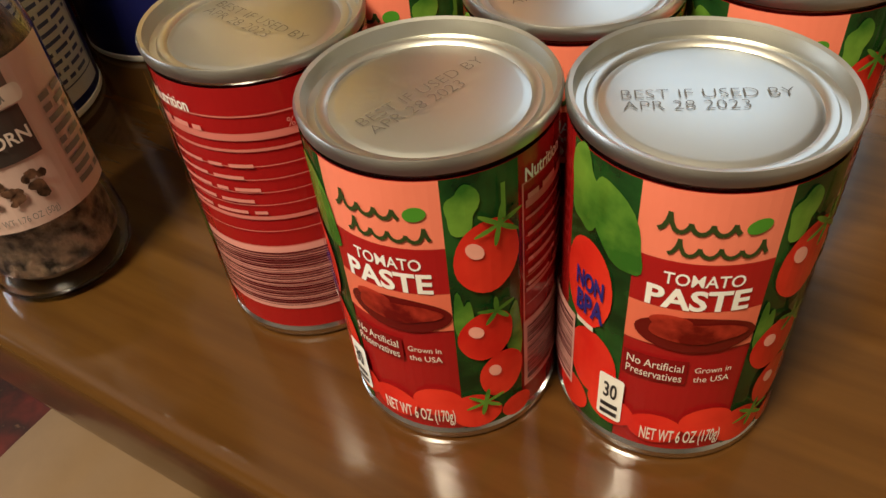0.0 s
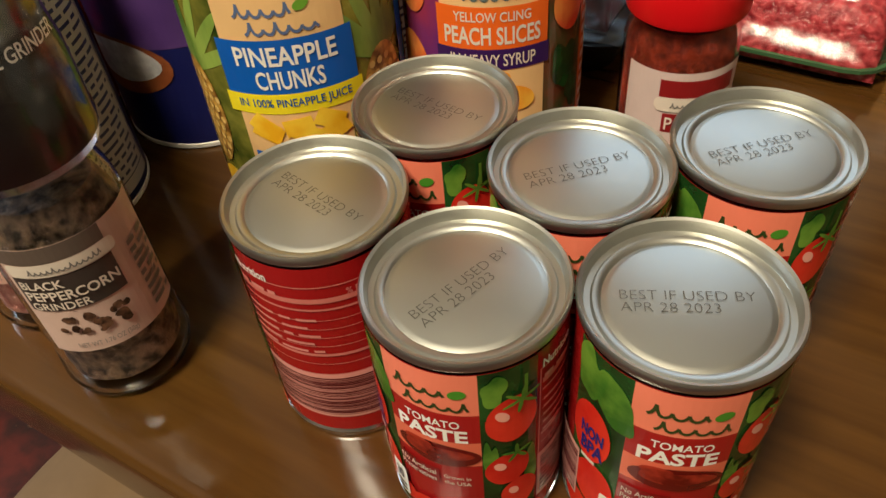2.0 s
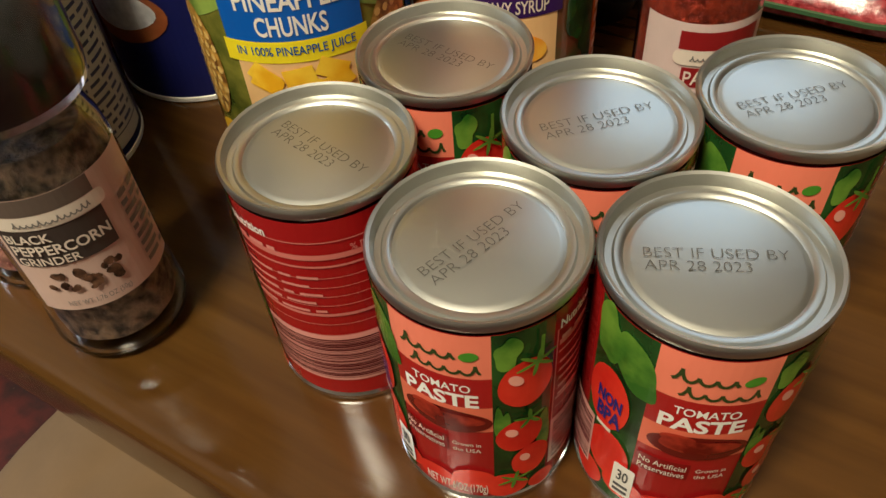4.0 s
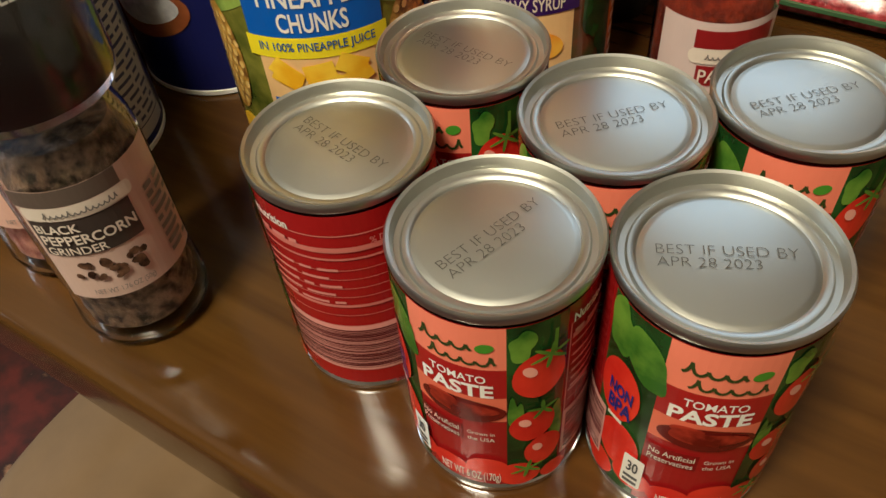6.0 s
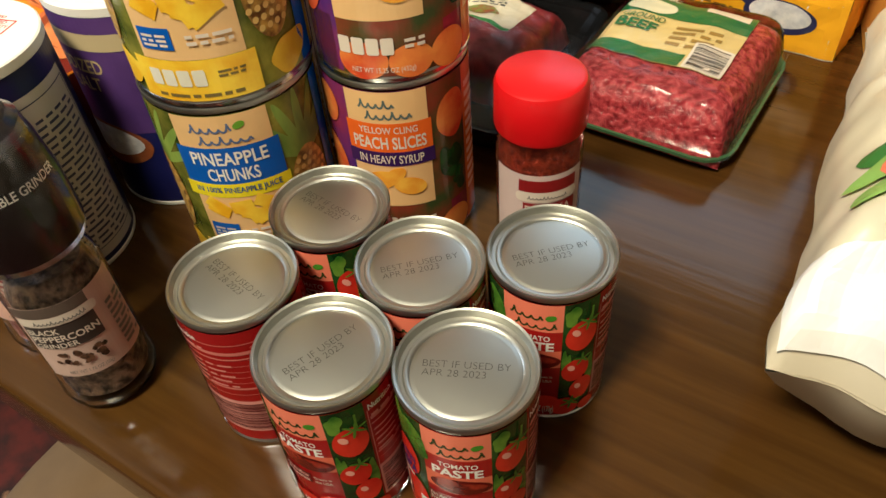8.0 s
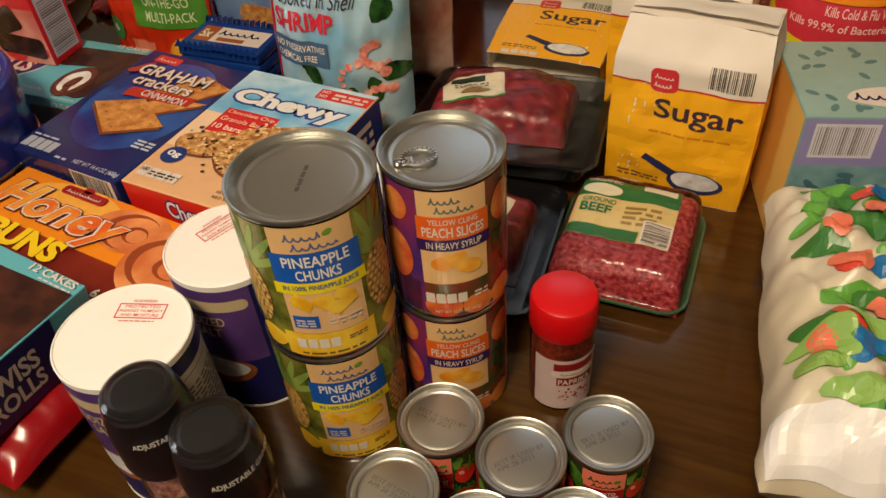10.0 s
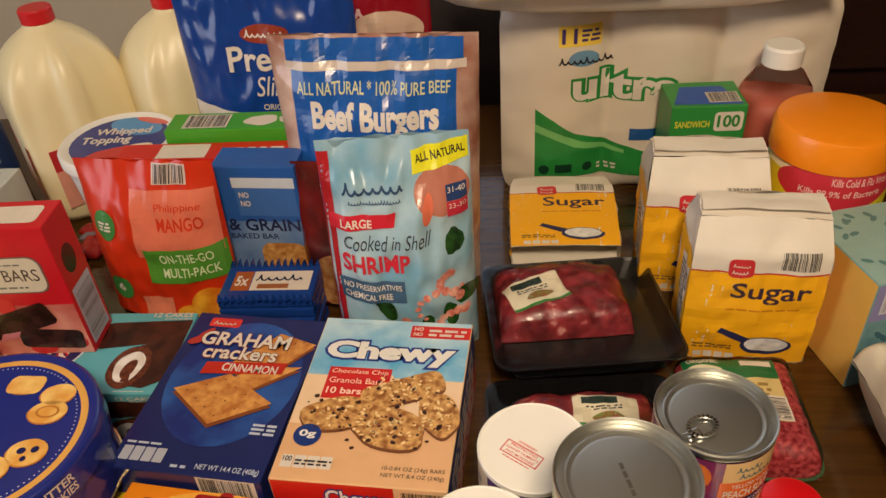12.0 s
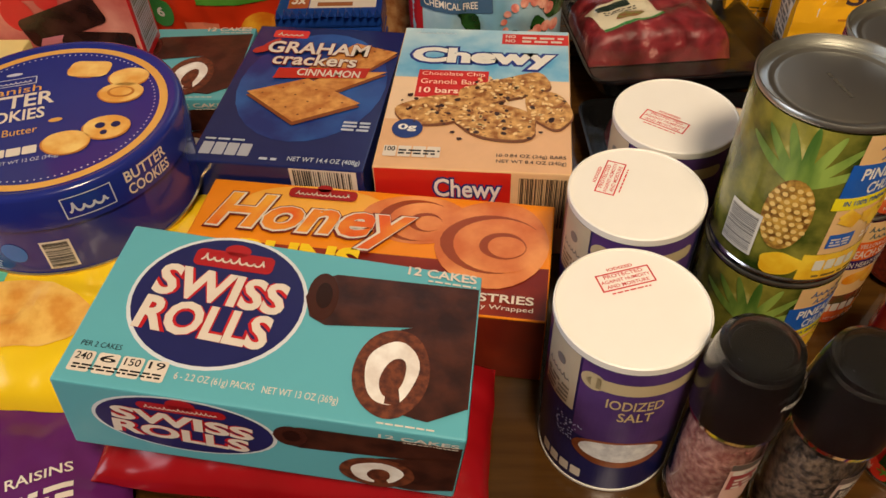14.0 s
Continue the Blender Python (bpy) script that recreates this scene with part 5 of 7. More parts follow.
def tin():
    o = thing("cookie_tin", "round blue butter cookie tin with gold rim, closed", "cookie tin", at(-0.4030, 0.6880, -30, 0.0655, 0, 1))
    r, h = 0.0960, 0.0765
    BT = ink(26, 40, 128, 0.22, 0.06, coat=0.3)
    sharp_lathe("body", [(0, 0), (r - 0.004, 0), (r - 0.0025, 0.001), (r - 0.0022, 0.048)], BT, o, "blue printed tin body")
    sharp_lathe("base_rim", [(r - 0.0022, 0.0004), (r - 0.0008, 0.001), (r - 0.0008, 0.003), (r - 0.0022, 0.0036)], metal((0.75, 0.6, 0.3), 0.25, "gold_tin"), o)
    sharp_lathe("lid", [(r - 0.001, 0.048), (r, 0.047), (r, h - 0.004), (r - 0.0012, h - 0.0012), (r - 0.004, h), (r - 0.007, h - 0.001), (r - 0.010, h - 0.0022), (0, h - 0.0022)], BT, o, "blue lid", angle=50)
    g = flat_top(h - 0.0022)
    gold = ink(226, 170, 84, 0.3)
    ring = lambda a, b, n=72: [[(a * math.cos(i * 6.2832 / n), a * math.sin(i * 6.2832 / n)), (b * math.cos(i * 6.2832 / n), b * math.sin(i * 6.2832 / n)), (b * math.cos((i + 1) * 6.2832 / n), b * math.sin((i + 1) * 6.2832 / n)), (a * math.cos((i + 1) * 6.2832 / n), a * math.sin((i + 1) * 6.2832 / n))] for i in range(n)]
    draw(o, g, "gold_rim", ring(r - 0.0165, r - 0.0105), gold, 1)
    draw(o, g, "dotted_ring", [ell((r - 0.020) * math.cos(a), (r - 0.020) * math.sin(a), 0.0007, n=6) for a in [i * 6.2832 / 110 for i in range(110)]], ink(190, 196, 220, 0.3), 1)
    rot = 18
    draw(o, g, "brand_mark", [turned(q, rot) for q in outline(-0.044, 0.042, -0.010, 0.052, 0.0008) + script(-0.041, 0.0445, -0.013, 0.0495, 2)] + [turned(ell(-0.027, 0.058, 0.006, 0.002), rot)], ink(200, 206, 226, 0.3), 2)
    tl = lambda s, a, b, c, d, bo=0.0: ("letters", turned(T(s, a, b, c, d, bo)[1], rot), T(s, a, b, c, d, bo)[2])
    draw(o, g, "title_lettering", [tl("BUTTER", -0.066, 0.012, 0.004, 0.029, 0.02), tl("COOKIES", -0.058, -0.005, -0.002, 0.009, 0.02)], OFFWHITE, 2)
    draw(o, g, "lettering", [tl("Danish", -0.050, 0.031, -0.006, 0.040), tl("Real Butter", -0.048, -0.022, -0.006, -0.014)] + [turned(ell(0.006, -0.011, 0.005, 0.0025, n=12), rot), turned(ell(-0.060, -0.014, 0.005, 0.0025, n=12), rot)], gold, 2)
    draw(o, g, "nutrition_box", [turned(rrect(-0.046 + 0.0105 * i, -0.046, -0.0365 + 0.0105 * i, -0.037, 0.001), rot) for i in range(4)], OFFWHITE, 2)
    draw(o, g, "lettering", [tl("NET WT 12 OZ (340g)", -0.032, -0.056, 0.010, -0.051)], ink(190, 196, 220, 0.3), 2)
    CK, CKD = food((226, 160, 70), (246, 206, 120), 60, 0.4, 0.0), ink(190, 118, 44, 0.4)
    def cookie(cx, cy, rx, ry, kind):
        draw(o, g, "picture", [ell(cx, cy - 0.0012, rx * 1.03, ry * 1.03, wob=0.02, seed=1)], CKD, 2)
        draw(o, g, "picture", [rrect(cx - rx, cy - ry, cx + rx, cy + ry, ry * 0.6) if kind == 0 else ell(cx, cy, rx, ry, wob=0.02, seed=2)], CK, 3, label="printed butter cookie")
        if kind == 2:
            draw(o, g, "picture", [ell(cx, cy, rx * 0.62, ry * 0.55)], CKD, 4)
            draw(o, g, "picture", [ell(cx, cy, rx * 0.50, ry * 0.42)], CK, 5)
        if kind == 3:
            draw(o, g, "picture", [ell(cx - rx * 0.3, cy + 0.001, rx * 0.22, ry * 0.25), ell(cx + rx * 0.35, cy + ry * 0.2, rx * 0.2, ry * 0.25), ell(cx, cy - ry * 0.5, rx * 0.15, ry * 0.2)], NAVY, 4)
    cookie(0.012, 0.056, 0.016, 0.0105, 0)
    cookie(0.046, 0.046, 0.015, 0.012, 1)
    cookie(0.046, 0.026, 0.0165, 0.0125, 2)
    cookie(0.026, -0.034, 0.0165, 0.013, 1)
    cookie(0.049, -0.016, 0.0165, 0.0135, 3)
    f, st, deg = cyl(r), 0.004, r * math.pi / 180
    draw(o, f, "brand_mark", outline(24 * deg, 0.052, 44 * deg, 0.070, 0.0008) + script(26 * deg, 0.056, 42 * deg, 0.066, 3), ink(196, 200, 220, 0.3), 2, st)
    draw(o, f, "lettering", [T("BUTTER", 50 * deg, 0.062, 72 * deg, 0.071, 0.02), T("COOKIES", 50 * deg, 0.051, 72 * deg, 0.060, 0.02), T("BUTTER", -52 * deg, 0.062, -30 * deg, 0.071, 0.02)], OFFWHITE, 2, st)
    f2 = cyl(r - 0.0022)
    draw(o, f2, "barcode", [rect(8 * deg, 0.008, 20 * deg, 0.034)], OFFWHITE, 1, st)
    draw(o, f2, "barcode", barcode(9 * deg, 0.009, 19 * deg, 0.033, 22, 3, False), BLACK, 2, st)
    draw(o, f2, "badge", [ell(-4 * deg, 0.024, 0.009)], ink(40, 110, 190, 0.3), 1, st)
    draw(o, f2, "lettering", bars(-40 * deg, 0.008, -12 * deg, 0.032, 9, 4) + bars(-50 * deg, 0.035, -14 * deg, 0.043, 2, 5), ink(170, 176, 206, 0.3), 1, st)


tin()


# ---- soft packs ----
def pillow_face(w, d, h, seed, wrinkle, sq=3.0, up=1):
    def f(u, v, k):
        s, t = max(-1, min(1, 2 * u / w)), max(-1, min(1, 2 * v / d))
        e = max(0, (1 - abs(s) ** sq) * (1 - abs(t) ** sq)) ** 0.45
        wob = noise.noise(Vector((u * 26 + seed * 5.3, v * 26, seed))) + 0.6 * noise.noise(Vector((u * 65, v * 65 + seed, seed * 1.7)))
        return Vector((u + wrinkle * 0.5 * noise.noise(Vector((v * 30, seed, 1.3))), v + wrinkle * 0.5 * noise.noise(Vector((u * 30, seed, 7.7))), h / 2 + up * (h / 2 * e + 2.5 * k + (wrinkle * wob * (0.25 + e) if up > 0 else 0))))
    return f


def pillow(parent, w, d, h, material, seed=0, wrinkle=0.003, sq=3.0, name="wrapper"):
    f = pillow_face(w, d, h, seed, wrinkle, sq)
    part(name, grid_bm(f, -w / 2, w / 2, -d / 2, d / 2, 80, 80), material, parent, smooth=True)
    part("underside", grid_bm(pillow_face(w, d, h, seed, wrinkle, sq, -1), -w / 2, w / 2, -d / 2, d / 2, 24, 24), material, parent, smooth=True)
    return f


RED_FOIL = ink(146, 12, 20, 0.22, 0.2, grain=20)
o = thing("snack_bag", "shiny red plastic snack bag under the swiss rolls box", "snack bag", at(-0.323, 0.424, -34, 0, 0, 3))
f = pillow(o, 0.244, 0.112, 0.060, RED_FOIL, 3, 0.005)
o = thing("cookie_bag", "bright yellow plastic cookie bag under the cookie tin", "snack bag", at(-0.436, 0.612, -28))
f = pillow(o, 0.245, 0.205, 0.066, ink(240, 200, 24, 0.25, 0.08, grain=15), 5, 0.004)
draw(o, f, "picture", [ell(-0.02, -0.045, 0.06, 0.028, wob=0.05, seed=3)], food((220, 150, 60), (244, 196, 100), 50, 0.3, 0.0), 2, (0.005, 0.005))
draw(o, f, "label_panel", [rect(-0.11, -0.02, -0.03, 0.04)], ink(90, 180, 150, 0.3), 1, (0.005, 0.005))
draw(o, f, "lettering", [T("(241g)", -0.075, -0.088, -0.045, -0.081, 0.01)], ink(60, 50, 30, 0.3), 3, (0.005, 0.005))
o = thing("raisin_bar_bag", "purple plastic snack bar bag", "snack bag", at(-0.505, 0.478, -8))
f = pillow(o, 0.15, 0.16, 0.035, ink(92, 30, 96, 0.25, 0.1), 6, 0.003)
draw(o, f, "lettering", [T("RAISINS", 0.005, -0.012, 0.045, -0.005, 0.01)] + bars(-0.01, -0.03, 0.045, -0.016, 2, 3), OFFWHITE, 2, (0.005, 0.005))
draw(o, f, "nutrition_box", [rrect(0.015, -0.056, 0.032, -0.038, 0.002)], OFFWHITE, 2, (0.005, 0.005))
draw(o, f, "lettering", [T("150", 0.017, -0.047, 0.030, -0.041, 0.01)], BLACK, 3, (0.005, 0.005))

LEAFPACK = ink(210, 200, 176, 0.35, 0.05, grain=20)
o = thing("napkin_pack", "soft white pack printed with leaves and flowers", "paper napkins", at(0.387, 0.280, -26))
f = pillow(o, 0.215, 0.275, 0.120, LEAFPACK, 8, 0.016, 5.0)
rnd = random.Random(12)
cols = [ink(96, 160, 60, 0.35), ink(60, 120, 50, 0.35), ink(214, 70, 50, 0.35), ink(30, 110, 170, 0.35), ink(140, 180, 90, 0.35), ink(226, 120, 90, 0.35)]
for i in range(6):
    sh = []
    for k in range(22):
        a, b, t = rnd.uniform(-0.086, 0.086), rnd.uniform(-0.115, 0.117), rnd.uniform(0, 180)
        sh.append(ell(a, b, 0.017, 0.0080, 18, t, 0.06, k) if i in (0, 1, 4) else ell(a, b, 0.0095, 0.008, 20, t, 0.14, k))
    draw(o, f, "printed_leaf" if i in (0, 1, 4) else "printed_flower", sh, cols[i], i + 1, (0.004, 0.004))
draw(o, f, "white_end", [rect(-0.1060, -0.1360, 0.1060, -0.104)], ink(236, 234, 230, 0.35), 8, (0.004, 0.004))


# ---- meat ----
MEAT = food((92, 18, 24), (150, 48, 54), 64, 0.42, 0.8, (206, 142, 134))
MINCE = food((120, 26, 34), (186, 76, 80), 210, 0.3, 1.0)


def tray(parent, w, d, h, material):
    bm = bmesh.new()
    rings = []
    for q, z in ((0.86, 0.0), (0.97, h * 0.8), (1.0, h), (1.03, h), (1.03, h - 0.002), (0.98, h - 0.003), (0.90, 0.004)):
        rings.append([bm.verts.new((x * (q if z > 0.001 else q), y * q, z)) for x, y in rrect(-w / 2, -d / 2, w / 2, d / 2, 0.02)])
    n = len(rings[0])
    for a, b in zip(rings, rings[1:]):
        for i in range(n):
            bm.faces.new((a[i], a[(i + 1) % n], b[(i + 1) % n], b[i]))
    bm.faces.new(rings[-1])
    bm.faces.new(rings[0][::-1])
    bmesh.ops.recalc_face_normals(bm, faces=bm.faces[:])
    part("tray", bm, material, parent, smooth=False)


def lump(parent, name, w, d, h, material, z, x=0, y=0, seed=0, rough=0.006, label="", sq=2.6):
    def f(u, v, k):
        s, t = 2 * u / w, 2 * v / d
        e = max(0, 1 - abs(s) ** sq - 0.0) * max(0, 1 - abs(t) ** sq)
        wob = noise.noise(Vector((u * 30 + seed, v * 30, seed))) + 0.5 * noise.noise(Vector((u * 80, v * 80, seed)))
        return Vector((x + u + 0.3 * rough * noise.noise(Vector((v * 40, seed, 2))), y + v + 0.3 * rough * noise.noise(Vector((u * 40, seed, 5))), z + h * e ** 0.28 + rough * wob * min(1, 3 * e) + k))
    part(name, grid_bm(f, -w / 2, w / 2, -d / 2, d / 2, 50, 50), material, parent, label, True)
    return f


def steak(m, seed, lx, ly, lrot, mx, my):
    o = thing("steak_tray", "raw marbled beef steak on black tray under clear film", "packed meat", m, "steak trays")
    w, d = 0.195, 0.195
    tray(o, w, d, 0.026, BLACK_PLASTIC)
    f = lump(o, "steak", 0.148, 0.112, 0.040, MEAT, 0.005, mx, my, seed, 0.005, "raw marbled beef", 4.0)
    draw(o, f, "label", [turned(rect(lx - 0.033, ly - 0.024, lx + 0.033, ly + 0.024), lrot, lx, ly)], ink(222, 212, 186, 0.4), 3, (0.005, 0.005), "cream paper label")
    draw(o, f, "label_panel", [turned(rect(lx - 0.024, ly + 0.010, lx + 0.012, ly + 0.020), lrot, lx, ly)], ink(24, 44, 34, 0.4), 4, (0.005, 0.005))
    draw(o, f, "label_panel", [turned(rect(lx - 0.033, ly - 0.024, lx + 0.033, ly - 0.020), lrot, lx, ly)], GREEN, 4, (0.005, 0.005))
    draw(o, f, "lettering", [turned(b, lrot, lx, ly) for b in bars(lx - 0.020, ly + 0.002, lx + 0.016, ly + 0.009, 2, 3)], BLACK, 4, (0.005, 0.005))
    draw(o, f, "picture", [turned(ell(lx + 0.002, ly - 0.008, 0.014, 0.007, wob=0.1, seed=3), lrot, lx, ly)], food((150, 70, 50), (120, 140, 60), 200, 0.4, 0.0), 5, (0.005, 0.005))
    fm = lambda u, v, k: Vector((u, v, max(0.0275, f(u - mx, v - my, 0).z + 0.0022 if abs(u - mx) < 0.0735 and abs(v - my) < 0.0555 else 0) + 0.0009 * noise.noise(Vector((u * 60, v * 60, seed)))))
    film_ob = part("film", grid_bm(fm, -w / 2, w / 2, -d / 2, d / 2, 40, 40), WRAP, o, "clear plastic film", True)
    film_ob.visible_shadow = False


steak(at(0.174, 0.662, -24, 0.016, -6), 2, -0.030, -0.014, 14, -0.014, 0.028)
steak(at(0.086, 0.512, -26) @ Matrix.Diagonal((0.95, 0.86, 1, 1)), 7, 0.02, 0.012, -6, 0.0, 0.015)


def ground_beef():
    o = thing("ground_beef_tray", "packed organic ground beef in clear tray with green label", "packed meat", at(0.2400, 0.4720, -30))
    w, d = 0.122, 0.136
    tray(o, w, d, 0.012, ink(60, 90, 60, 0.2))
    f = lump(o, "ground_beef", 0.114, 0.128, 0.036, MINCE, 0.004, 0, 0, 4, 0.0025, "pink-red ground beef", 9.0)
    u0, v0, u1, v1 = -0.052, -0.026, 0.038, 0.058
    st = (0.006, 0.006)
    draw(o, f, "label", [rect(u0, v0, u1, v1)], ink(214, 190, 128, 0.35), 8, st, "green and tan paper label")
    draw(o, f, "label_panel", [rect(u0, v1 - 0.030, u1, v1), rect(u0, v0, u1 - 0.028, v0 + 0.015)], ink(28, 104, 56, 0.35), 10, st)
    draw(o, f, "brand_mark", [ell(u0 + 0.020, v1 - 0.020, 0.018, 0.009)], ink(216, 210, 180, 0.35), 12, st)
    draw(o, f, "lettering", [T("ORGANIC", u0 + 0.004, v1 - 0.009, u0 + 0.036, v1 - 0.003, 0.02)], OFFWHITE, 14, st)
    draw(o, f, "lettering", [T("GROUND", u0 + 0.006, v1 - 0.041, u0 + 0.036, v1 - 0.034, 0.01), T("BEEF", u0 + 0.006, v1 - 0.054, u0 + 0.034, v1 - 0.043, 0.03)], ink(28, 104, 56, 0.35), 15, st)
    draw(o, f, "lettering", bars(u0 + 0.045, v0 + 0.022, u1 - 0.012, v1 - 0.034, 4, 3), ink(150, 120, 60, 0.35), 10, st)
    draw(o, f, "barcode", [rect(u1 - 0.026, v0, u1, v0 + 0.030), rect(u1 - 0.034, v1 - 0.014, u1 - 0.004, v1 - 0.006)], OFFWHITE, 11, st)
    draw(o, f, "barcode", barcode(u1 - 0.024, v0 + 0.002, u1 - 0.002, v0 + 0.028, 18, 3, False), BLACK, 12, st)
    fm = lambda u, v, k: Vector((u, v, max(0.0125, f(u, v, 0).z + 0.0068 if abs(u) < 0.056 and abs(v) < 0.063 else 0.0125)))
    fl = part("film", grid_bm(fm, -w / 2, w / 2, -d / 2, d / 2, 36, 36), WRAP, o, "clear plastic film", True)
    fl.visible_shadow = False


ground_beef()


# ---- sugar ----
def sugar(m, label, seed):
    o = thing("sugar_bag", label, "sugar bag", m, "sugar bags")
    w, d, h = 0.130, 0.082, 0.180
    def side(u, v, k, face):
        t = v / h
        fold = max(0, (t - 0.80) / 0.20)
        ww, dd = w / 2 * (1 + 0.02 * math.sin(t * 3.1)) * (1 - 0.06 * fold), d / 2 * (1 + 0.10 * math.sin(t * 3.1)) * (1 - 0.45 * fold)
        s = 2 * u / (w if face in (0, 2) else d)
        b = 1 - 0.10 * s * s
        wob = 0.0022 * noise.noise(Vector((u * 35 + face * 9, v * 35, seed))) + 0.0016 * noise.noise(Vector((u * 80 + face, v * 60, seed + 3)))
        zz = v - 0.004 * fold * abs(s)
        if face == 0:
            return Vector((s * ww, -dd * b - k - wob, zz))
        if face == 2:
            return Vector((-s * ww, dd * b + k + wob, zz))
        if face == 1:
            return Vector((ww * (0.97 + 0.03 * b) * 1.0 + k + wob - 0.0035 * (1 - abs(s)) * fold, s * dd * 0.90, zz))
        return Vector((-ww * (0.97 + 0.03 * b) - k - wob + 0.0035 * (1 - abs(s)) * fold, -s * dd * 0.90, zz))
    PAPER = ink(226, 216, 200, 0.55, 0.06, grain=35, bump=0.15)
    fs = [lambda u, v, k, q=q: side(u, v, k, q) for q in range(4)]
    for q in range(4):
        ww = w if q in (0, 2) else d
        part("bag_side", grid_bm(fs[q], -ww / 2, ww / 2, 0, h, 20, 30), PAPER, o, smooth=True)
    tp = lambda u, v, k: Vector((u * 0.94, v * 0.55, h - 0.003 + k + 0.0035 * noise.noise(Vector((u * 30, v * 40, seed))) + 0.004 * (1 - abs(2 * v / d))))
    part("folded_top", grid_bm(tp, -w / 2, w / 2, -d / 2, d / 2, 20, 16), PAPER, o, "folded white paper top", True)
    fo = lambda u, v, k: Vector((u, v - 0.004, h + 0.0035 + 0.003 * noise.noise(Vector((u * 25, v * 50, seed + 5)))))
    part("fold_flap", grid_bm(fo, -w * 0.46, w * 0.46, -0.014, 0.014, 16, 6), PAPER, o, smooth=True)
    st = (0.006, 0.006)
    GOLDY = ink(246, 178, 20, 0.4, 0.05, grain=20)
    y0 = 0.123
    draw(o, fs[0], "label_panel", [rect(-w / 2, 0.001, w / 2, y0)], GOLDY, 1, st, "golden yellow printed paper")
    draw(o, fs[3], "label_panel", [rect(-d / 2, 0.001, d / 2, y0 + 0.012)], GOLDY, 1, st)
    draw(o, fs[1], "label_panel", [rect(-d / 2, 0.001, d / 2, y0 + 0.012)], GOLDY, 1, st)
    draw(o, fs[3], "label_panel", [rect(-d * 0.10, 0.030, d * 0.38, y0 - 0.008)], OFFWHITE, 2, st)
    draw(o, fs[3], "lettering", bars(-d * 0.08, 0.034, d * 0.36, y0 - 0.014, 12, 3), GREY, 3, st)
    draw(o, fs[0], "label_stripe", [rect(-w / 2, y0, w / 2, y0 + 0.0018)], ink(190, 40, 40, 0.4), 2, st)
    draw(o, fs[0], "brand_mark", [turned(rrect(-0.030, y0 - 0.004, -0.006, y0 + 0.018, 0.005), 4, -0.018, y0)], ink(206, 50, 56, 0.4), 3, st)
    draw(o, fs[0], "brand_mark", script(-0.027, y0 + 0.008, -0.010, y0 + 0.013, 2) + script(-0.027, y0 + 0.000, -0.011, y0 + 0.005, 3), OFFWHITE, 4, st)
    draw(o, fs[0], "barcode", barcode(0.018, y0 + 0.006, 0.054, y0 + 0.026, 24, 3), ink(50, 46, 44, 0.5), 2, st)
    draw(o, fs[0], "title_lettering", [T("Sugar", -0.024, y0 - 0.038, 0.052, y0 - 0.010, 0.015)], ink(60, 42, 60, 0.4), 2, st)
    draw(o, fs[0], "lettering", bars(-0.026, y0 - 0.047, 0.045, y0 - 0.043, 1, 5), ink(206, 130, 20, 0.4), 2, st)
    draw(o, fs[0], "picture", [ell(0.022, 0.026, 0.026, 0.0135), [(-0.030, 0.044), (-0.026, 0.050), (0.004, 0.036), (0.000, 0.028)]], ink(40, 44, 86, 0.4), 2, st)
    draw(o, fs[0], "picture", [ell(0.022, 0.028, 0.022, 0.0105)], food((206, 206, 206), (236, 234, 228), 150, 0.4, 0.0), 3, st)
    draw(o, fs[0], "lettering", bars(-0.052, 0.018, -0.012, 0.026, 2, 4), ink(120, 90, 40, 0.4), 2, st)
    draw(o, fs[0], "nutrition_box", [rrect(-0.050 + 0.011 * i, 0.004, -0.041 + 0.011 * i, 0.012, 0.001) for i in range(4)], OFFWHITE, 2, st)
    return o


sugar(at(0.3290, 0.5760, -35), "white and yellow paper bag of sugar, standing", 1)
sugar(at(0.3620, 0.6920, -33), "white and yellow paper bag of sugar, standing behind another", 2)
sugar(at(0.236, 0.778, -30, 0.018, -82) @ Matrix.Diagonal((1.05, 0.42, 0.8, 1)), "white and yellow paper sugar bag leaning back", 3)


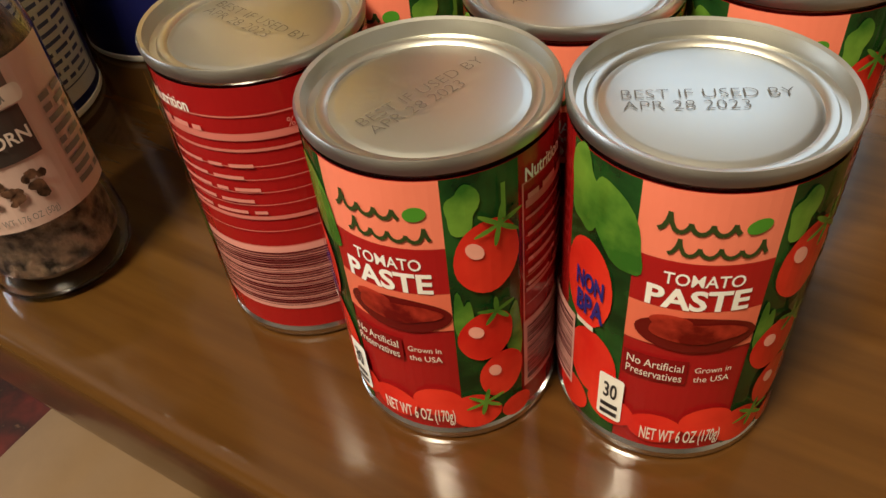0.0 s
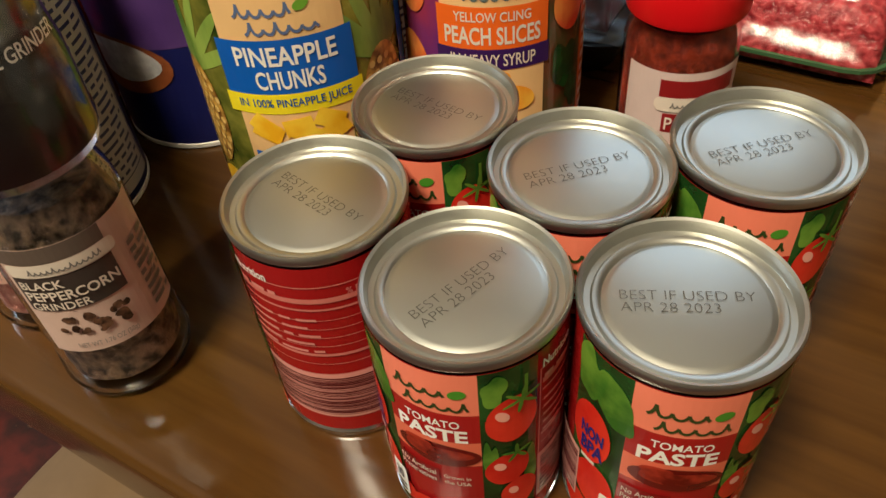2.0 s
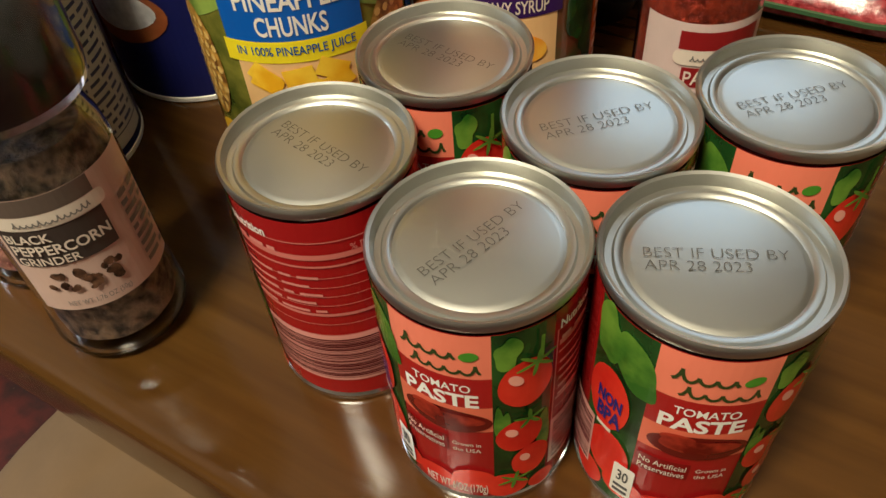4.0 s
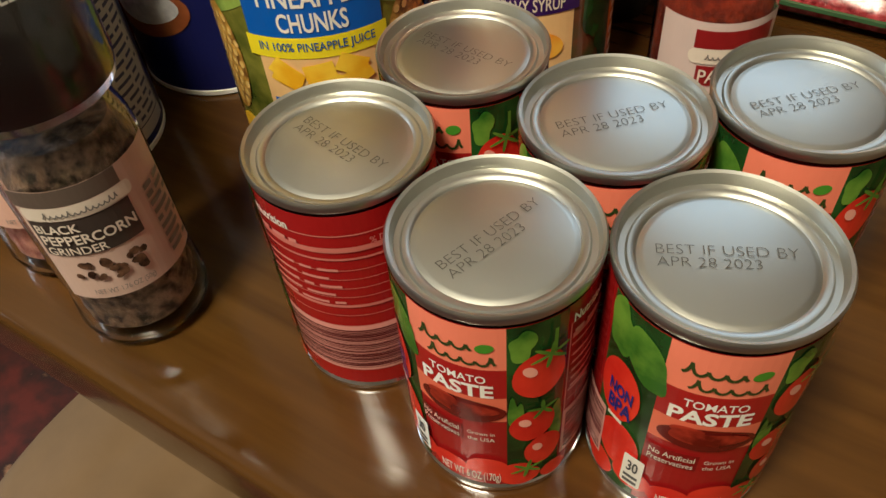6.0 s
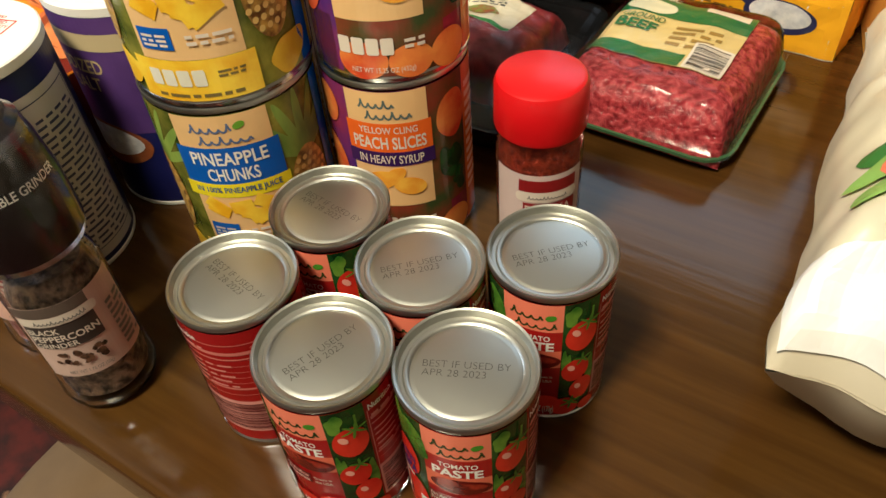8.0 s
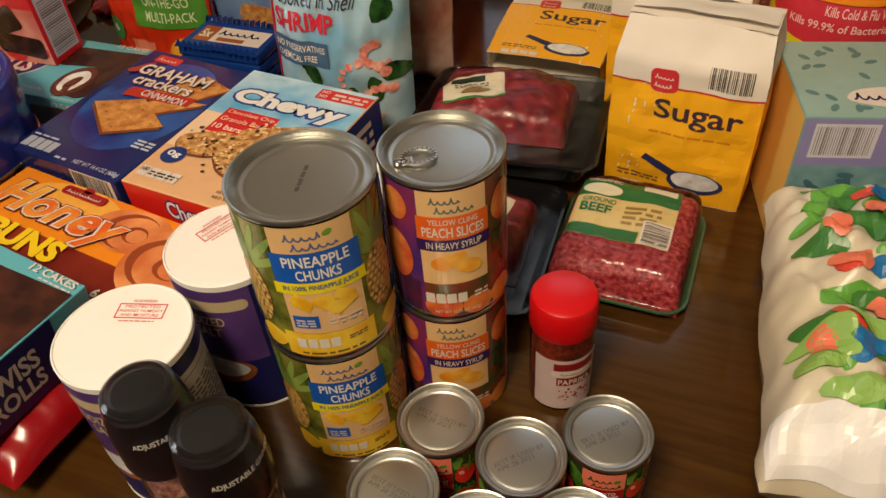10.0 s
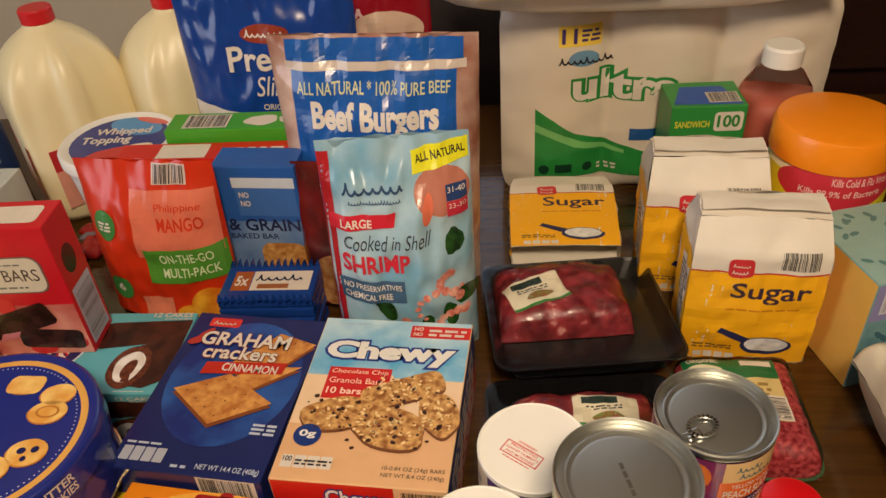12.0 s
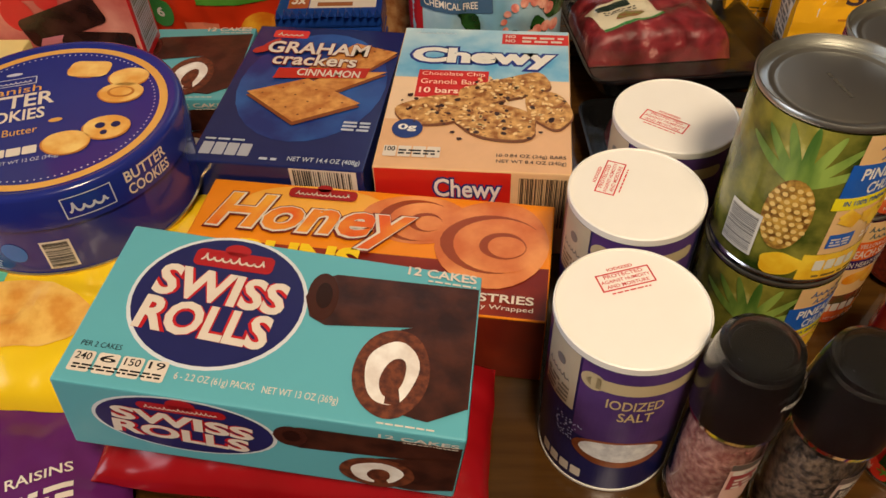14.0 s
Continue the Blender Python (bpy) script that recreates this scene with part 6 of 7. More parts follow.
# ---- paper goods and cleaning ----
def canister():
    o = thing("wipes_canister", "yellow disinfecting wipes canister with orange lid", "wipes canister", at(0.4990, 0.6400, -38))
    r = 0.066
    sharp_lathe("body", [(0, 0), (r - 0.004, 0), (r, 0.004), (r, 0.160), (r - 0.003, 0.166)], ink(236, 226, 190, 0.35), o)
    OR = ink(244, 140, 16, 0.32, 0.05)
    sharp_lathe("lid", [(r - 0.001, 0.160), (r + 0.002, 0.162), (r + 0.002, 0.192), (r - 0.001, 0.198), (r - 0.008, 0.200), (0, 0.201)], OR, o, "orange plastic lid", n=90)
    f, st, deg = cyl(r, 0.031), 0.005, r * math.pi / 180
    draw(o, f, "label", [rect(-80 * deg, -0.006, 80 * deg, 0.120)], ink(236, 222, 40, 0.35), 1, st, "yellow label")
    draw(o, f, "label_panel", [ell(0, 0.112, 62 * deg, 0.026)], ink(214, 54, 70, 0.35), 2, st)
    draw(o, f, "lettering", [T("Kills Cold & Flu Virus", -8 * deg, 0.117, 46 * deg, 0.127, 0.01), T("Kills 99.9% of Bacteria", -36 * deg, 0.103, 42 * deg, 0.111, 0.01)], ink(248, 206, 200, 0.35), 3, st)
    draw(o, f, "brand_mark", [rrect(-6 * deg, 0.072, 18 * deg, 0.084, 0.005)], BLACK, 3, st)
    draw(o, f, "brand_mark", [rrect(18 * deg, 0.072, 42 * deg, 0.084, 0.005)], ink(190, 206, 220, 0.35), 3, st)
    draw(o, f, "title_lettering", [T("DISINFECTING", -40 * deg, 0.050, 46 * deg, 0.066, 0.03), T("WIPES", -20 * deg, 0.030, 26 * deg, 0.046, 0.03)], ink(206, 60, 20, 0.35), 3, st)


canister()


def tissue_box():
    w, d, h = 0.118, 0.122, 0.137
    o, F, TP, R, L = carton("tissue_box", "square cardboard tissue box, blue-green with yellow side", "tissue box", at(0.443, 0.505, -15), w, d, h, ink(120, 160, 160, 0.45, 0.06))
    draw(o, L, "label_panel", [rect(0.001, 0.001, d - 0.001, h - 0.001)], ink(226, 178, 84, 0.45, 0.08, grain=30), 1)
    draw(o, F, "label_panel", [rect(0.001, 0.001, w - 0.001, h * 0.66)], food((96, 140, 150), (130, 170, 172), 40, 0.45, 0.0), 1)
    draw(o, F, "label_panel", [rect(0.001, h * 0.66, w - 0.001, h - 0.001)], ink(146, 140, 190, 0.45), 1)
    draw(o, F, "barcode", [rect(w * 0.08, h * 0.72, w * 0.50, h * 0.96)], ink(216, 214, 224, 0.45), 2)
    draw(o, F, "barcode", barcode(w * 0.10, h * 0.74, w * 0.48, h * 0.94, 24, 4), GREY, 3)
    rnd = random.Random(2)
    draw(o, F, "printed_leaf", [ell(rnd.uniform(0.01, w - 0.01), rnd.uniform(0.01, h * 0.6), 0.007, 0.003, 12, rnd.uniform(0, 180)) for _ in range(22)], ink(70, 110, 124, 0.45), 2)
    draw(o, TP, "label_panel", [rect(0.001, 0.001, w - 0.001, d - 0.001)], ink(146, 176, 166, 0.45), 1)
    draw(o, TP, "printed_leaf", [ell(rnd.uniform(0.01, w - 0.01), rnd.uniform(0.01, d - 0.01), 0.006, 0.003, 12, rnd.uniform(0, 180)) for _ in range(20)], ink(90, 130, 126, 0.45), 2)
    draw(o, TP, "brand_mark", [ell(w * 0.62, d * 0.25, 0.036, 0.015, wob=0.05)], OFFWHITE, 3)
    draw(o, TP, "brand_mark", script(w * 0.36, d * 0.20, w * 0.9, d * 0.30, 4), ink(50, 40, 90, 0.45), 4)


tissue_box()


def sandwich_box():
    w, d, h = 0.092, 0.070, 0.177
    o, F, TP, R, L = carton("sandwich_bag_box", "green and blue sandwich bag box", "bag box", at(0.448, 0.797, -28), w, d, h, ink(46, 140, 60, 0.4))
    draw(o, TP, "label_panel", [[(0.004, 0.008), (w - 0.004, 0.004), (w - 0.02, d * 0.8), (0.02, d * 0.8)]], ink(34, 84, 170, 0.4), 1)
    draw(o, TP, "barcode", [rect(w * 0.52, d * 0.15, w * 0.94, d * 0.55)], OFFWHITE, 2)
    draw(o, TP, "barcode", barcode(w * 0.54, d * 0.17, w * 0.92, d * 0.53, 24, 3), BLACK, 3)
    draw(o, F, "badge", [rrect(w * 0.58, h - 0.034, w * 0.96, h - 0.008, 0.005)], OFFWHITE, 1)
    draw(o, F, "lettering", [T("100", w * 0.62, h - 0.029, w * 0.92, h - 0.012, 0.03)], GREEN, 2)
    draw(o, F, "lettering", [T("SANDWICH", w * 0.06, h - 0.028, w * 0.52, h - 0.019, 0.02)], ink(220, 210, 60, 0.4), 2)
    draw(o, F, "badge", [rect(w * 0.05, h * 0.2, w * 0.95, h * 0.7)], ink(34, 84, 170, 0.4), 1)


sandwich_box()


def towels():
    o = thing("paper_towel_pack", "white plastic-wrapped pack of paper towel rolls with green print", "paper towels", at(0.4780, 0.929, -30))
    w, d, h = 0.43, 0.16, 0.275
    PLAST = ink(222, 208, 188, 0.35, 0.05, grain=14, bump=0.05)
    def side(u, v, k, a):
        s = abs(math.sin(math.pi * (u + 0.215) / 0.1434)) ** 0.7
        e = min(1, (v / h) / 0.10, (1 - v / h) / 0.08) ** 0.5 if 0 < v < h else 0
        wob = 0.003 * noise.noise(Vector((u * 22 + a, v * 22, 4))) + 0.0015 * noise.noise(Vector((u * 60, v * 50, a)))
        y = -(d / 2 - 0.022) - 0.020 * s * e - k - wob
        p = Vector((u * (0.95 + 0.05 * e), y, v))
        if a in (90, 270):
            p = Vector((u, y + d / 2 - w / 2, v))
        return Matrix.Rotation(radians(a), 3, "Z") @ p
    fs = {a: (lambda u, v, k, a=a: side(u, v, k, a)) for a in (0, 90, 180, 270)}
    for a in fs:
        ww = w if a in (0, 180) else d - 0.03
        part("wrapped_side", grid_bm(fs[a], -ww / 2, ww / 2, 0, h, 60, 40), PLAST, o, smooth=True)
    part("wrapped_top", grid_bm(lambda u, v, k: Vector((u, v, h - 0.004 + 0.004 * noise.noise(Vector((u * 20, v * 20, 1))))), -w / 2 + 0.004, w / 2 - 0.004, -d / 2 + 0.018, d / 2 - 0.018, 20, 20), PLAST, o, smooth=True)
    f, st = (lambda u, v, k: fs[0](u - 0.093, v, k)), (0.006, 0.006)
    G1, G2 = ink(40, 138, 62, 0.35), ink(24, 110, 52, 0.35)
    draw(o, f, "label_panel", [[(-0.075, 0.025), (0.12, 0.025), (0.12, 0.055), (0.04, 0.075), (-0.02, 0.095), (-0.075, 0.135)]], G1, 2, st)
    draw(o, f, "label_panel", [[(-0.075, 0.112), (-0.01, 0.082), (0.05, 0.066), (0.05, 0.060), (-0.02, 0.074), (-0.075, 0.100)]], ink(120, 190, 110, 0.35), 3, st)
    draw(o, f, "title_shadow", [T("ultra", -0.028, 0.140, 0.118, 0.190, 0.09)], G1, 2, st)
    draw(o, f, "title_lettering", [T("ultra", -0.025, 0.144, 0.114, 0.186, 0.03)], OFFWHITE, 3, st)
    draw(o, f, "brand_mark", [ell(-0.012, 0.205, 0.020, 0.011)], ink(110, 150, 180, 0.35), 2, st)
    draw(o, f, "brand_mark", script(-0.045, 0.197, 0.028, 0.209, 3), BLACK, 3, st)
    draw(o, f, "badge", [rect(-0.046, 0.222, 0.010, 0.250)], ink(240, 206, 80, 0.35), 2, st)
    draw(o, f, "lettering", [T("11", -0.042, 0.226, -0.022, 0.246, 0.03)] + bars(-0.016, 0.228, 0.008, 0.246, 3, 3), ink(70, 50, 110, 0.35), 3, st)
    draw(o, f, "label_panel", [[(0.055, 0.082), (0.10, 0.086), (0.10, 0.104), (0.055, 0.100)]], ink(30, 86, 150, 0.35), 4, st)
    draw(o, f, "badge", [ell(-0.062, 0.040, 0.0075), ell(0.0, 0.040, 0.007), rect(-0.046, 0.033, -0.022, 0.047)], ink(20, 60, 40, 0.35), 4, st)
    draw(o, f, "lettering", bars(0.014, 0.034, 0.040, 0.046, 2, 4), OFFWHITE, 4, st)
    o2 = thing("chip_bag", "white and yellow plastic snack bag lying on the towel pack", "snack bag", at(0.42, 0.925, -30, 0.272))
    f2 = pillow(o2, 0.47, 0.22, 0.085, ink(230, 222, 206, 0.25, 0.05), 9, 0.006)
    draw(o2, f2, "label_panel", [rect(-0.19, -0.125, 0.02, -0.06), rect(0.12, -0.12, 0.19, 0.10)], ink(240, 190, 30, 0.25), 2, (0.008, 0.008))
    draw(o2, f2, "label_stripe", [rect(-0.19, -0.06, -0.02, -0.045)], BLUE, 3, (0.008, 0.008))


towels()


def soap_jug():
    o = thing("soap_bottle", "clear bottle of pink-orange liquid soap with white cap", "soap bottle", at(0.527, 0.757, -30))
    def loft(name, rings, mat_, label=""):
        bm = bmesh.new()
        n, rs = 40, []
        for a, b, z in rings:
            rs.append([bm.verts.new((a * math.cos(i * 6.28319 / n), b * math.sin(i * 6.28319 / n), z)) for i in range(n)])
        for p, q in zip(rs, rs[1:]):
            for i in range(n):
                bm.faces.new((p[i], p[(i + 1) % n], q[(i + 1) % n], q[i]))
        bm.faces.new(rs[-1])
        bm.faces.new(rs[0][::-1])
        part(name, bm, mat_, o, label, True)
    loft("bottle", [(0.048, 0.036, 0), (0.052, 0.040, 0.006), (0.052, 0.040, 0.12), (0.050, 0.039, 0.155), (0.042, 0.035, 0.185), (0.028, 0.026, 0.205), (0.020, 0.020, 0.212), (0.020, 0.020, 0.220)], clear("tinted_plastic", (1.0, 0.92, 0.90), 0.05, 1.15), "clear plastic bottle")
    loft("soap", [(0.045, 0.033, 0.004), (0.049, 0.037, 0.010), (0.049, 0.037, 0.12), (0.047, 0.036, 0.152), (0.042, 0.034, 0.172)], ink(226, 124, 100, 0.36), "pink-orange liquid soap")
    sharp_lathe("cap", [(0.021, 0.213), (0.0235, 0.214), (0.0235, 0.235), (0.021, 0.238), (0, 0.238)], WHITE, o, "white plastic cap")


soap_jug()


# ---- bags at the back ----
SKYB = food((118, 166, 190), (180, 204, 214), 12, 0.22, 0.0)
def shrimp():
    o = thing("shrimp_bag", "pale blue frozen shrimp pouch standing upright", "frozen food bag", at(0.0060, 0.7470, -24) @ Matrix.Diagonal((0.90, 1, 1, 1)))
    w, h = 0.172, 0.255
    f = pouch(o, w, h, 0.085, SKYB, 11, 0.12, 0.0055, 0.45)
    st = (0.006, 0.006)
    draw(o, f, "label_stripe", [rect(-w / 2, 0.02, -w / 2 + 0.014, h - 0.01)], ink(176, 34, 40, 0.22), 1, st)
    draw(o, f, "brand_mark", script(-0.060, h * 0.80, 0.010, h * 0.855, 2) + script(-0.055, h * 0.765, 0.005, h * 0.785, 3), ink(50, 76, 110, 0.22), 2, st)
    draw(o, f, "badge", [[(0.020, h * 0.86), (0.084, h * 0.90), (0.084, h * 0.985), (0.020, h * 0.95)]], ink(232, 226, 40, 0.22), 2, st)
    draw(o, f, "lettering", [T("ALL NATURAL", 0.024, h * 0.912, 0.080, h * 0.945, 0.02, rot=6)], BLACK, 3, st)
    draw(o, f, "badge", [ell(0.052, h * 0.79, 0.032, 0.024)], ink(190, 120, 100, 0.22), 1, st)
    draw(o, f, "picture", [ell(0.034, h * 0.73, 0.006, 0.016, rot=-10)], ink(230, 120, 90, 0.22), 2, st)
    draw(o, f, "badge", [rect(0.056, h * 0.755, 0.080, h * 0.815)], ink(40, 62, 110, 0.22), 3, st)
    draw(o, f, "badge", [rect(0.056, h * 0.69, 0.080, h * 0.752)], ink(200, 50, 70, 0.22), 3, st)
    draw(o, f, "lettering", [T("31-40", 0.058, h * 0.785, 0.078, h * 0.806), T("23-30", 0.058, h * 0.725, 0.078, h * 0.745)], OFFWHITE, 4, st)
    draw(o, f, "label_panel", [[(-w / 2 + 0.006, h * 0.665), (-0.005, h * 0.68), (-0.002, h * 0.735), (-w / 2 + 0.006, h * 0.725)]], ink(206, 40, 56, 0.22), 3, st)
    draw(o, f, "lettering", [T("LARGE", -0.066, h * 0.680, -0.030, h * 0.712, 0.02)], OFFWHITE, 4, st)
    draw(o, f, "lettering", [T("Cooked in Shell", -0.064, h * 0.590, 0.036, h * 0.650, 0.0, 0.3)], ink(56, 60, 70, 0.22), 3, st)
    draw(o, f, "title_lettering", [T("SHRIMP", -0.068, h * 0.492, 0.010, h * 0.570, 0.03)], ink(200, 40, 56, 0.22), 3, st)
    draw(o, f, "label_panel", [rect(-0.074, h * 0.355, 0.002, h * 0.455)], ink(60, 90, 120, 0.22), 3, st)
    draw(o, f, "lettering", [T("NO PRESERVATIVES", -0.070, h * 0.412, -0.002, h * 0.438, 0.01), T("CHEMICAL FREE", -0.070, h * 0.370, -0.014, h * 0.396, 0.01)], OFFWHITE, 4, st)
    rnd = random.Random(21)
    draw(o, f, "picture", [ell(rnd.uniform(-0.04, 0.075), h * rnd.uniform(0.12, 0.40), 0.015, 0.009, 14, rnd.uniform(0, 180), 0.08, i) for i in range(12)] + [ell(0.062, h * 0.585, 0.010, 0.014, 14, 20, 0.15, 3), ell(0.07, h * 0.32, 0.008, 0.012, 14, 60, 0.12, 5)], LEAFD, 2, st)
    prawns = []
    for cx, cy, r0, a0 in ((0.040, 0.22, 0.026, 20), (0.020, 0.15, 0.022, 160), (0.060, 0.12, 0.022, 60), (0.058, 0.32, 0.016, 100), (-0.01, 0.10, 0.018, 10)):
        for k in range(9):
            a = radians(a0 + k * 26)
            prawns.append(ell(cx + r0 * math.cos(a), h * (cy + 0.09) + r0 * 0.7 * math.sin(a), 0.0062 - 0.0004 * k, 0.0056 - 0.0004 * k, 10))
    draw(o, f, "picture", prawns, food((206, 110, 96), (240, 180, 160), 90, 0.22, 0.0), 4, st)


shrimp()


def burgers():
    o = thing("beef_burger_bag", "clear zip bag of frozen beef burgers with blue label", "frozen food bag", at(0.042, 0.878, -33))
    w, h = 0.220, 0.315
    f = pouch(o, w, h, 0.105, food((150, 96, 78), (206, 176, 160), 16, 0.2, 0.2), 15, 0.05, 0.005, 0.45, 0.06)
    st = (0.006, 0.006)
    B = ink(28, 88, 168, 0.2)
    draw(o, f, "label_panel", [rect(-0.086, h * 0.560, 0.088, h * 0.890)], B, 2, st)
    draw(o, f, "label_panel", [rect(-0.090, h * 0.920, 0.095, h * 0.990)], B, 2, st)
    draw(o, f, "label_panel", [rect(-0.092, h * 0.890, 0.098, h * 0.920)], ink(206, 190, 176, 0.2), 1, st)
    draw(o, f, "lettering", [T("ALL NATURAL * 100% PURE BEEF", -0.080, h * 0.815, 0.082, h * 0.860, 0.01)], ink(206, 206, 160, 0.2), 3, st)
    draw(o, f, "title_lettering", [T("Beef Burgers", -0.066, h * 0.675, 0.070, h * 0.795, 0.04)], OFFWHITE, 3, st)
    draw(o, f, "lettering", bars(-0.060, h * 0.590, 0.062, h * 0.650, 2, 3), ink(180, 200, 220, 0.2), 3, st)
    draw(o, f, "label_panel", [rect(-0.06, h * 0.480, 0.06, h * 0.560)], ink(30, 40, 70, 0.2), 2, st)
    draw(o, f, "lettering", [T("LEAN", -0.035, h * 0.495, 0.010, h * 0.540, 0.03)], OFFWHITE, 3, st)
    o = thing("frozen_food_bag", "dark red frozen food pouch with tan picture", "frozen food bag", at(-0.005, 0.838, -32))
    f = pouch(o, 0.15, 0.195, 0.055, food((120, 26, 24), (70, 30, 22), 18, 0.22, 0.0), 17, 0.05, 0.003, 0.45)
    draw(o, f, "picture", [ell(-0.03, 0.05, 0.035, 0.04, wob=0.06)], food((150, 90, 50), (190, 140, 90), 90, 0.25, 0.0), 2, st)


burgers()


def mango():
    o = thing("mango_bag", "orange dried mango multi-pack pouch standing upright", "snack bag", at(-0.218, 0.948, -34))
    w, h = 0.165, 0.208
    f = pouch(o, w, h, 0.07, ink(204, 50, 16, 0.28, 0.12, grain=12), 19, 0.06, 0.0035, 0.5)
    st = (0.006, 0.006)
    draw(o, f, "label_panel", [rect(-0.016, h * 0.48, 0.080, h * 0.86)], ink(226, 120, 92, 0.28), 2, st)
    draw(o, f, "lettering", [T("Philippine", 0.014, h * 0.745, 0.066, h * 0.795), T("MANGO", 0.014, h * 0.645, 0.066, h * 0.72, 0.02)], ink(216, 60, 30, 0.28), 3, st)
    draw(o, f, "label_panel", [rect(-0.008, h * 0.32, 0.082, h * 0.54)], ink(84, 150, 50, 0.28), 3, st)
    draw(o, f, "lettering", [T("ON-THE-GO", 0.010, h * 0.45, 0.070, h * 0.51, 0.01), T("MULTI-PACK", 0.010, h * 0.36, 0.074, h * 0.42, 0.01)], ink(220, 232, 190, 0.28), 4, st)
    draw(o, f, "badge", [ell(-0.052, h * 0.26, 0.016), ell(-0.052, h * 0.66, 0.014, 0.018)], ink(60, 130, 60, 0.28), 3, st)
    draw(o, f, "lettering", [T("6", -0.057, h * 0.235, -0.047, h * 0.29, 0.03)] + bars(-0.060, h * 0.63, -0.044, h * 0.69, 3, 3), OFFWHITE, 4, st)
    draw(o, f, "barcode", [rect(0.012, h * 0.885, 0.052, h * 0.985)], ink(210, 190, 180, 0.28), 2, st)
    draw(o, f, "barcode", barcode(0.014, h * 0.89, 0.050, h * 0.98, 20, 3), BLACK, 3, st)
    draw(o, f, "picture", [ell(0.055, h * 0.15, 0.022, 0.024), ell(0.03, h * 0.1, 0.018, 0.014, wob=0.05)], food((206, 110, 20), (240, 176, 50), 40, 0.28, 0.0), 3, st)
    draw(o, f, "label_panel", [rect(-0.026, h * 0.06, 0.012, h * 0.22)], ink(226, 130, 100, 0.28), 2, st)


mango()


def grain_box():
    w, d, h = 0.098, 0.045, 0.192
    o, F, TP, R, L = carton("cereal_bar_box", "blue fruit and grain baked bar box", "food box", at(-0.092, 0.921, -33), w, d, h, ink(40, 92, 170, 0.34))
    draw(o, F, "label_panel", [rect(0.001, 0.001, w - 0.001, h * 0.62)], food((120, 150, 190), (60, 96, 160), 14, 0.34, 0.0), 1)
    draw(o, F, "label_panel", [rect(w * 0.24, h * 0.66, w * 0.96, h * 0.90)], ink(64, 110, 180, 0.34), 2)
    draw(o, F, "label_panel", [rect(w * 0.22, h * 0.86, w * 0.97, h * 0.93)], ink(206, 212, 220, 0.34), 3)
    draw(o, F, "lettering", [T("NO", w * 0.28, h * 0.79, w * 0.40, h * 0.83, 0.03), T("NO", w * 0.28, h * 0.73, w * 0.40, h * 0.77, 0.03)], OFFWHITE, 4)
    draw(o, F, "lettering", [T("& GRAIN", w * 0.06, h * 0.55, w * 0.95, h * 0.64, 0.02), T("BAKED BAR", w * 0.06, h * 0.49, w * 0.66, h * 0.53, 0.01)], ink(30, 40, 80, 0.34), 3)
    draw(o, F, "picture", [rrect(w * 0.40, h * 0.14, w * 0.98, h * 0.46, 0.014)], food((176, 110, 50), (224, 170, 100), 120, 0.4, 0.0), 3)


grain_box()


def knoppers():
    o = thing("wafer_pack", "blue plastic-wrapped five-pack of wafer bars", "snack pack", at(-0.1220, 0.8460, -29))
    BL = ink(24, 62, 140, 0.2, 0.15)
    w, d, h = 0.108, 0.062, 0.076
    for i in range(5):
        bm = box_bm(w, d * 0.98, h / 5 - 0.0012, 0.003, i * h / 5)
        for v in bm.verts:
            v.co += 0.0016 * Vector((noise.noise(v.co * 90 + Vector((i, 0, 0))), noise.noise(v.co * 90 + Vector((0, i, 9))), 0))
        part("wafer_bar", bm, BL, o)
    rnd = random.Random(4)
    for s in (-1, 1):
        bm = bmesh.new()
        k = 14
        for i in range(k):
            x0, x1 = -w / 2 + w * i / k, -w / 2 + w * (i + 1) / k
            a, b, c = bm.verts.new((x0, s * d * 0.47, h - 0.004)), bm.verts.new((x1, s * d * 0.47, h - 0.004)), bm.verts.new(((x0 + x1) / 2, s * (d * 0.47 + 0.010), h + 0.004 * rnd.random()))
            e = bm.verts.new(((x0 + x1) / 2, s * d * 0.47, h + 0.006))
            bm.faces.new((a, b, c)), bm.faces.new((a, c, e)), bm.faces.new((b, e, c))
        part("wrapper_fringe", bm, BL, o)
    g = flat_top(h - 0.0008)
    draw(o, g, "label", [rect(-0.044, -0.024, 0.050, 0.024)], BL, 1)
    draw(o, g, "label_panel", [rect(-0.020, -0.016, 0.048, 0.018)], OFFWHITE, 2)
    draw(o, g, "badge", [rect(-0.042, -0.016, -0.021, 0.018)], ink(170, 90, 40, 0.3), 2)
    draw(o, g, "lettering", [T("5x", -0.039, -0.008, -0.024, 0.010, 0.03)], OFFWHITE, 3)
    draw(o, g, "brand_mark", script(-0.016, 0.000, 0.040, 0.013, 3), ink(30, 34, 70, 0.3), 3)
    draw(o, g, "picture", [rect(-0.012, -0.013, 0.024, -0.005)], ink(160, 96, 50, 0.3), 3)


knoppers()


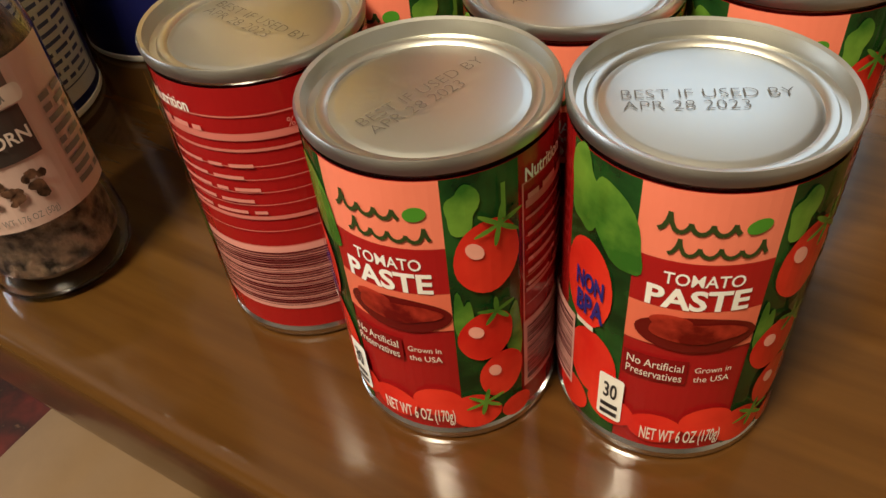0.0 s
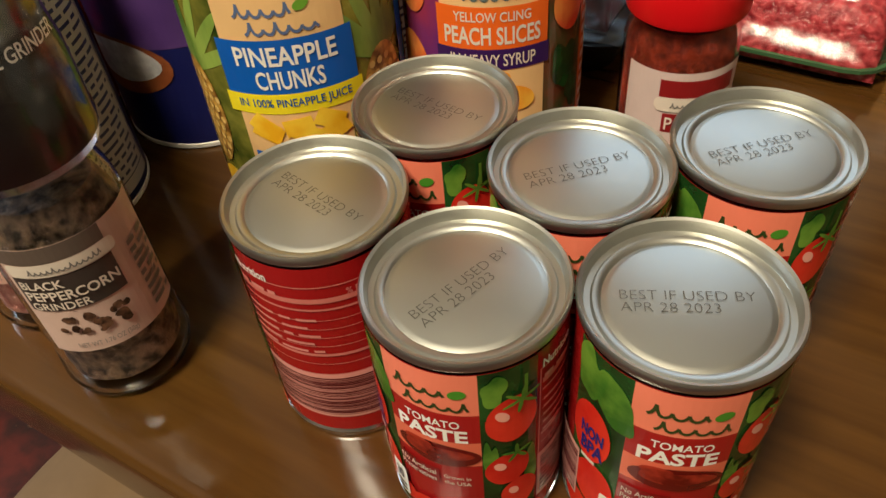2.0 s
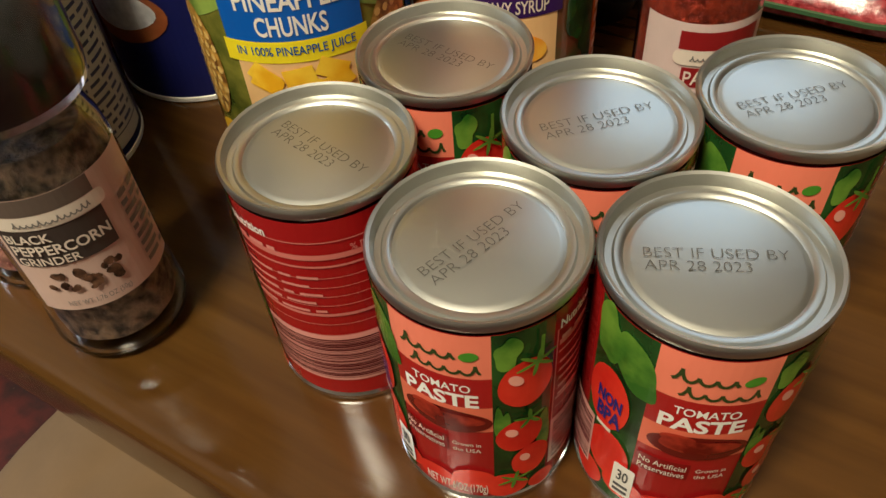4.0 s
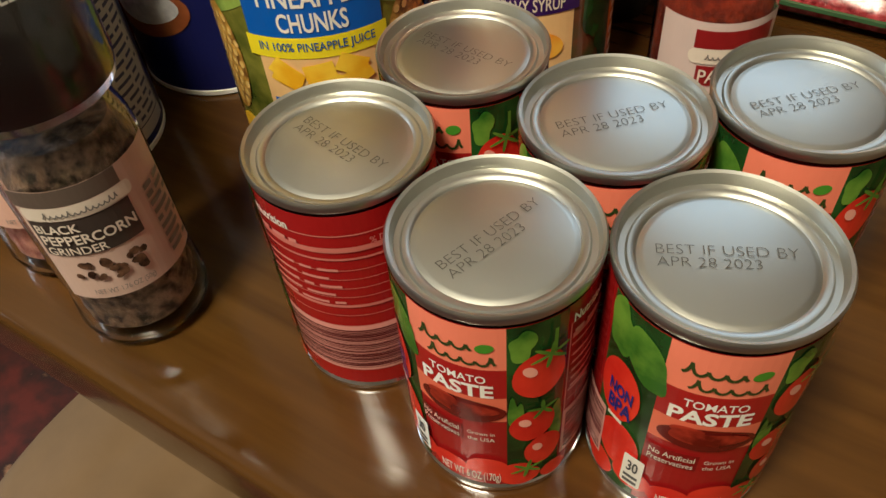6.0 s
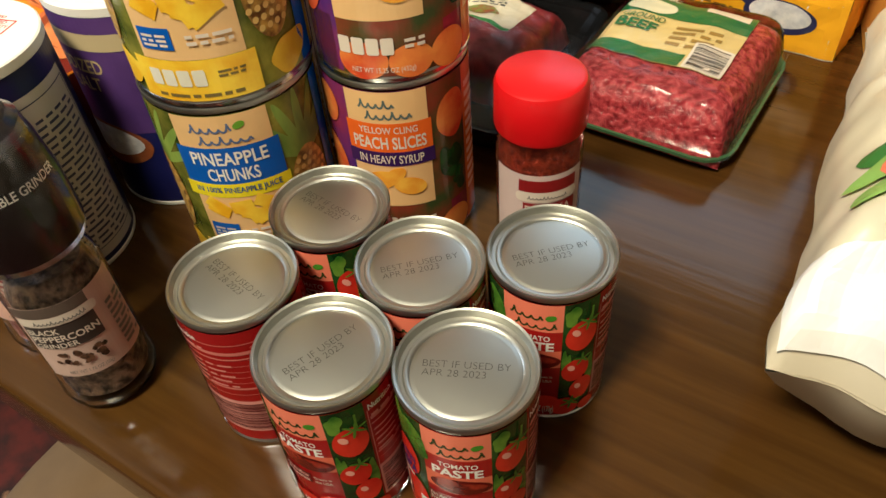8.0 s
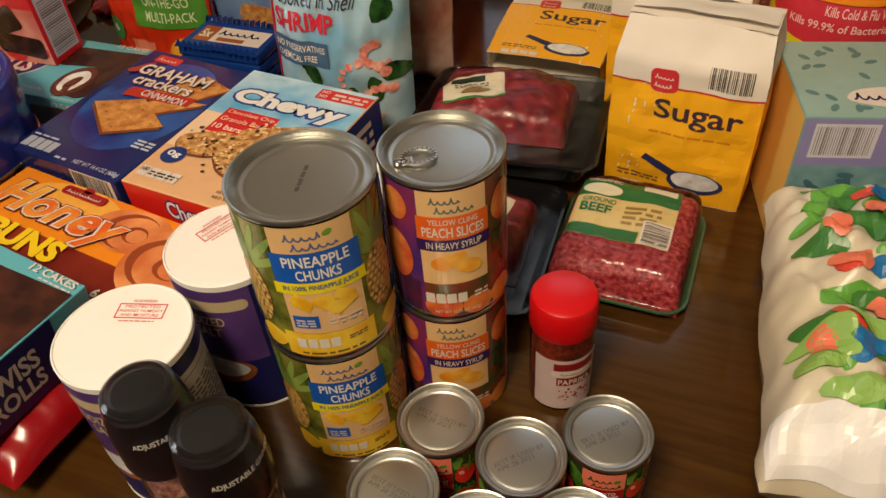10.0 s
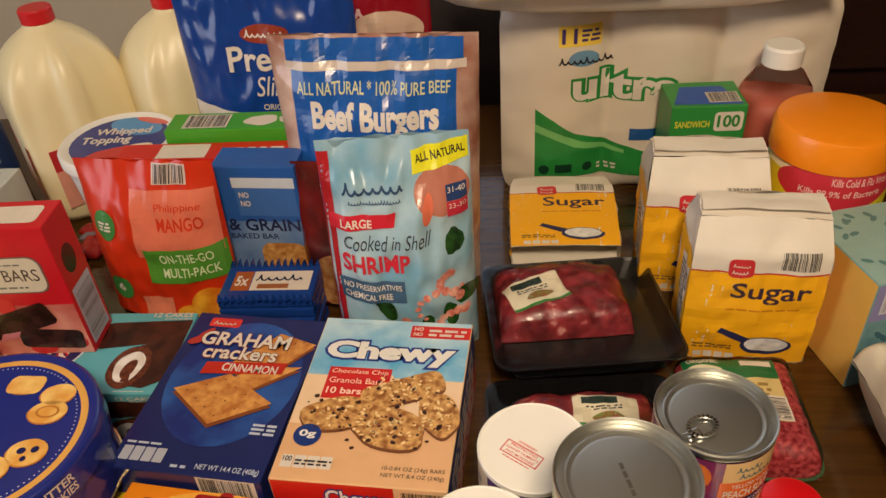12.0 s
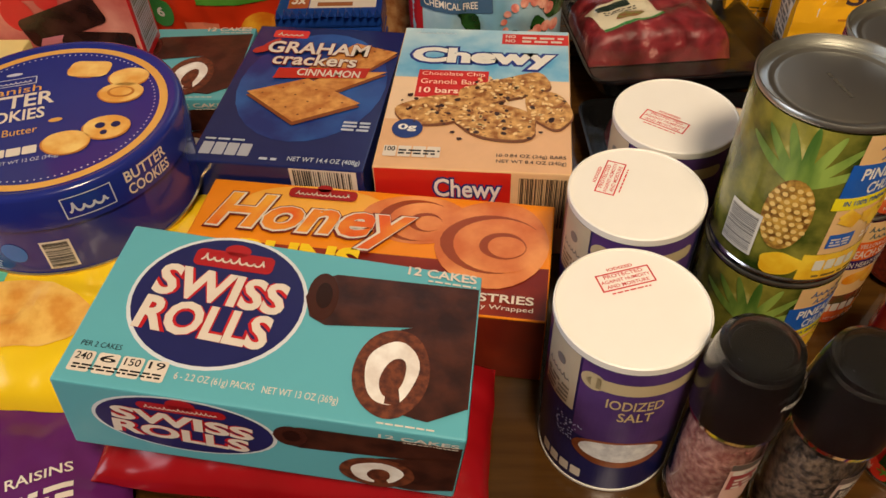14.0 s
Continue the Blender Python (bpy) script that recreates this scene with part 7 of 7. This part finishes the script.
def fruit_bars():
    w, d, h = 0.128, 0.048, 0.158
    o, F, TP, R, L = carton("fruit_bar_box", "red fruit bars box with chocolate bar picture, upright", "food box", at(-0.3600, 0.8720, -27, 0.0775), w, d, h, ink(200, 24, 34, 0.32))
    draw(o, F, "label_panel", [rect(0.001, 0.001, w - 0.001, h * 0.42)], food((190, 90, 80), (226, 150, 130), 20, 0.32, 0.0), 1)
    draw(o, F, "brand_mark", [rrect(w * 0.14, h * 0.52, w * 0.88, h * 0.80, 0.012), ell(w * 0.5, h * 0.82, 0.012, 0.010)], ink(120, 90, 80, 0.32), 2)
    draw(o, F, "label_panel", [rrect(w * 0.155, h * 0.53, w * 0.865, h * 0.79, 0.011), ell(w * 0.5, h * 0.82, 0.010, 0.008)], ink(214, 200, 176, 0.32), 3)
    draw(o, F, "title_lettering", [T("FRUIT BARS", w * 0.19, h * 0.615, w * 0.83, h * 0.705, 0.0)], ink(80, 60, 56, 0.32), 4)
    draw(o, F, "lettering", bars(w * 0.28, h * 0.56, w * 0.74, h * 0.585, 1, 3) + bars(w * 0.3, h * 0.735, w * 0.72, h * 0.755, 1, 5), GREY, 4)
    draw(o, F, "picture", [ell(w * 0.22, h * 0.34, 0.014, 0.016), ell(w * 0.45, h * 0.42, 0.010), ell(w * 0.6, h * 0.06, 0.014, 0.008), ell(w * 0.9, h * 0.10, 0.010, 0.008)], ink(206, 40, 40, 0.32), 3)
    draw(o, F, "picture", [turned(rrect(w * 0.20, h * 0.20, w * 0.80, h * 0.38, 0.006), 18, w * 0.5, h * 0.3), turned(rrect(w * 0.45, h * 0.06, w * 0.96, h * 0.22, 0.006), -4, w * 0.7, h * 0.15)], food((30, 14, 12), (66, 36, 30), 50, 0.3, 0.0), 4)
    draw(o, F, "picture", [[(w * 0.28, h * 0.13), (w * 0.44, h * 0.16), (w * 0.48, h * 0.21), (w * 0.32, h * 0.19)]], ink(206, 120, 130, 0.32), 5)
    draw(o, TP, "brand_mark", [rrect(w * 0.50, d * 0.2, w * 0.92, d * 0.8, 0.006)], ink(220, 208, 190, 0.32), 1)
    draw(o, TP, "barcode", [rect(w * 0.04, 0.002, w * 0.42, d - 0.002)], OFFWHITE, 1)
    draw(o, TP, "barcode", barcode(w * 0.06, 0.004, w * 0.40, d - 0.004, 26, 5), GREY, 2)
    draw(o, R, "label_panel", [rect(d * 0.1, h * 0.05, d * 0.9, h * 0.5)], ink(190, 190, 206, 0.32), 1)
    draw(o, R, "picture", [ell(d * 0.45, h * 0.68, 0.012, 0.016)], food((30, 14, 12), (90, 30, 30), 50, 0.3, 0.0), 1)
    draw(o, R, "barcode", barcode(d * 0.15, h * 0.07, d * 0.85, h * 0.46, 22, 4, False), GREY, 2)


fruit_bars()
R1 = carton("foil_carton", "long red carton standing on its edge", "food box", at(-0.140, 0.985, -29), 0.21, 0.04, 0.184, ink(206, 36, 26, 0.34))
draw(R1[0], R1[2], "label_panel", [rect(0.05, 0.004, 0.11, 0.036)], OFFWHITE, 1)
draw(R1[0], R1[2], "lettering", bars(0.13, 0.010, 0.20, 0.030, 2, 3), OFFWHITE, 1)
draw(R1[0], R1[1], "picture", [ell(0.15, 0.07, 0.05, 0.06, wob=0.05)], food((110, 40, 24), (190, 120, 60), 60, 0.34, 0.0), 1)
G1 = carton("foil_carton", "long green carton standing on its edge", "food box", at(-0.088, 1.010, -29), 0.175, 0.045, 0.198, ink(70, 160, 40, 0.34))
draw(G1[0], G1[2], "barcode", [rect(0.02, 0.006, 0.075, 0.040)], OFFWHITE, 1)
draw(G1[0], G1[2], "barcode", barcode(0.022, 0.008, 0.073, 0.038, 24, 3), BLACK, 2)
draw(G1[0], G1[2], "picture", [ell(0.115, 0.022, 0.022, 0.012, wob=0.1), ell(0.15, 0.025, 0.014, 0.010, wob=0.1, seed=2)], OFFWHITE, 1)


def tub():
    o = thing("whipped_topping_tub", "white plastic tub of whipped topping, blue printed lid", "food tub", at(-0.226, 1.128, -25))
    r, h = 0.077, 0.160
    sharp_lathe("tub", [(0, 0), (r * 0.72, 0), (r * 0.75, 0.003), (r * 0.94, h - 0.018)], WHITE, o)
    sharp_lathe("lid", [(r * 0.95, h - 0.018), (r, h - 0.016), (r, h - 0.003), (r - 0.003, h), (r - 0.007, h - 0.0005), (r - 0.010, h - 0.003), (0, h - 0.003)], WHITE, o, "white lid with blue print", angle=50)
    g = flat_top(h - 0.003)
    draw(o, g, "label", [ell(0, 0, r * 0.82)], ink(36, 52, 130, 0.35), 1)
    draw(o, g, "label_panel", [ell(0.012, 0.036, 0.040, 0.022, rot=-25)], ink(80, 150, 206, 0.35), 2)
    draw(o, g, "title_lettering", [T("Whipped", -0.038, 0.010, 0.036, 0.032, 0.03), T("Topping", -0.050, -0.014, 0.016, 0.010, 0.03)], OFFWHITE, 4)
    draw(o, g, "picture", [ell(0.010, -0.038, 0.044, 0.018, rot=10, wob=0.05)], ink(200, 50, 50, 0.35), 3)
    draw(o, g, "picture", [ell(0.032, -0.024, 0.020, 0.010, wob=0.08)], ink(236, 216, 190, 0.35), 4)
    draw(o, g, "label_panel", [ell(0.030, 0.050, 0.026, 0.007, rot=-24)], ink(230, 110, 100, 0.35), 3)


tub()


def milk(m):
    o = thing("milk_jug", "full translucent plastic gallon milk jug with red cap", "milk jug", m, "milk jugs")
    MILK = ink(236, 222, 178, 0.35, 0.03, grain=10)
    bm = bmesh.new()
    n, rs = 48, []
    for a, z, e in ((0.066, 0.0, 5), (0.073, 0.006, 5), (0.076, 0.06, 5), (0.0765, 0.150, 4.5), (0.076, 0.175, 4), (0.071, 0.198, 3.2), (0.060, 0.218, 2.6), (0.041, 0.236, 2.2), (0.022, 0.247, 2), (0.018, 0.252, 2), (0.018, 0.262, 2)):
        ring = []
        for i in range(n):
            t = 6.283185 * i / n
            c, s = math.cos(t), math.sin(t)
            k = a / (abs(c) ** e + abs(s) ** e) ** (1 / e)
            q = Vector((k * c, k * s, z))
            if 0.07 < z < 0.235:           # hollow beside the handle
                dd = abs(((math.degrees(t) - 270 + 180) % 360) - 180)
                if 14 < dd < 46:
                    q.x *= 0.84
                    q.y *= 0.84
            ring.append(bm.verts.new(q))
        rs.append(ring)
    for p, q in zip(rs, rs[1:]):
        for i in range(n):
            bm.faces.new((p[i], p[(i + 1) % n], q[(i + 1) % n], q[i]))
    bm.faces.new(rs[0][::-1])
    bm.faces.new(rs[-1])
    body = part("jug", bm, MILK, o, "milk-white translucent plastic", True)
    sub = body.modifiers.new("smooth", "SUBSURF")
    sub.levels = sub.render_levels = 1
    sharp_lathe("cap", [(0.0195, 0.252), (0.0205, 0.253), (0.0205, 0.268), (0.019, 0.270), (0, 0.270)], ink(206, 30, 36, 0.35), o, "red plastic cap")
    f = lambda u, v, k: Vector((-0.0745 - k, -u, v))
    draw(o, f, "label", [rect(-0.05, 0.035, 0.05, 0.115)], ink(216, 150, 130, 0.35), 3, label="red and white paper label")
    draw(o, f, "label_panel", [[(-0.05, 0.085), (0.05, 0.078), (0.05, 0.115), (-0.05, 0.115)]], ink(190, 40, 44, 0.35), 5)
    f2 = lambda u, v, k: Vector((u, -0.0745 - k, v))
    draw(o, f2, "label", [rect(-0.055, 0.030, -0.02, 0.115), rect(-0.02, 0.030, 0.055, 0.115)], ink(216, 150, 130, 0.35), 3)
    draw(o, f2, "label_panel", [rect(-0.055, 0.085, 0.055, 0.115)], ink(190, 40, 44, 0.35), 5)


milk(at(-0.275, 1.305, 10) @ Matrix.Scale(1.08, 4))
milk(at(-0.108, 1.262, 14) @ Matrix.Scale(1.08, 4))


def pretzels():
    o = thing("pretzel_bag", "blue pretzel slims bag standing upright", "snack bag", at(-0.010, 1.122, -28))
    w, h = 0.235, 0.325
    f = pouch(o, w, h, 0.08, ink(20, 62, 142, 0.3, 0.06, grain=10), 23, 0.02, 0.004, 0.4)
    st = (0.007, 0.007)
    draw(o, f, "brand_mark", [ell(0.0, h * 0.80, 0.032, 0.012)], ink(150, 60, 40, 0.3), 2, st)
    draw(o, f, "brand_mark", script(-0.026, h * 0.785, 0.026, h * 0.82, 2), OFFWHITE, 3, st)
    draw(o, f, "title_lettering", [T("Pretzel", -0.052, h * 0.655, 0.066, h * 0.755, 0.02), T("Slims", -0.020, h * 0.555, 0.036, h * 0.635, 0.0, 0.3)], OFFWHITE, 3, st)
    draw(o, f, "lettering", [T("ORIGINAL", -0.014, h * 0.495, 0.034, h * 0.52, 0.01)], OFFWHITE, 3, st)
    draw(o, f, "label_panel", [[(-w / 2, 0.02), (w / 2, 0.02), (w / 2, h * 0.46), (0.04, h * 0.44), (-0.02, h * 0.47), (-w / 2, h * 0.53)]], ink(220, 210, 196, 0.3), 2, st)
    draw(o, f, "badge", [ell(-0.046, h * 0.41, 0.020, 0.022, wob=0.02)], ink(40, 90, 160, 0.3), 3, st)
    draw(o, f, "picture", [ell(0.04, h * 0.30, 0.055, 0.045, wob=0.08)], food((120, 60, 24), (180, 110, 56), 40, 0.35, 0.0), 3, st)
    o = thing("pretzel_bag", "dark red pretzel bag standing behind a blue one", "snack bag", at(0.115, 1.178, -28))
    f = pouch(o, 0.25, 0.345, 0.08, ink(150, 16, 34, 0.3, 0.08, grain=10), 25, 0.02, 0.004, 0.4)
    draw(o, f, "brand_mark", script(0.01, 0.272, 0.065, 0.288, 2), OFFWHITE, 3, st)
    draw(o, f, "label_panel", [ell(0.06, 0.215, 0.055, 0.03)], ink(220, 190, 170, 0.3), 2, st)
    draw(o, f, "title_lettering", script(-0.02, 0.235, 0.035, 0.262, 4), ink(230, 190, 190, 0.3), 3, st)


pretzels()

# ---- far end: bread, drink, small sweets ----
o = thing("bread_bag", "clear bag of golden croissants and rolls", "bread bag", at(-0.475, 1.045, -30))
CRUST = food((190, 110, 50), (232, 170, 100), 24, 0.5, 0.2)
for i, (a, b, z, t) in enumerate(((-0.03, -0.04, 0.0, 15), (0.05, -0.035, 0.0, -10), (0.01, 0.04, 0.0, 5), (0.0, -0.01, 0.052, 12), (0.055, 0.04, 0.045, -20))):
    bm = bmesh.new()
    bmesh.ops.create_uvsphere(bm, u_segments=24, v_segments=14, radius=1, matrix=pose(a, b, z + 0.03, 0, 0, t) @ Matrix.Diagonal((0.062, 0.034, 0.031, 1)))
    for v in bm.verts:
        v.co += 0.004 * noise.noise(v.co * 40 + Vector((i, 0, 0))) * Vector((1, 1, 1))
    part("bread_roll", bm, CRUST, o, smooth=True)
f = pillow(o, 0.26, 0.20, 0.135, WRAP, 31, 0.006)
o = thing("cookie_carton", "pale yellow deluxe cookie carton lying flat", "food box", at(-0.512, 0.845, -30))
part("carton", box_bm(0.18, 0.13, 0.112, 0.0014), ink(232, 214, 140, 0.4), o)
fc = box_faces(0.18, 0.13, 0.112)
draw(o, fc[1], "lettering", [T("DELUXE", 0.08, 0.085, 0.135, 0.098, 0.03)], BLACK, 1)
draw(o, fc[1], "label_panel", [rect(0.02, 0.02, 0.16, 0.07)], ink(206, 190, 90, 0.4), 1)
o = thing("drink_bottle", "dark blue labelled drink bottle with amber contents", "bottle", at(-0.43, 1.40, -20))
sharp_lathe("bottle", [(0, 0), (0.045, 0), (0.048, 0.004), (0.048, 0.15), (0.042, 0.18), (0.018, 0.215), (0.016, 0.24), (0, 0.24)], food((120, 96, 50), (160, 130, 70), 12, 0.15, 0.0), o)
f = cyl(0.0484)
draw(o, f, "label", [rect(-0.13, 0.03, 0.13, 0.13)], ink(24, 48, 96, 0.35), 1, 0.004)
draw(o, f, "brand_mark", [rrect(-0.04, 0.105, 0.05, 0.122, 0.006)], ink(190, 40, 40, 0.35), 2, 0.004)
draw(o, f, "lettering", bars(-0.04, 0.06, 0.05, 0.095, 3, 4), ink(150, 170, 200, 0.35), 2, 0.004)
o = thing("cracker_box", "white and green snack box lying flat", "food box", at(-0.46, 1.235, -30))
part("carton", box_bm(0.16, 0.11, 0.10, 0.0014), ink(200, 206, 200, 0.4), o)
fc = box_faces(0.16, 0.11, 0.10)
draw(o, fc[1], "label_panel", [[(0.01, 0.01), (0.15, 0.01), (0.15, 0.05), (0.01, 0.08)]], ink(190, 206, 60, 0.4), 1)
draw(o, fc[0], "label_panel", [rect(0.01, 0.05, 0.15, 0.09)], ink(70, 150, 190, 0.4), 1)
draw(o, fc[1], "lettering", bars(0.05, 0.085, 0.14, 0.10, 1, 3, 0.8), BLACK, 1)
rnd = random.Random(8)
for i in range(16):
    c = thing("wrapped_sweet", "small sweet in shiny red wrapper", "sweet", at(-0.345 + rnd.uniform(-0.06, 0.05), 1.17 + rnd.uniform(-0.06, 0.06), rnd.uniform(0, 180)), "wrapped sweets")
    pillow(c, 0.034, 0.022, 0.016, ink(150, 30, 30, 0.2, 0.3) if i % 4 else ink(120, 110, 120, 0.2, 0.3), i, 0.002)

# ---- around the table ----
def padded_stool():
    o = thing("padded_stool", "cream upholstered stool under the table", "stool", Matrix.Translation(tab(-0.355, 0.20, FZ)) @ pose(0, 0, 0, 0, 0, TURN))
    bm = bmesh.new()
    bmesh.ops.create_uvsphere(bm, u_segments=48, v_segments=24, radius=1)
    for v in bm.verts:               # a cushion: a ball squared off in plan and profile
        k = (abs(v.co.x) ** 2.6 + abs(v.co.y) ** 2.6) ** (1 / 2.6)
        q = math.hypot(v.co.x, v.co.y) / max(k, 1e-6)
        e = 0.010 * noise.noise(v.co * 2.6)
        v.co = Vector((v.co.x * q * 0.105 + e, v.co.y * q * 0.18 + e, 0.415 + 0.047 * math.copysign(abs(v.co.z) ** 0.7, v.co.z) + e))
    # cream cloth; the table's shade is mixed into this brown base colour
    part("seat", bm, ink(108, 84, 54, 0.85, 0.14, grain=40, bump=0.3), o, "cream woven cushion, coloured darker for the table's shade", True)
    part("seat_frame", box_bm(0.17, 0.31, 0.05, 0.004, 0.318), TABLE_WOOD, o)
    for sx in (-1, 1):
        for sy in (-1, 1):
            part("leg", box_bm(0.04, 0.04, 0.32, 0.004, 0, sx * 0.065, sy * 0.13), TABLE_WOOD, o)


padded_stool()


def chair(m):
    o = thing("dining_chair", "dark dining chair with padded back, behind the table", "chair", m, "dining chairs")
    DK = ink(46, 40, 40, 0.55, 0.15, grain=40, bump=0.1)
    part("seat", box_bm(0.44, 0.42, 0.07, 0.02, 0.40, seg=3), DK, o)
    part("backrest", box_bm(0.42, 0.045, 0.48, 0.018, 0.47, 0, 0.21, seg=3), DK, o, "dark padded backrest")
    for sx in (-1, 1):
        for sy in (-1, 1):
            part("leg", box_bm(0.04, 0.04, 0.40, 0.004, 0, sx * 0.19, sy * 0.18), TABLE_WOOD, o)


chair(Matrix.Translation(tab(-0.33, 1.16, FZ)) @ pose(0, 0, 0, 0, 0, TURN))


def hutch():
    o = thing("hutch", "dark reddish wooden cabinet against the wall", "cabinet", Matrix.Translation(tab(0.72, 1.40, FZ)) @ pose(0, 0, 0, 0, 0, TURN))
    HW = wood("mahogany", (0.010, 0.003, 0.002), (0.040, 0.010, 0.006), 0.35, False)
    w, d, h = 1.10, 0.22, 2.0
    part("body", box_bm(w, d, h, 0.006), HW, o)
    for i in range(2):
        for z0, z1 in ((0.08, 0.72), (0.80, 1.92)):
            dr = part("door", box_bm(w / 2 - 0.03, 0.02, z1 - z0, 0.004, z0, (i - 0.5) * w / 2, -d / 2 - 0.0105), HW, o)
            part("handle", lathe_bm([(0, 0.0), (0.012, 0.0), (0.014, 0.012), (0, 0.016)], 16, (i - 0.5) * 0.06, -d / 2 - 0.03), TIN_DULL, dr)


hutch()


def ceiling_lamp():
    o = thing("ceiling_lamp", "round frosted ceiling lamp, lit", "ceiling lamp", Matrix.Translation(tab(-0.15, -0.45, 1.56)))
    m, n, l, p = noded("lit_glass")
    p.inputs["Emission Color"].default_value, p.inputs["Emission Strength"].default_value = (1.0, 0.80, 0.55, 1), 6.0
    sharp_lathe("shade", [(0.16, 0.085), (0.20, 0.06), (0.19, 0.03), (0.12, 0.008), (0, 0.0)], m, o, "frosted glass shade, lit")
    sharp_lathe("ceiling_rose", [(0.21, 0.062), (0.21, 0.1), (0, 0.1)], TIN_DULL, o)


ceiling_lamp()
